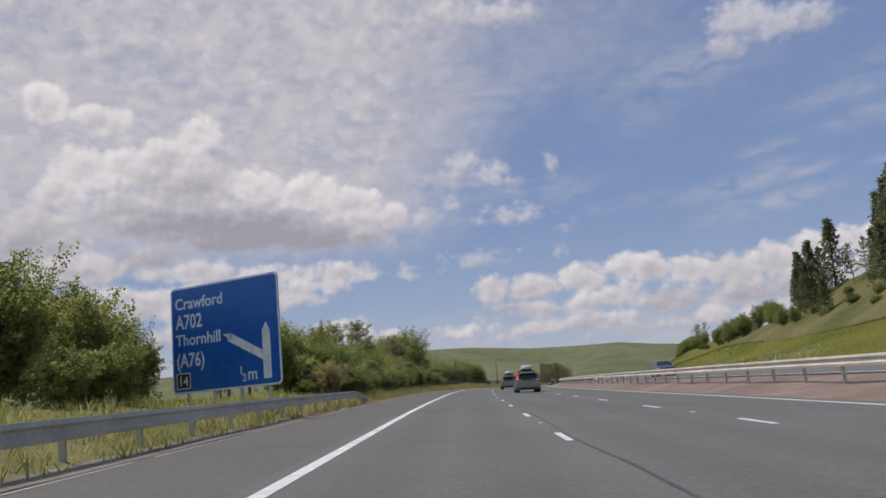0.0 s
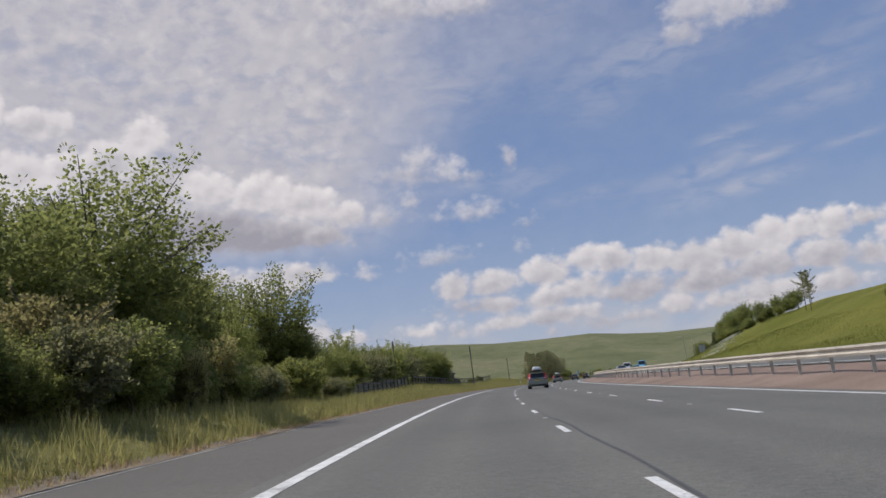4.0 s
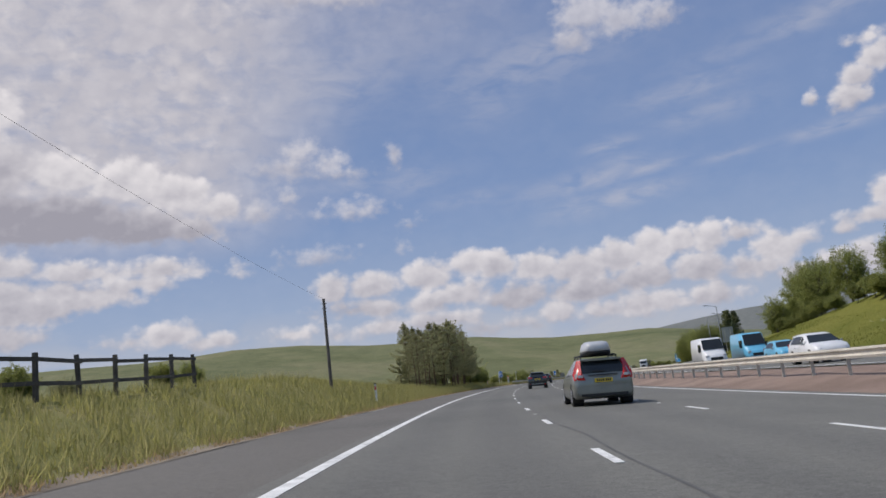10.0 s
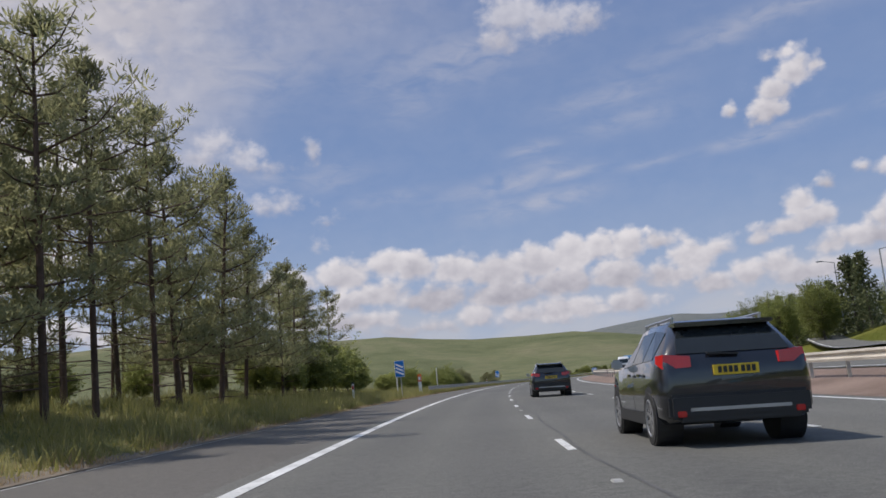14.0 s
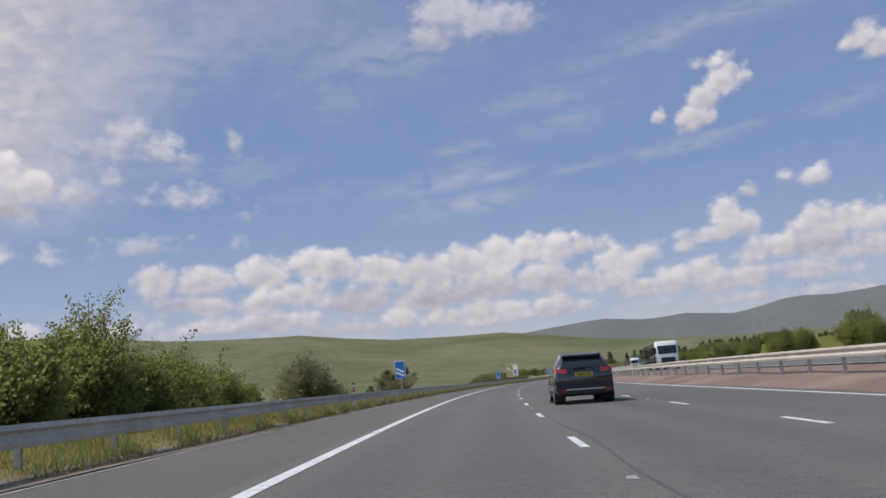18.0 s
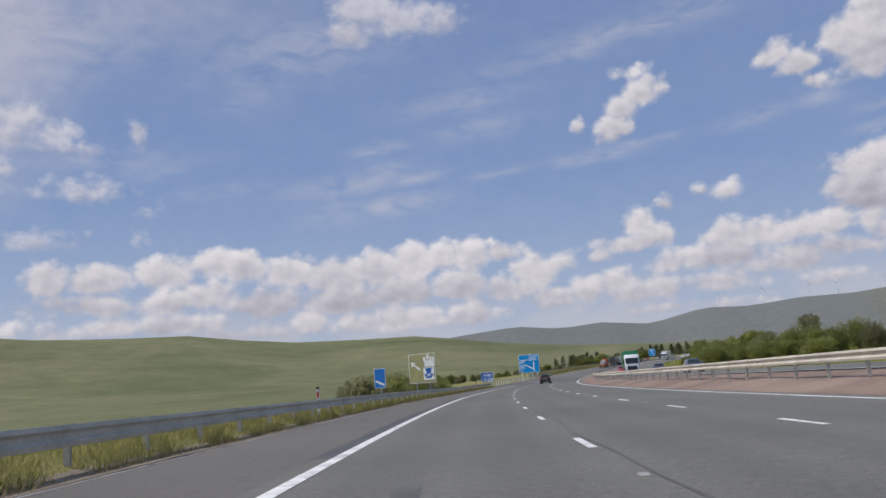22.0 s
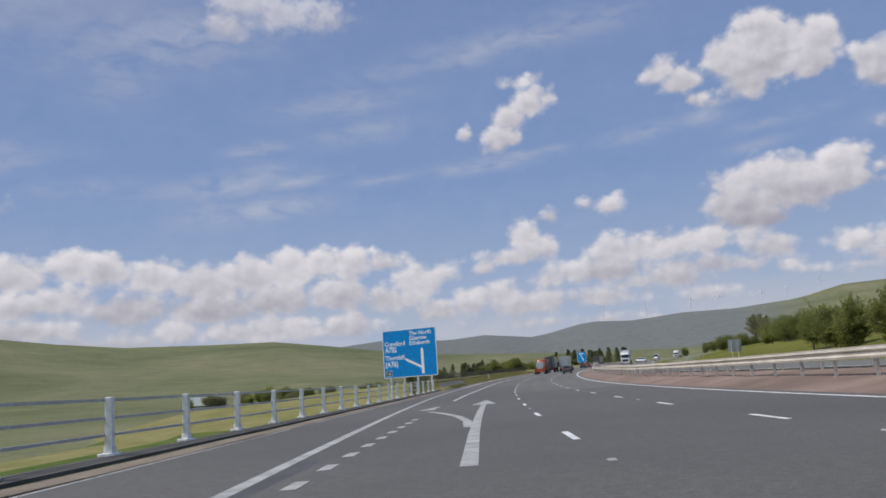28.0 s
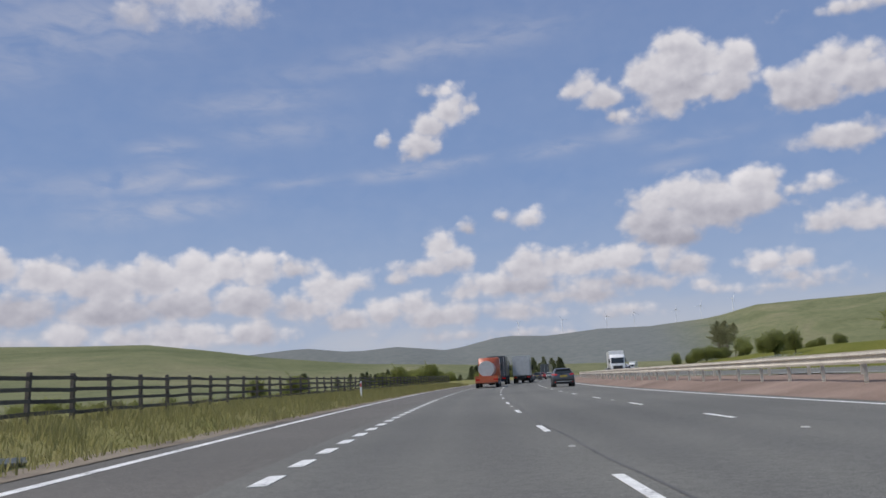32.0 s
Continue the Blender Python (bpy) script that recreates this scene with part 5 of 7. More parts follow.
def wire(a, b, sag):
    d = (b - a).normalized()
    x = d.cross(Vector((0, 0, 1))).normalized() * 0.0045
    V, F = [], []
    for k in range(17):
        q = k / 16
        p = a.lerp(b, q) - Vector((0, 0, sag * 4 * q * (1 - q)))
        V += [p + x, p + Vector((0, 0, 0.0045)), p - x, p - Vector((0, 0, 0.0045))]
        if k:
            F += [(4 * k - 4 + j, 4 * k - 4 + (j + 1) % 4, 4 * k + (j + 1) % 4, 4 * k + j) for j in range(4)]
    tagged(new("overhead_wire", raw_mesh("overhead_wire", V, F, M["sign_black"])), "thin black wire slung between poles", "wire", "overhead wires")


for a, b in zip(tops[:-1], tops[1:]):
    wire(a, b, 0.6)


def lamp_post(s, lat, h, turn):
    z = float(slope_right_height(np.array(float(s)), np.array(float(lat))))
    ob = thing("street_lamp", "tall grey steel road lamp with a bent arm", "street lamp", "street lamps", m=stand(s, lat, z, turn))
    bm = bmesh.new()
    tube(bm, (0, 0, -0.5), (0, 0, h), 0.11, 0.06, 10)
    part("column", bm, M["sign_back"], ob)
    bm = bmesh.new()
    tube(bm, (0, 0, h - 0.05), (-1.4, 0, h + 0.25), 0.04, 0.035)
    part("arm", bm, M["sign_back"], ob)
    bm = bmesh.new()
    box(bm, -2.1, -0.12, h + 0.2, -1.35, 0.12, h + 0.34)
    part("lantern", bevelled(bm, 0.03), M["sign_back"], ob)


for s, lat, h, turn in ((420, 36, 8.5, 0), (483, 44, 9.0, 0), (452, 38, 8.5, 180), (530, 48, 9, 0)):
    lamp_post(s, lat, h, turn)


def wind_turbine(az, r, h):
    x, y = 150 + r * math.sin(radians(az)), 420 + r * math.cos(radians(az))
    z = float(ground_height(np.array(x), np.array(y)))
    ob = thing("wind_turbine", "distant white three-bladed wind turbine on a ridge", "wind turbine", "wind farm", m=pose(x, y, z - 3, 0, 0, -az + 25))
    bm = bmesh.new()
    tube(bm, (0, 0, 0), (0, 0, h), 1.0, 0.6, 8)
    part("tower", bm, M["sign_white"], ob)
    bm = bmesh.new()
    box(bm, -1.2, -2.5, h - 1, 1.2, 3, h + 1.4)
    part("nacelle", bm, M["sign_white"], ob)
    for k in range(3):
        a = radians(az * 7 + 120 * k)
        bm = bmesh.new()
        tube(bm, (0, -3, h), (h * 0.5 * math.sin(a), -3, h + h * 0.5 * math.cos(a)), 0.55, 0.15, 5)
        part("blade", bm, M["sign_white"], ob)


for az, h in ((43.4, 46), (46.0, 48), (48.6, 44), (50.2, 50), (52.6, 46), (54.0, 48), (55.8, 44)):
    wind_turbine(az, 3290, h)


# ---- barn, trailer, far houses ----
def barn():
    s, lat = 252.4, -12.4
    ob = thing("barn", "old dark stone barn with a hipped slate roof", "barn", m=stand(s, lat, 1.15))
    w, d, h = 4.6, 11.2, 2.2
    bm = bmesh.new()
    box(bm, -w / 2, -d / 2, -1.0, w / 2, d / 2, h)
    part("wall", bm, M["stone"], ob)
    V = [(-w / 2 - 0.3, -d / 2 - 0.3, h), (w / 2 + 0.3, -d / 2 - 0.3, h), (w / 2 + 0.3, d / 2 + 0.3, h), (-w / 2 - 0.3, d / 2 + 0.3, h), (0, -d / 2 + 3, h + 1.7), (0, d / 2 - 3, h + 1.7)]
    V += [(x, y, z - 0.15) for x, y, z in V[:4]]
    F = [(0, 1, 4), (1, 2, 5, 4), (2, 3, 5), (3, 0, 4, 5), (0, 6, 7, 1), (1, 7, 8, 2), (2, 8, 9, 3), (3, 9, 6, 0), (6, 9, 8, 7)]
    part("roof", raw_mesh("roof", V, F, M["slate"]), None, ob, "brown-grey slate roof")
    for y in (-3.5, 1.0):
        bm = bmesh.new()
        box(bm, w / 2 - 0.05, y, 0.8, w / 2 + 0.03, y + 1.0, 1.6)
        part("window", bm, M["glass"], ob)
    bm = bmesh.new()
    box(bm, w / 2 - 0.05, 2.9, -0.2, w / 2 + 0.05, 4.9, 1.95)
    part("door", bm, M["wood"], ob)


barn()


def semi_trailer(s, lat, dz, label, length=11.0):
    ob = thing("semi_trailer", label, "trailer", m=stand(s, lat, dz, 8))
    bm = bmesh.new()
    box(bm, -1.25, 0, 1.0, 1.25, length, 3.75)
    part("body", bevelled(bm, 0.04), M["blue_cloth"], ob, "blue fabric-sided body")
    for y in np.arange(0.0, length + 0.1, length / 8):
        bm = bmesh.new()
        box(bm, 1.25, y - 0.03, 1.05, 1.275, y + 0.03, 3.7)
        part("strap", bm, M["blue_paint"], ob)
    bm = bmesh.new()
    box(bm, -1.2, 0.1, 0.75, 1.2, length - 0.1, 1.0)
    part("chassis", bm, M["trim"], ob)
    for y in (1.2, 2.4, 3.6):
        for x in (-1.05, 1.05):
            bm = bmesh.new()
            tube(bm, (x - 0.15, y, 0.5), (x + 0.15, y, 0.5), 0.5, n=16)
            part("tyre", bm, M["tyre"], ob)


semi_trailer(279, -15.2, 0.15, "blue fabric-sided lorry trailer parked beside the barn")


def cottage(x, y, turn, w=9.0, d=6.5, h=2.9, tone="house_wall"):
    z = float(ground_height(np.array(float(x)), np.array(float(y))))
    ob = thing("cottage", "small distant white house with a dark slate roof", "house", "distant houses", m=pose(x, y, z - 0.3, 0, 0, turn))
    bm = bmesh.new()
    box(bm, -w / 2, -d / 2, -2, w / 2, d / 2, h)
    part("wall", bm, M[tone], ob)
    V = [(-w / 2 - 0.2, -d / 2 - 0.3, h), (w / 2 + 0.2, -d / 2 - 0.3, h), (w / 2 + 0.2, d / 2 + 0.3, h), (-w / 2 - 0.2, d / 2 + 0.3, h), (-w / 2 - 0.2, 0, h + 2.4), (w / 2 + 0.2, 0, h + 2.4)]
    part("roof", raw_mesh("roof", V, [(0, 1, 5, 4), (2, 3, 4, 5), (1, 2, 5), (3, 0, 4), (0, 3, 2, 1)], M["slate"]), None, ob)
    for k in range(3):
        bm = bmesh.new()
        box(bm, -w / 2 + 1.2 + k * 2.7, -d / 2 - 0.04, 0.9, -w / 2 + 2.2 + k * 2.7, -d / 2 + 0.05, 2.1)
        part("window", bm, M["glass"], ob)


for s, lat, t in ((1180, 130, 40), (1215, 150, 15), (1240, 128, 70), (1265, 160, 30), (1290, 145, 50)):
    x, y, z = on_road(s, lat, 0)
    cottage(x, y, t)


# ---- trees and shrubs ----
def cards(rng, centres, spread, n, length, width, lift=0.3, squash=1.0):
    """Leaf quads scattered round centres; returns vertices and faces."""
    k = len(centres)
    c = np.repeat(centres, n, 0)
    d = rng.normal(size=(k * n, 3))
    d /= np.linalg.norm(d, axis=1)[:, None]
    rad = np.repeat(np.broadcast_to(spread, (k,)), n)[:, None] * (0.45 + 0.6 * rng.random((k * n, 1)) ** 0.6)
    p = c + d * rad * np.array([1, 1, squash])
    out = d + np.array([0, 0, lift]) + 0.5 * rng.normal(size=d.shape)
    out /= np.linalg.norm(out, axis=1)[:, None]
    side = np.cross(out, rng.normal(size=d.shape))
    side /= np.linalg.norm(side, axis=1)[:, None] + 1e-9
    L = length * (0.6 + 0.8 * rng.random((k * n, 1)))
    W = width * (0.6 + 0.8 * rng.random((k * n, 1)))
    V = np.stack([p - side * W * 0.3, p + out * L * 0.5 - side * W, p + out * L, p + out * L * 0.5 + side * W], 1).reshape(-1, 3)
    return V, np.arange(k * n * 4).reshape(-1, 4)


def limb(bm, a, b, r0, r1, rnd, bends=3, wander=0.05):
    last, p = Vector(a), Vector(a)
    for k in range(1, bends + 1):
        q = k / bends
        p = Vector(a).lerp(Vector(b), q) + Vector((rnd.uniform(-1, 1), rnd.uniform(-1, 1), 0)) * (wander * (Vector(b) - Vector(a)).length * (k < bends))
        tube(bm, last, p, r0 + (r1 - r0) * (k - 1) / bends, r0 + (r1 - r0) * q, 6)
        last = p


def broadleaf(seed, h, w, leaf, name="tree", label="", lobes=12, low=0.2, trunk=0.16, twigs=260, per=44, size=0.17, sprigs=0.1, category="tree", group="roadside broadleaved trees"):
    """Trunk and limbs under an uneven, lobed crown of leafy twigs; some sprigs stand out of it."""
    rng, rnd = np.random.default_rng(seed), random.Random(seed)
    ob = thing(name, label, category, group)
    mid = np.array([0, 0, h * (low + 0.45 * (1 - low))])
    size3 = np.array([w * 0.52, w * 0.52, h * (1 - low) * 0.56])
    bumps = rng.normal(size=(lobes, 3))
    bumps /= np.linalg.norm(bumps, axis=1)[:, None]
    swell = rng.uniform(0.1, 0.5, lobes)

    def reach(d):
        c = d @ bumps.T
        return 0.62 + (swell * np.exp((c - 1) * 9)).max(1)

    d = rng.normal(size=(twigs, 3))
    d /= np.linalg.norm(d, axis=1)[:, None]
    r = reach(d)[:, None] * rng.uniform(0.72, 1.04, (twigs, 1))
    out = rng.random((twigs, 1)) < sprigs
    r = np.where(out, r * rng.uniform(1.08, 1.3, (twigs, 1)), r)
    tip = mid + d * size3 * r + np.array([0, 0, 0.05 * h]) * rng.random((twigs, 1))
    root = mid + d * size3 * r * rng.uniform(0.3, 0.6, (twigs, 1)) - np.array([0, 0, 0.03 * h])
    bm = bmesh.new()
    limb(bm, (0, 0, -0.4), (rnd.uniform(-0.2, 0.2), rnd.uniform(-0.2, 0.2), h * 0.7), trunk, trunk * 0.3, rnd, 4, 0.02)
    for k in range(0, twigs, max(1, twigs // 46)):
        z0 = max(0.1 * h, root[k][2] * rnd.uniform(0.4, 0.7))
        limb(bm, (0, 0, z0), root[k], trunk * 0.3, 0.03, rnd, 2)
        tube(bm, root[k], tip[k], 0.03, 0.008, 4)
    part("trunk", bm, M["bark"], ob)
    n = 9
    q = (np.arange(n) + rng.random((twigs, n))) / n
    q = q[..., None] ** 0.8
    line = root[:, None] * (1 - q) + tip[:, None] * q
    fat = 0.055 * w * (1.25 - 0.85 * q[..., 0]) * np.where(out, 0.45, 1.0) + 0.03
    V, F = cards(rng, line.reshape(-1, 3), fat.ravel(), max(2, per // 6), size * 0.74, size * 0.3, 0.3, 0.75)
    part("crown", raw_mesh("crown", V, F, leaf), None, ob, "leafy uneven crown")
    return ob


def scots_pine(seed, h, bare=0.35, spread=0.2, label="", dense=1.0, flat=False):
    """Whorls of near-level branches with flat plates of needle tufts and gaps between."""
    rng, rnd = np.random.default_rng(seed), random.Random(seed)
    ob = thing("pine_tree", label, "pine tree", "roadside Scots pines")
    bm = bmesh.new()
    top = Vector((rnd.uniform(-0.25, 0.25), rnd.uniform(-0.25, 0.25), h))
    tube(bm, (0, 0, -0.4), top * 0.55, 0.09, 0.06, 8)
    tube(bm, top * 0.55, top, 0.06, 0.015, 7)
    cs, rs = [], []
    z, turn0 = bare * h * 0.3, 0.0
    while z < h * 0.97:
        q = z / h
        turn0 += rnd.uniform(0.4, 1.2)
        axis = top * q
        if q < bare:
            for a in (turn0, turn0 + rnd.uniform(1.5, 4.5)):
                r = rnd.uniform(0.3, 1.7)
                tube(bm, axis, axis + Vector((r * math.cos(a), r * math.sin(a), rnd.uniform(-0.15, 0.1))), 0.02, 0.006, 4)
            z += 0.35
            continue
        f = (q - bare) / (1 - bare)
        shape = (0.35 + 0.75 * math.sin(math.pi * min(1, 0.25 + 0.75 * f))) if flat else 1.7 * (0.5 + 0.5 * min(1, f / 0.22)) * (1 - f) ** 0.85
        reach = (h * spread * shape + 0.12) * rnd.uniform(0.7, 1.2)
        for j in range(5):
            if rnd.random() < (0.27 if f > 0.35 or flat else 0.52):
                continue
            a = turn0 + j * 1.257 + rnd.uniform(-0.3, 0.3)
            r = reach * rnd.uniform(0.4, 1.25)
            rise = r * (0.2 + 0.5 * f + rnd.uniform(-0.2, 0.25))
            out, side = Vector((math.cos(a), math.sin(a), 0)), Vector((-math.sin(a), math.cos(a), 0))
            mid, tip = axis + out * (r * 0.6) + Vector((0, 0, rise * 0.35)), axis + out * r + Vector((0, 0, rise))
            tube(bm, axis, mid, 0.032, 0.02, 4)
            tube(bm, mid, tip, 0.02, 0.008, 4)
            n = max(3, int(r / 0.24))
            for k in range(n):
                g = 0.3 + 0.75 * (k + rnd.random() * 0.6) / n
                p = (axis.lerp(mid, g / 0.6) if g < 0.6 else mid.lerp(tip, (g - 0.6) / 0.4))
                w = 0.3 * r * (1.15 - abs(g - 0.6))
                for e in (-1, 0.05, 1):
                    c = p + side * (e * w * rnd.uniform(0.5, 1.0)) + Vector((0, 0, rnd.uniform(-0.03, 0.08 + 0.16 * g)))
                    cs.append(tuple(c))
                    rs.append(rnd.uniform(0.1, 0.2))
        z += rnd.uniform(0.42, 0.78) * (1.2 - 0.4 * f)
    for k in range(7):
        cs.append(tuple(top * (0.95 + 0.011 * k)))
        rs.append(0.17 - 0.016 * k)
    part("trunk", bm, M["pine_bark"], ob, "reddish brown scaly trunk")
    V, F = cards(rng, np.array(cs), np.array(rs), int(15 * dense), 0.2, 0.02, 0.9, 0.7)
    part("crown", raw_mesh("crown", V, F, M["needle"]), None, ob, "dark open needle plates")
    return ob


def spruce_tree(seed, h, label):
    rng, rnd = np.random.default_rng(seed), random.Random(seed)
    ob = thing("spruce_tree", label, "spruce tree", "spruce trees")
    bm = bmesh.new()
    tube(bm, (0, 0, -0.5), (0, 0, h), 0.2, 0.03, 7)
    part("trunk", bm, M["bark"], ob)
    cs, rs = [], []
    for k in range(int(h * 2.2)):
        q = 0.06 + 0.92 * k / (h * 2.2)
        reach = 0.24 * h * (1 - q) ** 0.85 + 0.12
        for j in range(6):
            a, r = rnd.uniform(0, 6.28), reach * rnd.uniform(0.35, 1.05)
            cs.append((r * math.cos(a), r * math.sin(a), q * h - r * 0.25))
            rs.append(0.2 + 0.28 * (1 - q))
    V, F = cards(rng, np.array(cs), np.array(rs), 12, 0.55, 0.12, 0.1, 0.6)
    part("crown", raw_mesh("crown", V, F, M["spruce"]), None, ob, "dense dark conical crown")
    return ob


TREE = [
    broadleaf(1, 8.0, 6.4, M["leaf"], label="broad dark green ash tree at the field edge", lobes=14, twigs=330, low=0.02),
    broadleaf(2, 9.0, 7.0, M["leaf"], label="tall rounded dark green sycamore behind the verge", lobes=16, twigs=380, low=0.02, sprigs=0.04),
    broadleaf(3, 7.0, 5.0, M["leaf_light"], label="light green birch with a loose crown", twigs=230, low=0.02, sprigs=0.22),
    broadleaf(4, 6.0, 5.2, M["leaf_light"], label="light green young tree in the hedge", twigs=260, low=0.02, sprigs=0.14),
    broadleaf(5, 6.5, 5.5, M["leaf_grey"], label="grey-green willow with thin sprays", twigs=220, low=0.02, per=36, sprigs=0.25),
]
BUSH = [
    broadleaf(11, 3.4, 4.0, M["leaf"], "shrub", "dense dark green hawthorn shrub", 11, 0.04, 0.06, 230, 40, 0.13, 0.12, "shrub", "roadside shrubs"),
    broadleaf(12, 3.0, 3.8, M["leaf_light"], "shrub", "light green gorse and bramble shrub", 10, 0.04, 0.05, 220, 40, 0.12, 0.16, "shrub", "roadside shrubs"),
    broadleaf(13, 2.6, 3.4, M["leaf_grey"], "shrub", "grey-green low willow shrub", 9, 0.04, 0.05, 190, 36, 0.12, 0.22, "shrub", "roadside shrubs"),
    broadleaf(14, 3.2, 3.2, M["leaf_rust"], "shrub", "brownish hawthorn shrub with fading blossom", 9, 0.04, 0.05, 190, 40, 0.12, 0.14, "shrub", "roadside shrubs"),
]
PINE = [
    scots_pine(21, 9.0, 0.3, 0.19, "tall Scots pine with open dark tufts", 1.05),
    scots_pine(22, 10.0, 0.3, 0.14, "slim Scots pine with a long bare trunk"),
    scots_pine(23, 8.0, 0.14, 0.21, "bushy Scots pine with low branches", 1.1),
    scots_pine(24, 9.0, 0.58, 0.2, "old flat-topped Scots pine above the wood", 1.3, True),
    scots_pine(25, 5.0, 0.02, 0.27, "young bushy Scots pine in the field", 2.2),
]
SPRUCE = [spruce_tree(31, 13.0, "tall dark spruce on the cutting's top"), spruce_tree(32, 11.0, "dark conical spruce among the wood")]
HEIGHT = {}
for ob, h in zip(TREE + BUSH + PINE + SPRUCE, (8, 9, 7, 6, 6.5, 3.4, 3.0, 2.6, 3.2, 9, 10, 8, 9, 5, 13, 11)):
    HEIGHT[ob] = h
grow = random.Random(5)
USED = set()


def ground_at(s, lat):
    if lat > 27:
        return float(slope_right_height(np.array(float(s)), np.array(float(lat)))) if lat < 105 else None
    if -60 < lat < -3.7:
        return float(verge_left_height(np.array(float(s)), np.array(float(lat))))
    return None


def plant(ob, s, lat, h, wide=1.0):
    """A copy of a tree of height h at a place; the first planting uses the tree itself."""
    x, y, z = on_road(s, lat, 0)
    g = ground_at(s, lat)
    z = z + g if g is not None else float(ground_height(np.array(float(x)), np.array(float(y))))
    k = h / HEIGHT[ob]
    kw = (k * 0.45 + 0.55 * min(k, 1.35)) * wide * grow.uniform(0.92, 1.1)
    m = pose(x, y, z - 0.1, grow.uniform(-2, 2), grow.uniform(-2, 2), grow.uniform(0, 360)) @ Matrix.Diagonal((kw, kw, k, 1))
    if ob in USED:
        copy_thing(ob, m @ Matrix.Diagonal((*(1 / q for q in ob.scale), 1)))
    else:
        USED.add(ob)
        ob.matrix_basis = m


# wood beside the verge before the barn
for s, lat, h, k in ((25, -11.5, 5.2, 3), (29, -13, 5.6, 2), (32, -12.5, 5.2, 3), (28, -10.5, 4.2, 3), (36, -12.5, 3.6, 3)):
    plant(TREE[k], s, lat, h)
for s, lat, h in ((24, -9.3, 2.2), (27, -9.8, 2.4)):
    plant(BUSH[1], s, lat, h)
for s in np.arange(57, 150, 1.9):
    plant(BUSH[grow.choice((0, 1, 0, 2, 1, 3))], s + grow.uniform(-0.6, 0.6), -5.9 - grow.uniform(0, 0.9) - 2.6 * smooth(105, 150, s), grow.uniform(1.3, 2.6), 1.1)
    if s < 118:
        plant(grow.choice((BUSH[0], BUSH[1], TREE[3], TREE[0])), s + grow.uniform(-0.8, 0.8), -8.0 - grow.uniform(0, 1.2), grow.uniform(2.8, 4.2), 1.15)
for s in np.arange(52, 172, 3.4):
    plant(BUSH[grow.choice((0, 1, 2, 3))], s + grow.uniform(-1, 1), -7.4 - grow.uniform(0, 1.2) - 2.4 * smooth(110, 190, s), grow.uniform(1.2, 2.4), 1.2)
for s in np.arange(52, 172, 5.2):
    plant(BUSH[grow.choice((0, 1, 1, 2, 3))], s + grow.uniform(-2, 2), -6.5 - grow.uniform(0, 0.9) - 2.6 * smooth(110, 190, s), grow.uniform(1.7, 3.3))
    if s > 156:
        continue
    plant(TREE[grow.choice((2, 3, 3, 4))], s + grow.uniform(-3, 3), -9.4 - grow.uniform(0, 1.8) - 1.2 * smooth(110, 190, s), (4.8 - 0.8 * smooth(78, 100, s) + 1.2 * smooth(115, 140, s)) * grow.uniform(0.8, 1.15))
    plant(TREE[grow.choice((0, 1, 0, 3))], s + grow.uniform(-3, 3), -15 - grow.uniform(0, 3), (6.2 - 1.3 * smooth(84, 104, s) + 2.2 * smooth(115, 150, s)) * grow.uniform(0.8, 1.12), 1.05)
for s, lat, h, k in ((86, -15, 6.6, 1), (80, -14, 6.4, 0), (91, -16, 6.4, 1), (104, -19, 6.2, 0), (150, -22, 10, 0), (167, -18, 12.0, 1), (181, -17.5, 13.8, 1), (176, -24, 13.0, 0), (183, -16, 8.5, 0), (160, -20, 11, 0)):
    plant(TREE[k], s, lat, h, 1.15)
for s, lat, h in ((98, -22, 7.6), (117, -22, 7.0), (129, -22, 8.2), (136, -23, 9.6), (146, -24, 11.6), (152, -22, 12.2)):
    plant(PINE[3], s, lat, h, 1.1)
for s, lat, h in ((111, -8.9, 5.9), (113.6, -9.4, 5.5), (103, -11, 5.6), (106.5, -12, 5.5)):
    plant(PINE[3], s, lat, h)
plant(TREE[1], 137, -11.2, 10.4, 1.4)
plant(TREE[0], 131, -11.5, 7.6, 1.2)
plant(TREE[1], 144, -11.6, 8.6, 1.2)
plant(TREE[4], 123.5, -9.8, 8.0, 0.42)
for s, lat, h, k in ((127, -8.0, 3.4, 3), (131, -8.2, 3.0, 0), (135, -8.4, 3.2, 1), (141, -8.6, 3.0, 3), (120, -7.8, 3.2, 1), (116, -7.6, 2.8, 0)):
    plant(BUSH[k], s, lat, h, 1.1)
# garden trees behind the boarded fence
for s, lat, h, k in ((190, -15, 5.0, 0), (194, -13.5, 4.4, 3), (202, -16, 6.0, 2), (211, -12.9, 4.6, 3), (218, -13, 5.2, 2), (224, -12.6, 5.0, 4), (199, -14.5, 5.2, 2), (204, -13, 4.8, 4), (209, -14.5, 5.2, 0), (215, -16, 5.4, 1), (221, -15, 4.8, 2), (228, -14, 5.0, 4), (233, -12.5, 5.6, 0), (238, -11.5, 5.6, 0), (241.5, -10.8, 5.4, 1), (244.5, -10.4, 4.8, 3), (236, -15, 6.2, 2), (243, -14, 6.0, 0), (266, -24, 4.5, 0), (296, -30, 4, 0), (226, -20, 6, 1), (205, -21, 6, 1), (194, -19, 6, 0)):
    plant(TREE[k], s, lat, h * 1.22, 1.25)
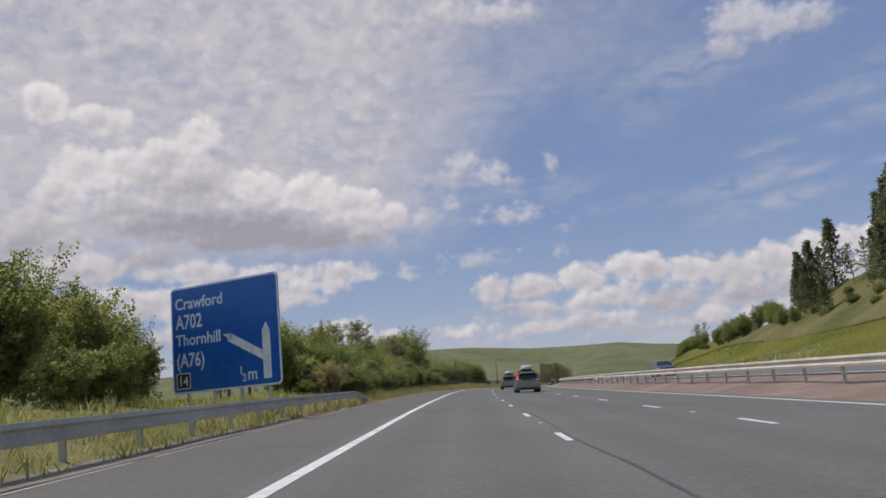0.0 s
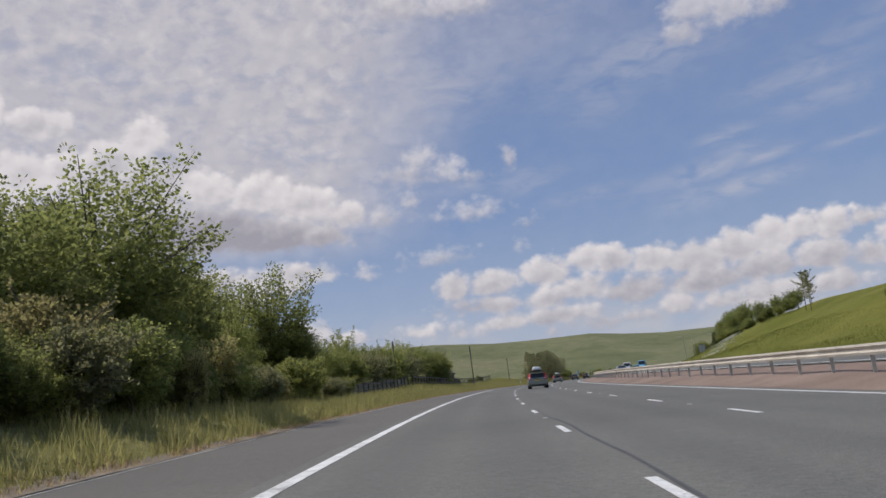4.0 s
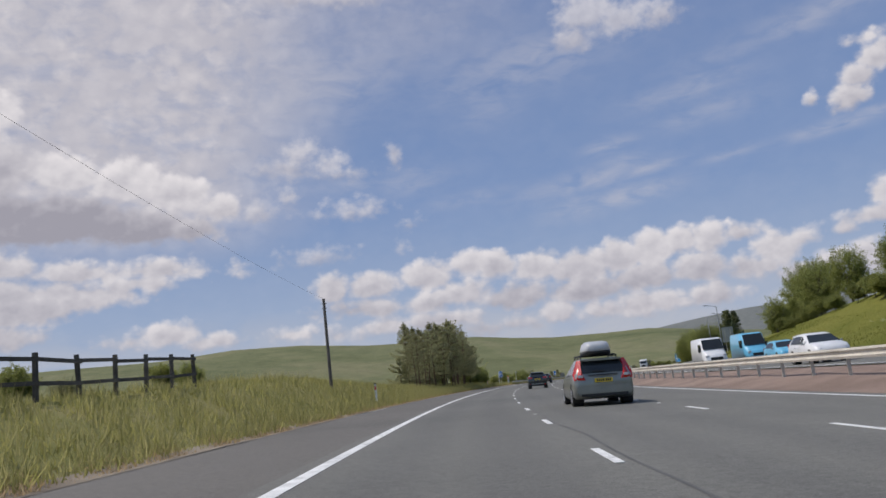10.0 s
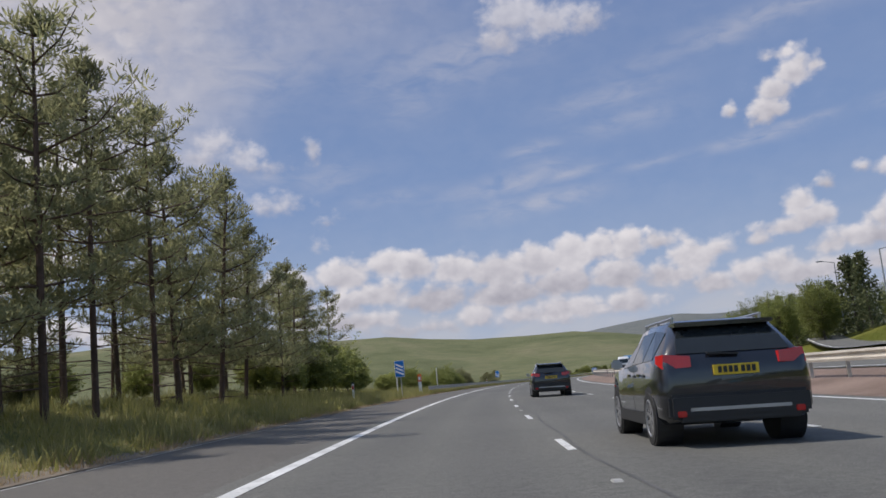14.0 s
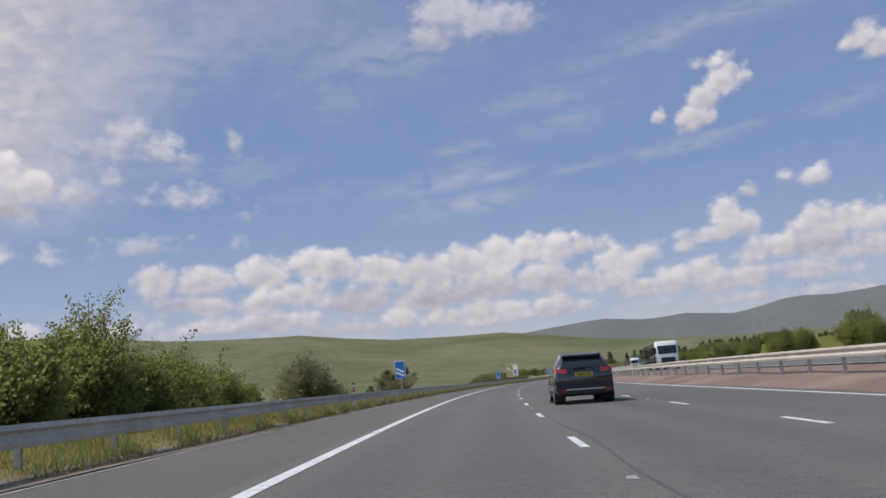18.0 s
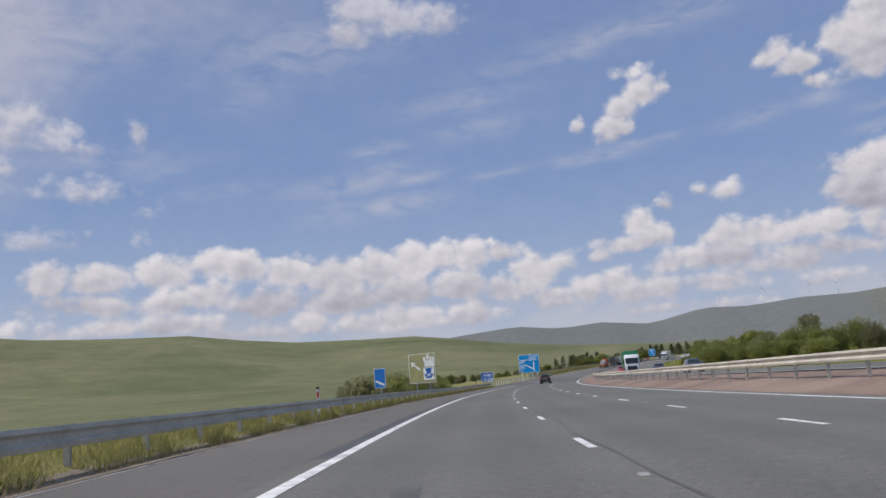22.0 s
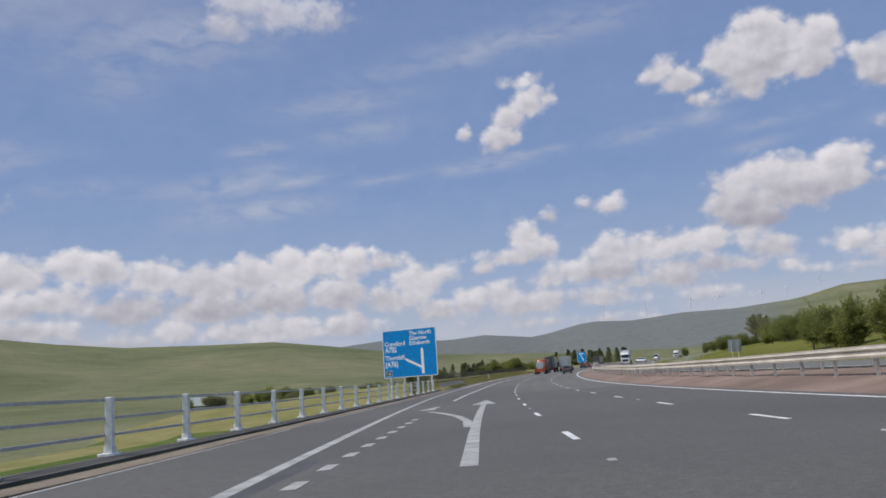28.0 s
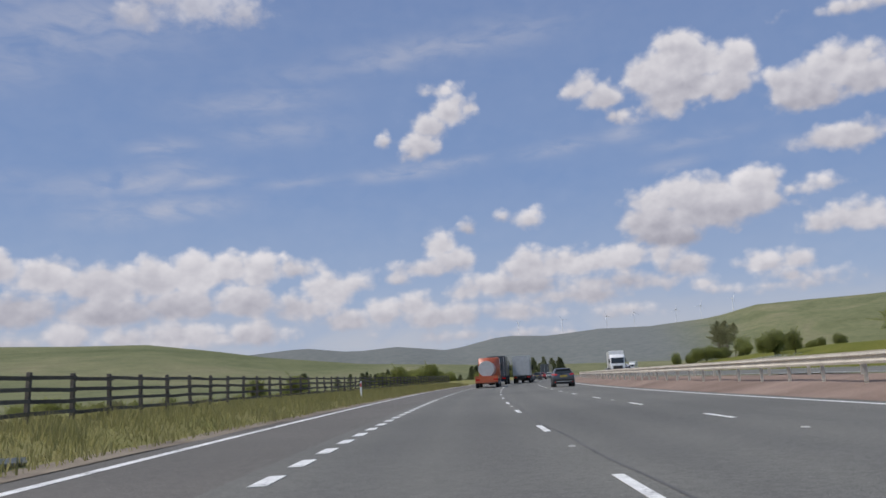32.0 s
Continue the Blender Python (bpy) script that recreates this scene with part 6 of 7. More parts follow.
for s, lat, h, k in ((199, -13, 2.8, 0), (206, -13.2, 2.6, 2), (216, -13, 2.8, 0), (221, -12.8, 2.6, 1), (225.5, -12.4, 2.8, 0), (231, -12, 2.8, 0), (239, -11.6, 2.6, 0), (262, -16.5, 2.2, 0), (212, -12.9, 2.4, 1), (196, -13, 2.2, 2), (234, -10.6, 2.2, 0), (228, -11, 2.4, 2), (292, -12.5, 1.6, 0), (303, -12, 1.5, 1), (312, -14, 1.8, 0)):
    plant(BUSH[k], s, lat, h)
for s, lat, h, k in ((335, -45, 7.5, 1), (350, -52, 6.0, 0), (312, -48, 6.0, 3), (330, -31, 3.5, 4), (338, -33, 3.0, 4)):
    plant(TREE[k], s, lat, h)
# pine clump
for s, lat, h, k in ((364, -8, 4.8, 0), (366, -8, 6.2, 0), (368, -9.5, 4.5, 2), (371.3, -8, 7.0, 0), (374.3, -8, 7.4, 0), (376.5, -9.5, 5.5, 0), (379.5, -8, 8.6, 1), (383, -9.5, 6.5, 0), (386.5, -7.8, 7.2, 2), (388.5, -9.2, 8.0, 0), (390, -7, 9.7, 0), (391, -8.6, 9.2, 2), (392.5, -7, 9.6, 1), (394.5, -8.8, 9.0, 0), (396.5, -7, 9.4, 0), (398.5, -9, 8.6, 1), (400, -7.6, 9.0, 2), (402.5, -7, 8.8, 2), (404.5, -8.8, 8.6, 0), (407, -7.4, 7.6, 2), (409.5, -9, 7.8, 2), (412.5, -7.2, 6.4, 2), (415, -9, 6.8, 2), (418, -8, 6.6, 2), (422, -9, 8.0, 0), (423.5, -8.4, 7.2, 2), (425.5, -10, 6.5, 2), (432.5, -9, 7.6, 0)):
    plant(PINE[k], s, lat, h, 1.1)
for s, lat, h in ((368, -10.5, 3.6), (372.5, -10.4, 4.0), (377, -10.2, 4.4), (381, -10, 4.6), (384.5, -9.6, 4.8), (388, -10, 5.2)):
    plant(PINE[4], s, lat, h)
for s, lat, h, k in ((388, -13, 9.5, 1), (392, -12, 9.0, 1), (395.5, -14, 9.6, 1), (399, -12.5, 9.2, 1), (402, -14, 9.4, 1), (405.5, -12.4, 8.6, 1), (409, -13.5, 8.8, 1), (413, -12.2, 8.0, 2), (397, -11, 6.0, 2), (390, -11, 6.5, 2), (406, -10.8, 6.2, 2)):
    plant(PINE[k], s, lat, h)
for s, lat, h, k in ((391, -12, 1.8, 0), (396, -11, 1.5, 2), (400, -12, 2.0, 0), (404, -10.5, 1.8, 0), (408, -9.5, 2.0, 0), (412, -8.2, 2.2, 1), (415, -7.6, 2.6, 0), (419, -7.4, 3.0, 0), (424, -7.9, 3.8, 0), (428, -7.8, 3.9, 0), (432, -7.7, 3.4, 0), (436, -8.0, 3.2, 0), (440, -8.4, 2.4, 0), (443, -6.9, 1.9, 1), (449, -7.4, 2.1, 1), (457, -7.8, 2.4, 1), (463, -7.4, 2.9, 0), (468, -8.2, 2.8, 0), (474, -7.6, 2.2, 1), (481, -8.5, 2.2, 2)):
    plant(BUSH[k], s, lat, h)
for s, lat, h, k in ((494, -8, 3.4, 0), (497, -7.6, 3.2, 0), (500.5, -7.6, 3.4, 0), (504, -7.8, 3.2, 0), (508, -8, 3.0, 0), (512, -8, 2.8, 0), (516, -8.4, 2.6, 0), (520, -9, 2.2, 0), (500, -10, 5.0, 1), (508, -10.4, 4.6, 1), (498, -8.8, 4.8, 0), (502, -8.2, 5.0, 0), (506, -9.2, 4.6, 1), (510, -8.6, 4.2, 0), (514, -8.8, 3.6, 0), (518, -9.6, 3.2, 1), (504, -12, 5.6, 0), (541.5, -11.6, 6.4, 4), (544, -12.6, 6.8, 4), (547, -12.4, 5.4, 4), (551, -12, 4.4, 4)):
    plant(TREE[k] if h > 4 else BUSH[0], s, lat, h)
for s, lat, h in ((576, -12.5, 3.6), (579, -12, 4.2), (582, -13, 4.8), (585.5, -12.4, 4.4), (589, -12.2, 5.2), (592.5, -12.8, 4.6), (588, -14, 4.6), (572, -13, 3.0)):
    plant(PINE[4], s, lat, h, 1.25)
for s in np.arange(676, 738, 4.2):
    plant(BUSH[grow.choice((1, 2, 2, 0))], s, -11 - grow.uniform(0, 5), grow.uniform(3.4, 5.2), 1.1)
for s, lat, h, k in ((700, -13, 5.6, 4), (704, -15, 5.8, 0), (708, -14, 5.4, 4), (712, -15, 6.0, 0), (716, -12, 5.8, 4), (719, -14, 6.0, 4), (722, -13, 5.6, 0), (727, -14, 5.4, 4), (732, -13, 4.8, 4), (690, -17, 5, 4), (695, -16, 5.2, 4)):
    plant(TREE[k], s, lat, h)
# hedgerow across the fields
for q in range(46):
    s, lat = grow.uniform(960, 1300), -grow.uniform(62, 110)
    plant(grow.choice((TREE[0], TREE[3], TREE[4], BUSH[0], BUSH[2])), s, lat, grow.uniform(3, 6.5), 1.2)
for q in range(34):
    s, lat = grow.uniform(980, 1250), -grow.uniform(26, 62)
    plant(grow.choice((TREE[0], TREE[1], TREE[3], BUSH[0])), s, lat, grow.uniform(3.5, 7), 1.2)
# cutting's top and the opposite side
for s, lat, h, k in ((118, 48.5, 5.5, 0), (108, 53, 8, 1), (112, 56, 10, 0), (116, 58, 12, 1), (119, 58.5, 10, 0), (122, 62, 13, 1), (126, 64, 13, 0), (130, 64, 11, 1), (128, 66, 15, 0), (134, 69, 15, 1), (138, 70, 13, 0), (142, 71, 12, 1), (114, 54.5, 7, 0), (124, 60, 9, 1), (120, 61, 14, 0), (131, 68, 16, 1), (140, 74, 16, 0), (121, 59, 11, 1), (117, 60.5, 14, 1), (112, 58, 13, 0), (125, 66, 16, 1), (106, 54, 11, 0), (109, 56, 13, 1), (128, 50, 8, 0), (132, 52, 10, 1), (136, 51, 7, 0), (140, 53, 9, 1), (147, 54, 6, 0), (134, 56, 11, 1), (143, 57, 8, 0)):
    plant(SPRUCE[k], s, lat, h)
for s, lat, h, k in ((121, 54, 6.0, 0), (114, 57, 6.5, 0), (124, 57, 5.5, 2)):
    plant(PINE[k], s, lat, h)
for s, lat, h, k in ((128, 47.5, 3.0, 0), (133, 47, 3.6, 0), (138, 48, 4.0, 1), (144, 49, 4.6, 0), (150, 50, 5.0, 1), (156, 51, 5.0, 0), (163, 51, 5.6, 1), (170, 50, 5.4, 0), (178, 50, 5, 0), (158, 47, 4.6, 3), (167, 47, 5.2, 0), (175, 47.5, 5.0, 2), (184, 48, 5.0, 0), (193, 48.5, 4.2, 1)):
    plant(TREE[k], s, lat, h)
for s, lat, h, k in ((124, 49, 1.8, 0), (118, 52, 1.6, 2), (112, 50, 2.0, 0), (106, 51, 1.7, 0), (109, 55, 2.0, 2), (115, 54, 1.5, 1), (103, 49, 1.6, 1), (198, 47, 1.6, 0), (204, 47, 1.6, 0), (210, 47, 1.5, 0)):
    plant(BUSH[k], s, lat, h)
for s, lat, h in ((262, 52, 6.5), (270, 53, 7), (278, 56, 6.5)):
    plant(PINE[0], s, lat, h)
for s, lat, h, k in ((290, 56, 4.5, 0), (302, 57, 5, 1), (314, 56, 5.5, 0), (326, 54, 6, 1), (338, 52, 6.5, 0), (350, 50, 7, 1), (362, 54, 8, 0), (374, 52, 8, 1), (386, 55, 8.5, 0), (398, 52, 9.5, 1), (408, 50, 10, 0), (418, 53, 11, 1), (428, 54, 11.5, 1), (438, 54, 11.5, 0), (444, 50, 8, 0), (452, 56, 7, 3), (462, 60, 7, 0), (474, 62, 7, 1), (486, 60, 6.5, 0), (498, 62, 7, 3), (512, 60, 7, 0)):
    plant(TREE[k], s, lat, h, 1.15)
for s in np.arange(476, 640, 5.5):
    f = smooth(560, 505, s)
    plant(grow.choice((TREE[2], TREE[3], TREE[0], TREE[0], TREE[1])), s, 34.5 + grow.uniform(0, 5) + 4 * smooth(520, 470, s), 3.2 + 4.6 * f + grow.uniform(-0.7, 0.9), 1.1)
    plant(grow.choice((TREE[0], TREE[1], SPRUCE[1])), s, 42 + grow.uniform(0, 6), 3.0 + 6.4 * f + grow.uniform(-1, 1), 1.1)
for s in np.arange(690, 800, 5.0):
    plant(grow.choice((BUSH[0], BUSH[1], TREE[0], TREE[3])), s, 33 + grow.uniform(0, 6), grow.uniform(2.8, 4.8), 1.15)
    plant(grow.choice((TREE[0], TREE[1], TREE[4])), s, 42 + grow.uniform(0, 8), grow.uniform(4.0, 6.0), 1.1)
for s in np.arange(815, 872, 6.0):
    plant(grow.choice((BUSH[0], TREE[0], TREE[3])), s, 36 + grow.uniform(0, 12), grow.uniform(4.4, 7.4), 1.1)
for s, lat, h, k in ((1006, 50, 5.0, 0), (1012, 48, 5.5, 1), (1018, 50, 5.0, 0)):
    plant(TREE[k], s, lat, h)
for s, lat, h, k in ((975, 57, 9.0, 0), (982, 61, 10.0, 1), (988, 64, 9.4, 0), (967, 60, 9.6, 1), (958, 58, 9.0, 0), (949, 61, 9.8, 1), (940, 58, 8.6, 0), (930, 60, 9.0, 3), (979, 67, 8.6, 0), (962, 54, 5.0, 3)):
    plant(TREE[k], s, lat, 0.78 * h, 1.3)
# pines on the crest beyond the flowers
for s, lat, h, k in ((1296, 55, 17, 3), (1302, 58, 19, 1), (1308, 55, 20, 0), (1314, 58, 20, 1), (1320, 55, 19, 0), (1327, 58, 17, 3), (1334, 56, 14, 3), (1288, 57, 14, 3), (1311, 62, 18, 1)):
    plant(PINE[k], s, lat, h, 1.3)
# copse and lone trees out in the valley's fields
for q in range(12):
    plant(TREE[(0, 1, 3, 0)[q % 4]], 1030 + (q % 4 - 1.5) * 9 + grow.uniform(-3, 3), -100 + (q // 4 - 1) * 7 + grow.uniform(-2, 2), grow.uniform(5.0, 7.0), 1.3)
# plantation far up the valley
for q in range(96):
    plant(SPRUCE[q % 2], grow.uniform(1200, 1330), -grow.uniform(24, 125), grow.uniform(8, 10.5), 1.35)
for q in range(40):
    plant(grow.choice((TREE[0], TREE[1], BUSH[0])), grow.uniform(1040, 1400), grow.uniform(36, 100), grow.uniform(4, 7), 1.2)


# ---- grass blades on the near verge, and flowers on the slopes ----
def blades(name, label, material, n, seed, s0, s1, lat0, lat1, h0, h1, width, edge=1.6, flop=0.28):
    rng = np.random.default_rng(seed)
    s = rng.uniform(s0, s1, n)
    lat = lat0 - (lat0 - lat1) * rng.random(n) ** edge
    fn = verge_left_height if lat0 < 0 else slope_right_height
    base = on_road(s, lat, fn(s, lat) - 0.02)
    tuft = 0.75 + 0.5 * np.sin(s * 1.7 + lat * 2.3) * np.sin(s * 0.37)
    h = (rng.uniform(h0, h1, n) * tuft)[:, None]
    a = rng.uniform(0, 6.283, n)
    side = np.stack([np.cos(a), np.sin(a), np.zeros(n)], -1) * width * rng.uniform(0.6, 1.3, (n, 1))
    lean = np.stack([rng.normal(size=n) * flop, rng.normal(size=n) * flop, np.ones(n)], -1)
    V = np.stack([base - side, base + side, base + lean * h], 1).reshape(-1, 3)
    tagged(new(name, raw_mesh(name, V, np.arange(3 * n).reshape(-1, 3), material)), label, "grass", kind="stuff")


blades("verge_grass", "long pale seeding grass along the shoulder", M["blade"], 90000, 1, 60, 460, -3.95, -10.5, 0.25, 0.7, 0.013)
blades("verge_grass", "green rough grass under the long stems", M["blade_green"], 90000, 2, 4, 460, -3.8, -10.5, 0.15, 0.42, 0.02, 1.2, 0.45)
blades("verge_grass", "short green grass under the crash barrier", M["blade_green"], 100000, 3, 450, 745, -3.75, -7.0, 0.1, 0.3, 0.015, 1.3, 0.5)
blades("verge_grass", "pale grass stems through the crash barrier's foot", M["blade"], 40000, 6, 450, 745, -3.85, -5.0, 0.12, 0.36, 0.009, 1.0, 0.4)
blades("verge_grass", "dry straw-coloured grass beside the slip road", M["blade"], 60000, 4, 846, 990, -3.8, -10.5, 0.15, 0.5, 0.014, 1.1)
blades("verge_grass", "dry brown grass fringe at the shoulder's edge", M["straw"], 60000, 7, 30, 460, -3.6, -4.5, 0.05, 0.2, 0.012, 1.5, 0.5)
blades("verge_grass", "dry brown grass fringe below the crash barrier", M["straw"], 30000, 8, 452, 742, -3.6, -4.2, 0.05, 0.16, 0.01, 1.5, 0.5)
blades("slope_grass", "yellow-green grass on the cutting", M["slope_blade"], 60000, 5, 60, 470, 28.6, 45, 0.12, 0.3, 0.03, 1.0, 0.6)


def flower_patches(seed, spots):
    rng = np.random.default_rng(seed)
    P = []
    for s, lat, ds, dl, n in spots:
        q, r = rng.normal(s, ds, n), rng.normal(lat, dl, n)
        r = np.maximum(r, 29)
        P.append(on_road(q, r, slope_right_height(q, r) + 0.35))
    V, F = cards(rng, np.concatenate(P), np.array(0.14), 9, 0.07, 0.03, 0.5)
    tagged(new("wild_flowers", raw_mesh("wild_flowers", V, F, M["flower"])), "drifts of white wild flowers in the slope grass", "wild flowers", kind="stuff")


for s in np.arange(284, 456, 6.0):
    plant(BUSH[grow.choice((0, 0, 1))], s, float(np.interp(s, [284, 340, 400, 456], [52, 49, 47.5, 51])) + grow.uniform(-1, 1.5), grow.uniform(2.2, 3.8), 1.2)
flower_patches(3, ((300, 41, 5, 1.2, 260), (310, 44, 6, 1.0, 260), (325, 46, 6, 1, 220), (345, 43, 6, 1.2, 160), (290, 38, 6, 1, 120), (120, 33, 5, 1, 100), (92, 34, 6, 1, 120), (955, 34, 6, 1.2, 420), (972, 37, 8, 1.4, 420), (985, 40, 8, 1.4, 300), (700, 31, 10, 0.6, 160)))


# ---- vehicles ----
def ring_loft(stations, name, material):
    """A closed shell through rings of equal point count."""
    k = len(stations[0])
    V = [p for st in stations for p in st]
    F = []
    for i in range(len(stations) - 1):
        for j in range(k):
            F.append((i * k + j, i * k + (j + 1) % k, (i + 1) * k + (j + 1) % k, (i + 1) * k + j))
    F += [tuple(range(k))[::-1], tuple(range((len(stations) - 1) * k, len(stations) * k))]
    return raw_mesh(name, V, F, material, True)


def wheel(ob, x, y, r, side, spokes=5):
    w = thing_part(ob, "wheel", (x, y, r))
    bm = bmesh.new()
    n = 24
    prof = ((-0.1, r * 0.62), (-0.1, r * 0.95), (-0.07, r), (0.07, r), (0.1, r * 0.95), (0.1, r * 0.62))
    rings = [[bm.verts.new((a, b * math.cos(k * 6.2832 / n), b * math.sin(k * 6.2832 / n))) for k in range(n)] for a, b in prof]
    for p, q in zip(rings[:-1], rings[1:]):
        for k in range(n):
            bm.faces.new((p[k], p[(k + 1) % n], q[(k + 1) % n], q[k]))
    part("tyre", bm, M["tyre"], w, "black tyre")
    # black disc closing the gaps behind the spokes
    bm = bmesh.new()
    m0 = Matrix.Rotation(radians(90), 4, "Y")
    bmesh.ops.create_cone(bm, cap_ends=True, segments=24, radius1=r * 0.66, radius2=r * 0.66, depth=0.02, matrix=Matrix.Translation((side * 0.045, 0, 0)) @ m0)
    part("spoke_backing", bm, M["trim"], w)
    bm = bmesh.new()
    ring = ((0.03, 0.6), (0.1, 0.63), (0.108, 0.66), (0.1, 0.71), (0.08, 0.72))
    rows = [[bm.verts.new((side * a, r * b * math.cos(k * 6.2832 / n), r * b * math.sin(k * 6.2832 / n))) for k in range(n)] for a, b in ring]
    for p, q in zip(rows[:-1], rows[1:]):
        for k in range(n):
            bm.faces.new((p[k], p[(k + 1) % n], q[(k + 1) % n], q[k]))
    tube(bm, (side * 0.05, 0, 0), (side * 0.092, 0, 0), r * 0.17, r * 0.12, 12)
    for k in range(spokes):
        turn = Matrix.Rotation(k * 6.2832 / spokes, 4, "X")
        for e in (-1, 1):
            a0, a1 = e * 0.09, e * 0.2
            V = [turn @ Vector((side * x, r * y, r * z)) for x, y, z in ((0.088, 0.1, a0 - 0.05), (0.088, 0.1, a0 + 0.05), (0.097, 0.63, a1 + 0.07), (0.097, 0.63, a1 - 0.07), (0.06, 0.1, a0 - 0.05), (0.06, 0.1, a0 + 0.05), (0.07, 0.63, a1 + 0.07), (0.07, 0.63, a1 - 0.07))]
            v = [bm.verts.new(x) for x in V]
            for f in ((0, 1, 2, 3), (0, 1, 5, 4), (1, 2, 6, 5), (2, 3, 7, 6), (3, 0, 4, 7)):
                bm.faces.new([v[j] for j in f])
    part("rim", bm, M["alloy"], w, "silver spoked rim")


def thing_part(ob, name, loc):
    """A part that carries sub-parts: a small hub mesh."""
    bm = bmesh.new()
    tube(bm, (-0.05, 0, 0), (0.05, 0, 0), 0.06, n=8)
    w = part(name, bm, M["trim"], ob)
    w.location = loc
    return w


CAR_SHAPES = {   # y share, sill, belt, roof, half width, half roof width
    "estate": ((0, 0.42, 0.72, 0.78, 0.80, 0.76), (0.012, 0.3, 0.92, 0.98, 0.88, 0.82), (0.035, 0.26, 0.95, 1.2, 0.91, 0.74), (0.07, 0.22, 0.95, 1.42, 0.925, 0.64), (0.13, 0.2, 0.94, 1.47, 0.93, 0.62), (0.35, 0.18, 0.92, 1.49, 0.93, 0.63), (0.52, 0.18, 0.9, 1.46, 0.93, 0.62), (0.6, 0.18, 0.9, 1.32, 0.93, 0.68), (0.72, 0.18, 0.9, 0.99, 0.92, 0.82), (0.86, 0.2, 0.82, 0.88, 0.9, 0.78), (0.96, 0.24, 0.66, 0.74, 0.84, 0.7), (1, 0.32, 0.5, 0.58, 0.7, 0.6)),
    "hatch": ((0, 0.46, 0.8, 0.86, 0.82, 0.77), (0.012, 0.34, 1.0, 1.06, 0.88, 0.81), (0.06, 0.28, 1.02, 1.26, 0.905, 0.72), (0.115, 0.25, 1.02, 1.45, 0.915, 0.63), (0.17, 0.23, 1.01, 1.51, 0.915, 0.61), (0.4, 0.22, 0.98, 1.53, 0.915, 0.62), (0.54, 0.22, 0.96, 1.47, 0.915, 0.62), (0.63, 0.22, 0.95, 1.27, 0.915, 0.67), (0.73, 0.22, 0.94, 1.03, 0.905, 0.79), (0.88, 0.24, 0.88, 0.95, 0.885, 0.76), (0.97, 0.28, 0.72, 0.8, 0.82, 0.68), (1, 0.36, 0.54, 0.62, 0.68, 0.58)),
}


def car(label, paint, shape, L, zs=1.0, m=None, roof_box=False, rails=True, number=True, group="cars on the motorway"):
    """A car whose rear stands at y = 0 and that faces +y."""
    ob = thing("car", label, "car", group, m=m)
    st = CAR_SHAPES[shape]
    rings = []
    for q, sill, belt, roof, w, wr in st:
        y, a, b, c = q * L, sill, belt * zs, roof * zs
        mid = (a + b) / 2
        rings.append([(-w * 0.9, y, a), (-w, y, a + 0.1), (-w * 1.01, y, mid), (-w * 0.97, y, b), (-wr, y, c - 0.04), (-wr * 0.82, y, c), (wr * 0.82, y, c), (wr, y, c - 0.04), (w * 0.97, y, b), (w * 1.01, y, mid), (w, y, a + 0.1), (w * 0.9, y, a)])
    body = part("body", ring_loft(rings, "body", M[paint]), None, ob)

    def at(q):
        return [float(np.interp(q, [s[0] for s in st], [s[k] for s in st])) for k in range(1, 6)]

    def side_glass(q0, q1, side, top0=0.86, top1=0.86):
        V = []
        for q, f in ((q0, 0.06), (q1, 0.06), (q1, top1), (q0, top0)):
            sill, belt, roof, w, wr = at(q)
            V.append((side * (w * 0.97 + (wr - w * 0.97) * f + 0.012), q * L, (belt + (roof - 0.04 - belt) * f) * zs))
        V2 = [(x - side * 0.02, y, z) for x, y, z in V]
        return raw_mesh("window", V + V2, [(0, 1, 2, 3), (7, 6, 5, 4)] + [(k, k + 4, (k + 1) % 4 + 4, (k + 1) % 4) for k in range(4)], M["glass"])
    spans = ((0.09, 0.24), (0.25, 0.42), (0.43, 0.6)) if shape == "estate" else ((0.13, 0.27), (0.28, 0.45), (0.46, 0.64))
    for side in (-1, 1):
        for j, (a, b) in enumerate(spans):
            part("window", side_glass(a, b, side, 0.86, 0.86 if j < 2 else 0.55), None, ob)
    V = []
    for q, z, w in ((st[1][0], st[1][3] + 0.03, st[1][5] * 0.84), (st[2][0], st[2][3], st[2][5] * 0.88), (st[3][0], st[3][3] - 0.05, st[3][5] * 0.9)):
        y = float(np.interp(z, [k[3] for k in st[:4]], [k[0] for k in st[:4]])) * L - 0.022
        V += [(-w, y, z * zs), (w, y, z * zs), (-w, y + 0.05, z * zs - 0.02), (w, y + 0.05, z * zs - 0.02)]
    F = [(0, 1, 5, 4), (4, 5, 9, 8), (2, 6, 7, 3), (6, 10, 11, 7), (0, 4, 6, 2), (4, 8, 10, 6), (1, 3, 7, 5), (5, 7, 11, 9), (0, 2, 3, 1), (8, 9, 11, 10)]
    part("rear_window", raw_mesh("rear_window", V, F, M["glass"]), None, ob, "dark rear window")
    for side in (-1, 1):
        for q in (0.255, 0.425, 0.635):
            V = []
            for d in (-0.006, 0.006):
                sill, belt, roof, w, wr = at(q)
                belt *= zs
                mid = (sill + belt) / 2
                V += [(side * (x + 0.004), q * L + d, z) for x, z in ((w, sill + 0.1), (w * 1.01, mid), (w * 0.97, belt))]
            part("door_seam", raw_mesh("door_seam", V, [(0, 1, 4, 3), (1, 2, 5, 4)], M["trim"]), None, ob)
    q0, q1 = (0.545, 0.71) if shape == "estate" else (0.57, 0.73)
    V = []
    for q, sx in ((q0, 0.93), (q1, 0.95)):
        sill, belt, roof, w, wr = at(q)
        V += [(-wr * sx, q * L, roof * zs + 0.015), (wr * sx, q * L, roof * zs + 0.015)]
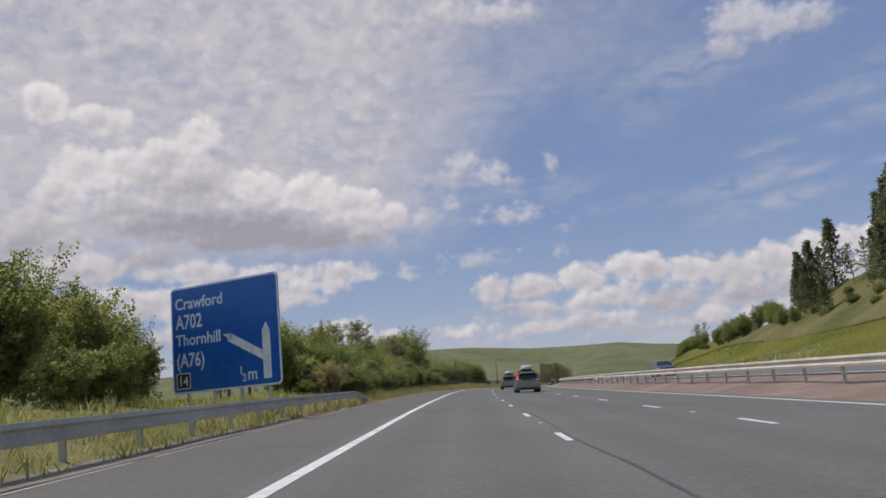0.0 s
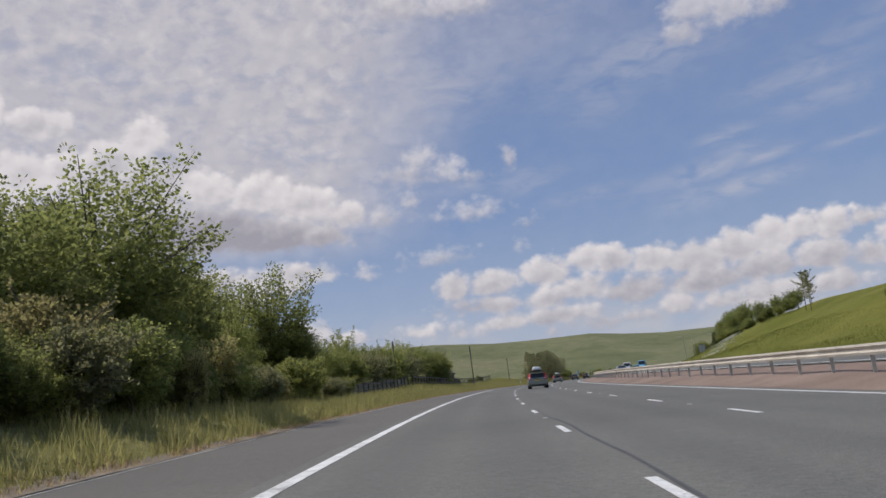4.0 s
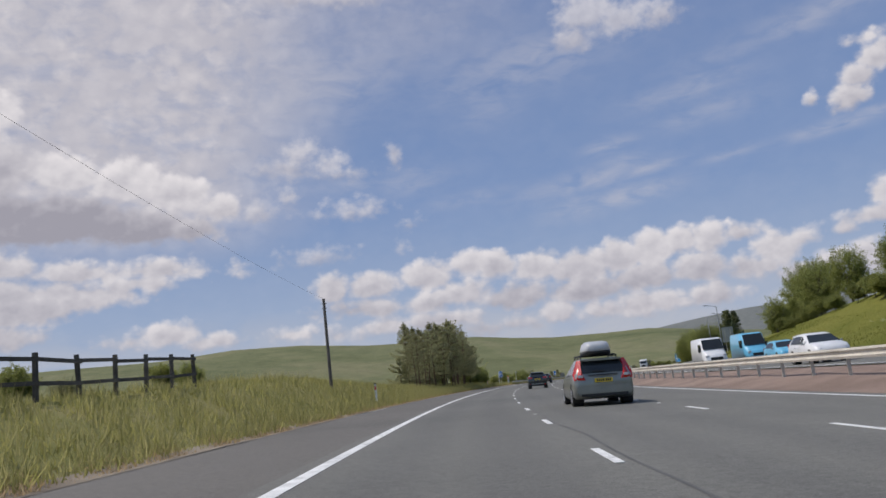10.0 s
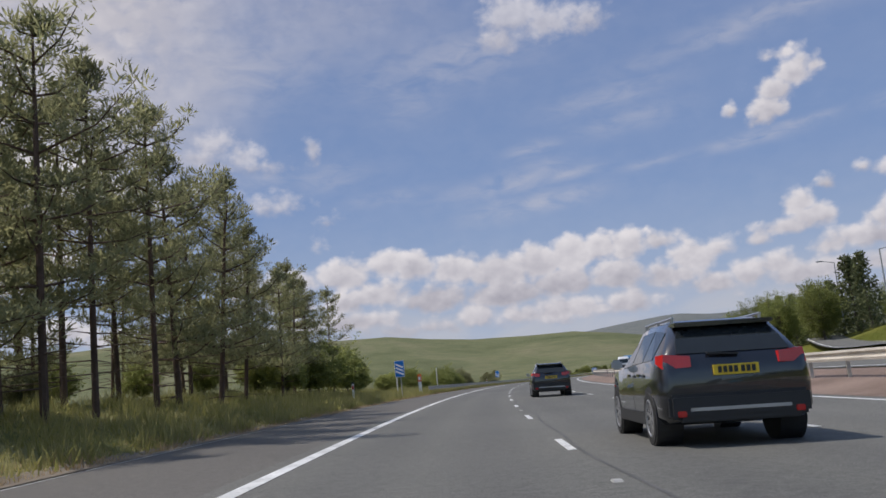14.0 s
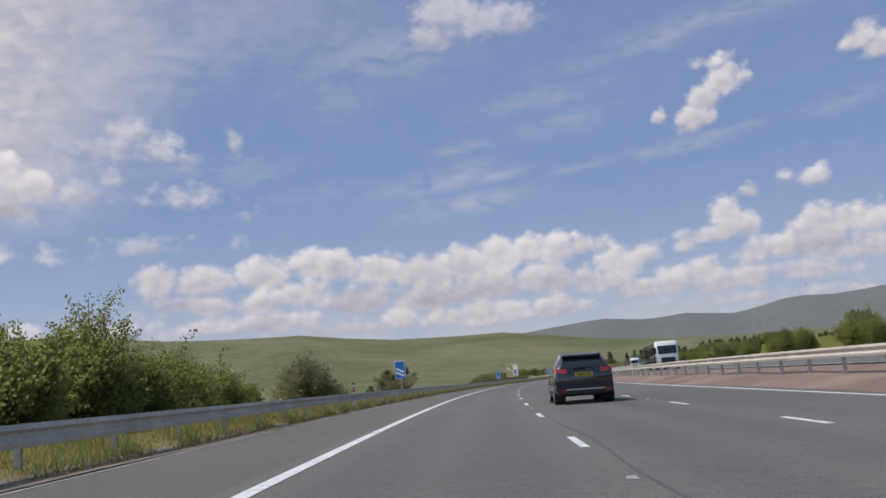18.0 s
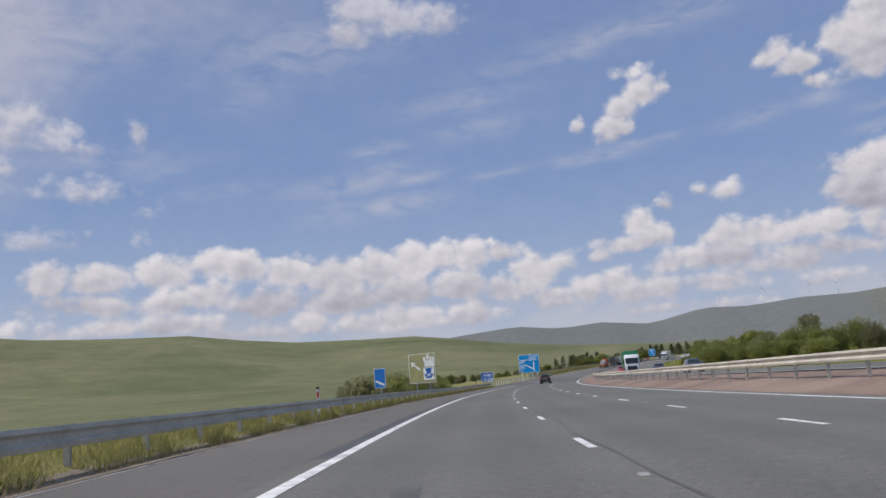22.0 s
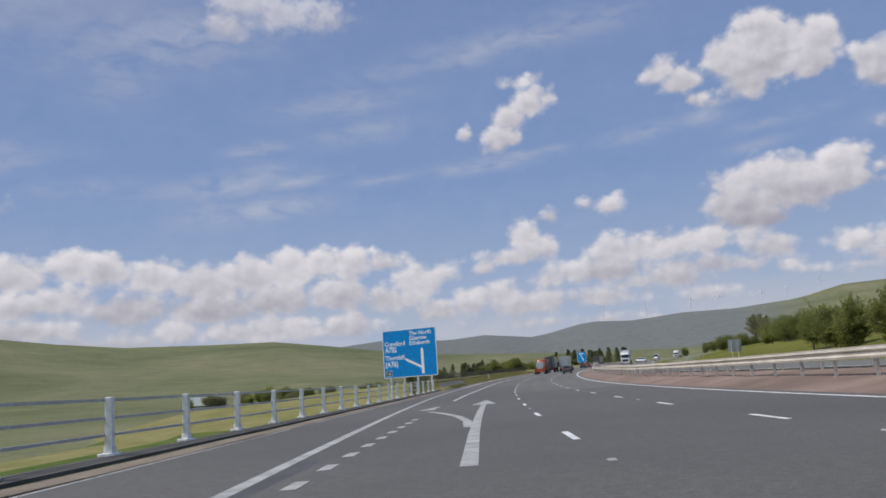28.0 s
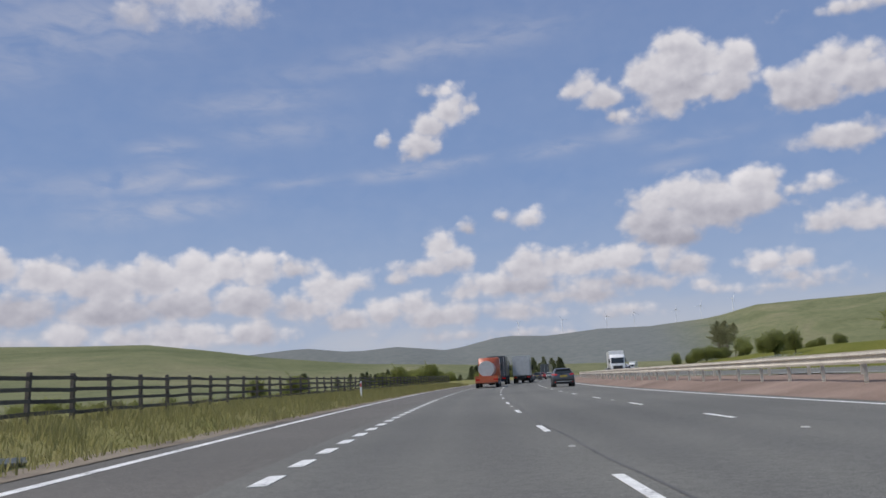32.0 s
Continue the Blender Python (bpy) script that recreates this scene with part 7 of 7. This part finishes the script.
    V = [V[0], V[1], V[3], V[2]]
    V += [(x, y, z - 0.05) for x, y, z in V]
    part("windscreen", raw_mesh("windscreen", V, [(0, 1, 2, 3), (7, 6, 5, 4)] + [(k, k + 4, (k + 1) % 4 + 4, (k + 1) % 4) for k in range(4)], M["glass"]), None, ob)
    bm = bmesh.new()
    box(bm, -0.84, -0.05, 0.34, 0.84, 0.12, 0.62 * zs)
    part("rear_bumper", bevelled(bm, 0.04), M[paint] if shape == "estate" else M["trim"], ob)
    bm = bmesh.new()
    box(bm, -0.72, -0.035, 0.3, 0.72, 0.1, 0.4)
    part("valance", bevelled(bm, 0.02), M["trim"], ob, "dark lower valance")
    bm = bmesh.new()
    box(bm, -0.6 if shape == "hatch" else -0.85, -0.065, 0.42 * zs, 0.6 if shape == "hatch" else 0.85, -0.02, 0.46 * zs)
    part("bumper_strip", bevelled(bm, 0.008), M["alloy"] if shape == "hatch" else M[paint], ob, "bright strip along the bumper")
    for side in (-1, 1):
        bm = bmesh.new()
        if shape == "estate":
            V = [(side * 0.56, -0.03, 0.8), (side * 0.9, 0.05, 0.8), (side * 0.925, 0.19, 1.0), (side * 0.745, 0.36, 1.42), (side * 0.635, 0.29, 1.42), (side * 0.66, 0.0, 1.0)]
        else:
            V = [(side * 0.53, -0.005, 0.93 * zs), (side * 0.87, 0.045, 0.92 * zs), (side * 0.915, 0.2, 0.99 * zs), (side * 0.9, 0.24, 1.08 * zs), (side * 0.84, 0.06, 1.09 * zs), (side * 0.53, 0.01, 1.06 * zs)]
        V += [(x * 0.93, y + 0.08, z) for x, y, z in V]
        part("tail_light", raw_mesh("tail_light", V, [(0, 1, 2, 3, 4, 5), (11, 10, 9, 8, 7, 6)] + [(k, k + 6, (k + 1) % 6 + 6, (k + 1) % 6) for k in range(6)], M["tail"]), None, ob, "red tail light")
        bm.free()
        if shape == "estate":
            bm = bmesh.new()
            box(bm, side * 0.7 - 0.08, -0.03, 0.88, side * 0.7 + 0.08, 0.0, 0.96)
            part("reversing_light", bevelled(bm, 0.012), M["head"], ob, "clear reversing light")
        bm = bmesh.new()
        box(bm, side * 0.5 - 0.16, 0.955 * L, 0.6 * zs, side * 0.5 + 0.16, 0.985 * L, 0.74 * zs)
        part("headlight", bevelled(bm, 0.03), M["head"], ob, "clear headlight")
        bm = bmesh.new()
        box(bm, min(side * 0.9, side * 1.06), 0.62 * L, 0.96 * zs, max(side * 0.9, side * 1.06), 0.645 * L, 1.1 * zs)
        part("mirror", bevelled(bm, 0.03), M[paint] if shape == "estate" else M["alloy"], ob)
        for y in (0.18 * L, 0.79 * L):
            # solid black drum in place of the shaded hollow round the wheel
            bm = bmesh.new()
            wd = at(y / L)[3]
            tube(bm, (side * 0.6, y, 0.35 * zs), (side * (wd + 0.008), y, 0.35 * zs), 0.37 * zs, n=28)
            part("arch_shade", bm, M["trim"], ob)
            wheel(ob, side * (wd - 0.08), y, 0.33 * zs, side)
        if rails:
            bm = bmesh.new()
            for a, b in ((0.14, 0.34), (0.34, 0.54)):
                tube(bm, (side * 0.56, a * L, 1.54 * zs), (side * 0.56, b * L, 1.535 * zs), 0.02, n=6)
            for a in (0.15, 0.34, 0.53):
                tube(bm, (side * 0.56, a * L, 1.44 * zs), (side * 0.56, a * L, 1.54 * zs), 0.022, n=6)
            part("roof_rail", bm, M["trim"] if roof_box else M["alloy"], ob)
        for q in (0.28, 0.45):
            bm = bmesh.new()
            box(bm, min(side * 0.915, side * 0.95), q * L, 0.84 * zs, max(side * 0.915, side * 0.95), q * L + 0.18, 0.88 * zs)
            part("door_handle", bevelled(bm, 0.01), M[paint], ob)
    bm = bmesh.new()
    pz = 0.72 if shape == "estate" else 0.82
    box(bm, -0.27, -0.075 if shape == "estate" else -0.03, pz * zs, 0.27, 0.02, (pz + 0.12) * zs)
    pl = part("number_plate", bm, M["plate"], ob, "yellow plate")
    if number:
        y = -0.08 if shape == "estate" else -0.035
        for k in range(7):
            x = -0.22 + 0.064 * k + (0.02 if k > 3 else 0)
            bm = bmesh.new()
            box(bm, x, y, (pz + 0.025) * zs, x + 0.045, y + 0.004, (pz + 0.1) * zs)
            part("plate_bar", bm, M["sign_black"], pl)
    bm = bmesh.new()
    box(bm, -0.4, -0.02, 1.03 * zs, -0.02, 0.02, 1.05 * zs, pose(0.0, 0.03, 0.02, 0, 4, 0))
    part("wiper", bm, M["trim"], ob)
    y1, z1, w1 = st[3][0] * L, st[3][3] * zs, st[3][5]
    bm = bmesh.new()
    box(bm, -w1 * 0.98, y1 - 0.2, z1 - 0.035, w1 * 0.98, y1 + 0.12, z1 + 0.02)
    part("spoiler", bevelled(bm, 0.015), M[paint], ob, "lip over the rear window")
    if shape == "hatch":
        for side in (-1, 1):
            bm = bmesh.new()
            box(bm, min(side * 0.885, side * 0.93), 0.25 * L, 0.24, max(side * 0.885, side * 0.93), 0.72 * L, 0.42)
            part("sill_cladding", bevelled(bm, 0.015), M["trim"], ob, "black plastic sill cladding")
            bm = bmesh.new()
            box(bm, side * 0.7 - 0.055, -0.062, 0.36 * zs, side * 0.7 + 0.055, -0.03, 0.43 * zs)
            part("reflector", bevelled(bm, 0.01), M["tail"], ob, "red bumper reflector")
    else:
        bm = bmesh.new()
        box(bm, -0.45, -0.045, 0.93, 0.45, 0.02, 0.96)
        part("tailgate_trim", bevelled(bm, 0.008), M["trim"], ob, "dark strip over the plate")
    if roof_box:
        for y in (1.2, 2.3):
            bm = bmesh.new()
            tube(bm, (-0.6, y, 1.57), (0.6, y, 1.57), 0.025)
            part("roof_bar", bm, M["trim"], ob)
        rings = []
        for q, w, z0, z1 in ((0.0, 0.3, 1.68, 1.86), (0.08, 0.4, 1.62, 1.97), (0.3, 0.43, 1.6, 2.02), (0.7, 0.42, 1.6, 1.97), (0.93, 0.34, 1.62, 1.8), (1.0, 0.22, 1.64, 1.7)):
            y = 0.55 + q * 2.15
            rings.append([(-w, y, z0 + 0.03), (-w, y, z0 + 0.14), (-w * 0.85, y, z1 - 0.03), (-w * 0.5, y, z1), (w * 0.5, y, z1), (w * 0.85, y, z1 - 0.03), (w, y, z0 + 0.14), (w, y, z0 + 0.03), (w * 0.7, y, z0), (-w * 0.7, y, z0)])
        rb = part("roof_box", ring_loft(rings, "roof_box", M["box_grey"]), None, ob, "grey plastic roof box")
        tray = [[(x * 1.01, y, min(z, 1.74) - 0.035) for x, y, z in ring] for ring in rings]
        part("roof_box_tray", ring_loft(tray, "roof_box_tray", M["trim"]), None, rb, "black lower tray")
    return ob


def drive(s, lat, dz=0.0, turn=0.0):
    return flat_on_road(s, lat, dz) @ pose(0, 0, 0, 0, 0, turn)


OPP = 0.52


def opp(s, lat):
    return drive(s, lat, OPP, 180)


estate = car("silver estate car with a grey roof box", "silver", "estate", 4.8, 1.0, drive(64.2, 6.2), True)
suv = car("black compact sport utility car with roof rails", "black_paint", "hatch", 4.2, 1.03, drive(349.6, 5.75))
for s, lat in ((381.8, 5.6), (412.1, 5.6), (506.3, 5.4), (738.5, 5.6)):
    copy_thing(suv, drive(s, lat))
for s, lat in ((96.6, 5.5), (187.5, 5.7), (292.0, 6.0)):
    copy_thing(estate, drive(s, lat))
dark = car("dark grey hatchback in the fast lane", "dark_paint", "hatch", 4.1, 1.0, drive(925, 8.8), rails=False)
copy_thing(dark, drive(990, 5.4))
copy_thing(dark, drive(1032, 5.3))
for s, lat in ((88, 20.5), (282, 19.5), (735, 24.5), (690, 23.6)):
    copy_thing(dark, opp(s, lat))
white = car("white hatchback on the opposite carriageway", "white_paint", "hatch", 4.0, 1.0, opp(312, 19.2), rails=False)
for s, lat in ((1045, 24), (1085, 20)):
    copy_thing(white, opp(s, lat))
copy_thing(white, drive(1070, 5.4))
blue = car("pale blue hatchback on the opposite carriageway", "pale_blue", "hatch", 4.0, 1.0, opp(330, 23), rails=False)
red = car("red hatchback on the opposite carriageway", "red_paint", "hatch", 4.0, 1.0, opp(762, 19.5), rails=False)
copy_thing(red, drive(1045, 5.5))


def big_wheels(ob, ys, x, r=0.5):
    for y in ys:
        for side in (-1, 1):
            w = thing_part(ob, "wheel", (side * x, y, r))
            bm = bmesh.new()
            tube(bm, (-0.15, 0, 0), (0.15, 0, 0), r, n=20)
            part("tyre", bevelled(bm, 0.03, 1), M["tyre"], w)
            bm = bmesh.new()
            tube(bm, (side * 0.13, 0, 0), (side * 0.165, 0, 0), r * 0.5, r * 0.35, 12)
            part("rim", bm, M["sign_back"], w)


def cab(ob, y0, paint, h=3.3):
    """A lorry cab whose back stands at y0, facing +y."""
    rings = []
    for y, z0, z1, w in ((0, 0.9, h, 1.2), (0.2, 0.6, h + 0.05, 1.22), (1.6, 0.45, h, 1.24), (2.0, 0.42, h - 0.35, 1.22), (2.22, 0.45, 1.75, 1.18), (2.3, 0.55, 1.3, 1.1)):
        rings.append([(-w, y0 + y, z0), (-w, y0 + y, z1 - 0.12), (-w + 0.14, y0 + y, z1), (w - 0.14, y0 + y, z1), (w, y0 + y, z1 - 0.12), (w, y0 + y, z0)])
    part("cab", ring_loft(rings, "cab", M[paint]), None, ob, "painted driver's cab")
    V = [(-1.05, y0 + 2.235, 1.8), (1.05, y0 + 2.235, 1.8), (1.08, y0 + 2.06, 2.75), (-1.08, y0 + 2.06, 2.75)]
    V += [(x, y - 0.06, z) for x, y, z in V]
    part("windscreen", raw_mesh("windscreen", V, [(0, 1, 2, 3), (7, 6, 5, 4)] + [(k, (k + 1) % 4, (k + 1) % 4 + 4, k + 4) for k in range(4)], M["glass"]), None, ob)
    bm = bmesh.new()
    box(bm, -0.8, y0 + 2.24, 0.75, 0.8, y0 + 2.34, 1.4)
    part("grille", bevelled(bm, 0.03), M["trim"], ob, "black grille")
    bm = bmesh.new()
    box(bm, -1.2, y0 + 2.1, 0.35, 1.2, y0 + 2.38, 0.72)
    part("bumper", bevelled(bm, 0.05), M[paint], ob)
    for side in (-1, 1):
        bm = bmesh.new()
        box(bm, side * 0.95 - 0.18, y0 + 2.3, 0.74, side * 0.95 + 0.18, y0 + 2.37, 0.94)
        part("headlight", bevelled(bm, 0.02), M["head"], ob)
        bm = bmesh.new()
        box(bm, min(side * 1.235, side * 1.255), y0 + 1.1, 1.85, max(side * 1.235, side * 1.255), y0 + 1.95, 2.6)
        part("window", bm, M["glass"], ob)
        bm = bmesh.new()
        box(bm, min(side * 1.3, side * 1.48), y0 + 1.95, 1.9, max(side * 1.3, side * 1.48), y0 + 2.08, 2.6)
        part("mirror", bevelled(bm, 0.03), M["trim"], ob)


def lorry(label, paint, load, m, load_h=4.0, length=12.5, skirt=None, flat=False):
    """An articulated lorry, tail at y = 0, facing +y."""
    ob = thing("lorry", label, "lorry", "lorries on the motorway", m=m)
    bm = bmesh.new()
    if flat:
        box(bm, -1.25, 0, 1.0, 1.25, length, 1.25)
        part("flatbed", bevelled(bm, 0.03), M[load], ob)
        bm = bmesh.new()
        if flat == "rack":
            for y in np.arange(0.4, length, 1.9):
                for x in (-1.2, 1.2):
                    bm = bmesh.new()
                    box(bm, x - 0.05, y - 0.05, 1.25, x + 0.05, y + 0.05, 3.1)
                    part("stanchion", bm, M["trim"], ob, "dark upright stake")
            bm = bmesh.new()
            box(bm, -1.2, length - 0.15, 1.25, 1.2, length, 3.2)
            part("headboard", bevelled(bm, 0.03), M["trim"], ob)
        else:
            tube(bm, (0, 0.4, 2.0), (0, length - 1, 2.0), 0.85, n=18)
            part("load", bevelled(bm, 0.02, 1), M["box_grey"], ob, "pale rounded load")
        bm = bmesh.new()
        box(bm, -1.2, -0.03, 0.55, 1.2, 0.05, 1.0)
        part("tail_board", bm, M["orange_paint"], ob)
    else:
        box(bm, -1.25, 0, 1.1, 1.25, length, load_h)
        part("trailer", bevelled(bm, 0.04), M[load], ob, "box trailer")
        bm = bmesh.new()
        for x in (-1.0, -0.02, 0.98):
            box(bm, x, -0.03, 1.15, x + 0.04, 0.0, load_h - 0.1)
        part("door_bar", bm, M["alloy"], ob)
    if skirt:
        bm = bmesh.new()
        box(bm, -1.22, 1.0, 0.5, 1.22, length - 2.5, 1.08)
        part("side_skirt", bm, M[skirt], ob, "coloured side skirt")
    bm = bmesh.new()
    box(bm, -0.45, 0.1, 0.7, 0.45, length + 1.8, 1.08)
    part("chassis", bm, M["trim"], ob)
    for side in (-1, 1):
        bm = bmesh.new()
        box(bm, side * 0.95 - 0.22, -0.05, 0.8, side * 0.95 + 0.22, 0.0, 0.95)
        part("tail_light", bm, M["tail"], ob)
    cab(ob, length + 0.7, paint)
    big_wheels(ob, (1.3, 2.6, 3.9, length + 0.6, length + 2.3), 1.08)
    return ob


lorry("green-sided articulated lorry with a white cab", "white_paint", "green_paint", opp(752, 20.6), 4.0, 12.5, "red_paint")
lorry("white-cabbed timber lorry with an empty staked trailer", "white_paint", "trim", opp(597, 20.4), 4.0, 12.0, flat="rack")
wl = lorry("white articulated lorry on the opposite carriageway", "white_paint", "white_paint", opp(1018, 20.4), 4.0, 12.0)
copy_thing(wl, opp(1240, 20.4))
x, y, z = on_road(1012, -112)
copy_thing(wl, pose(x, y, float(ground_height(np.array(float(x)), np.array(float(y)))), 0, 0, 40))
lorry("orange-red flatbed lorry with a pale load", "orange_paint", "orange_paint", drive(945, 1.8), flat=True, length=8.0)
lorry("grey box lorry ahead in the nearside lane", "dark_paint", "box_grey", drive(978, 5.0), 3.9, 9.0)
lorry("dark blue box lorry ahead in the nearside lane", "blue_paint", "dark_paint", drive(972, 1.8), 3.9, 9.0)
lorry("dark lorry far up the carriageway", "dark_paint", "dark_paint", drive(1100, 1.8), 3.9, 9.0)


def van(label, paint, m, h=2.5, L=5.6, tipper=False):
    ob = thing("van", label, "van", "vans on the motorway", m=m)
    rings = []
    for y, z0, z1, w in ((0, 0.4, h, 0.98), (0.05, 0.35, h + 0.02, 1.0), (3.4, 0.32, h + 0.02, 1.0), (4.0, 0.3, h - 0.08, 0.99), (4.7, 0.3, 1.45, 0.97), (5.3, 0.35, 1.15, 0.92), (L, 0.45, 0.8, 0.8)):
        rings.append([(-w, y, z0), (-w, y, z1 * 0.6), (-w + 0.1, y, z1 - 0.06), (-w + 0.22, y, z1), (w - 0.22, y, z1), (w - 0.1, y, z1 - 0.06), (w, y, z1 * 0.6), (w, y, z0)])
    part("body", ring_loft(rings, "body", M[paint]), None, ob)
    V = [(-0.85, 4.66, 1.52), (0.85, 4.66, 1.52), (0.8, 4.08, h - 0.16), (-0.8, 4.08, h - 0.16)]
    V += [(x, y - 0.08, z - 0.03) for x, y, z in V]
    part("windscreen", raw_mesh("windscreen", [(x, y + 0.03, z + 0.03) for x, y, z in V], [(0, 1, 2, 3), (7, 6, 5, 4)] + [(k, (k + 1) % 4, (k + 1) % 4 + 4, k + 4) for k in range(4)], M["glass"]), None, ob)
    for side in (-1, 1):
        bm = bmesh.new()
        box(bm, min(side * 0.94, side * 1.0), 3.3, 1.4, max(side * 0.94, side * 1.0), 4.2, 2.0)
        part("window", bm, M["glass"], ob)
        bm = bmesh.new()
        box(bm, side * 0.7 - 0.14, L - 0.25, 0.85, side * 0.7 + 0.14, L - 0.1, 1.05)
        part("headlight", bevelled(bm, 0.02), M["head"], ob)
        bm = bmesh.new()
        box(bm, min(side * 1.0, side * 1.18), 4.2, 1.35, max(side * 1.0, side * 1.18), 4.3, 1.75)
        part("mirror", bevelled(bm, 0.03), M["trim"], ob)
        for y in (0.95, 4.5):
            wheel(ob, side * 0.9, y, 0.35, side)
    bm = bmesh.new()
    box(bm, -0.5, L - 0.12, 0.6, 0.5, L + 0.01, 0.85)
    part("grille", bm, M["trim"], ob)
    return ob


van("white panel van on the opposite carriageway", "white_paint", opp(344.0, 20.6))
van("pale blue truck on the opposite carriageway", "pale_blue", opp(345.5, 24.4), 2.6)
van("white panel van far up the opposite carriageway", "white_paint", opp(1120, 23.8))

# slip road climbing away from the opposite carriageway
def slip(s, w):
    c = np.interp(s, [372, 420, 450, 480, 520, 560], [30.5, 31.5, 35, 41, 52, 66])
    return c + w


S = np.linspace(372, 560, 48)
V = np.concatenate([on_road(S, slip(S, w), np.maximum(slope_right_height(S, slip(S, w)), 0.55) + 0.12) for w in (-2.6, 2.6)])
zz = (V[:48, 2] + V[48:, 2]) / 2 + 0.15
V[:48, 2], V[48:, 2] = zz, zz + 0.1
setting("slip_road", raw_mesh("slip_road", V, [(k, k + 48, k + 49, k + 1) for k in range(47)], M["asphalt"], True), "grey asphalt slip road curving up the slope", "road")
for w in (0.06, 0.94):
    a, b = V[:48] * (1 - w + 0.015) + V[48:] * (w - 0.015), V[:48] * (1 - w - 0.015) + V[48:] * (w + 0.015)
    P = np.concatenate([a, b]) + np.array([0, 0, 0.02])
    part("slip_line", raw_mesh("slip_line", P, [(k, k + 48, k + 49, k + 1) for k in range(47)], M["paint"]), None, marking)
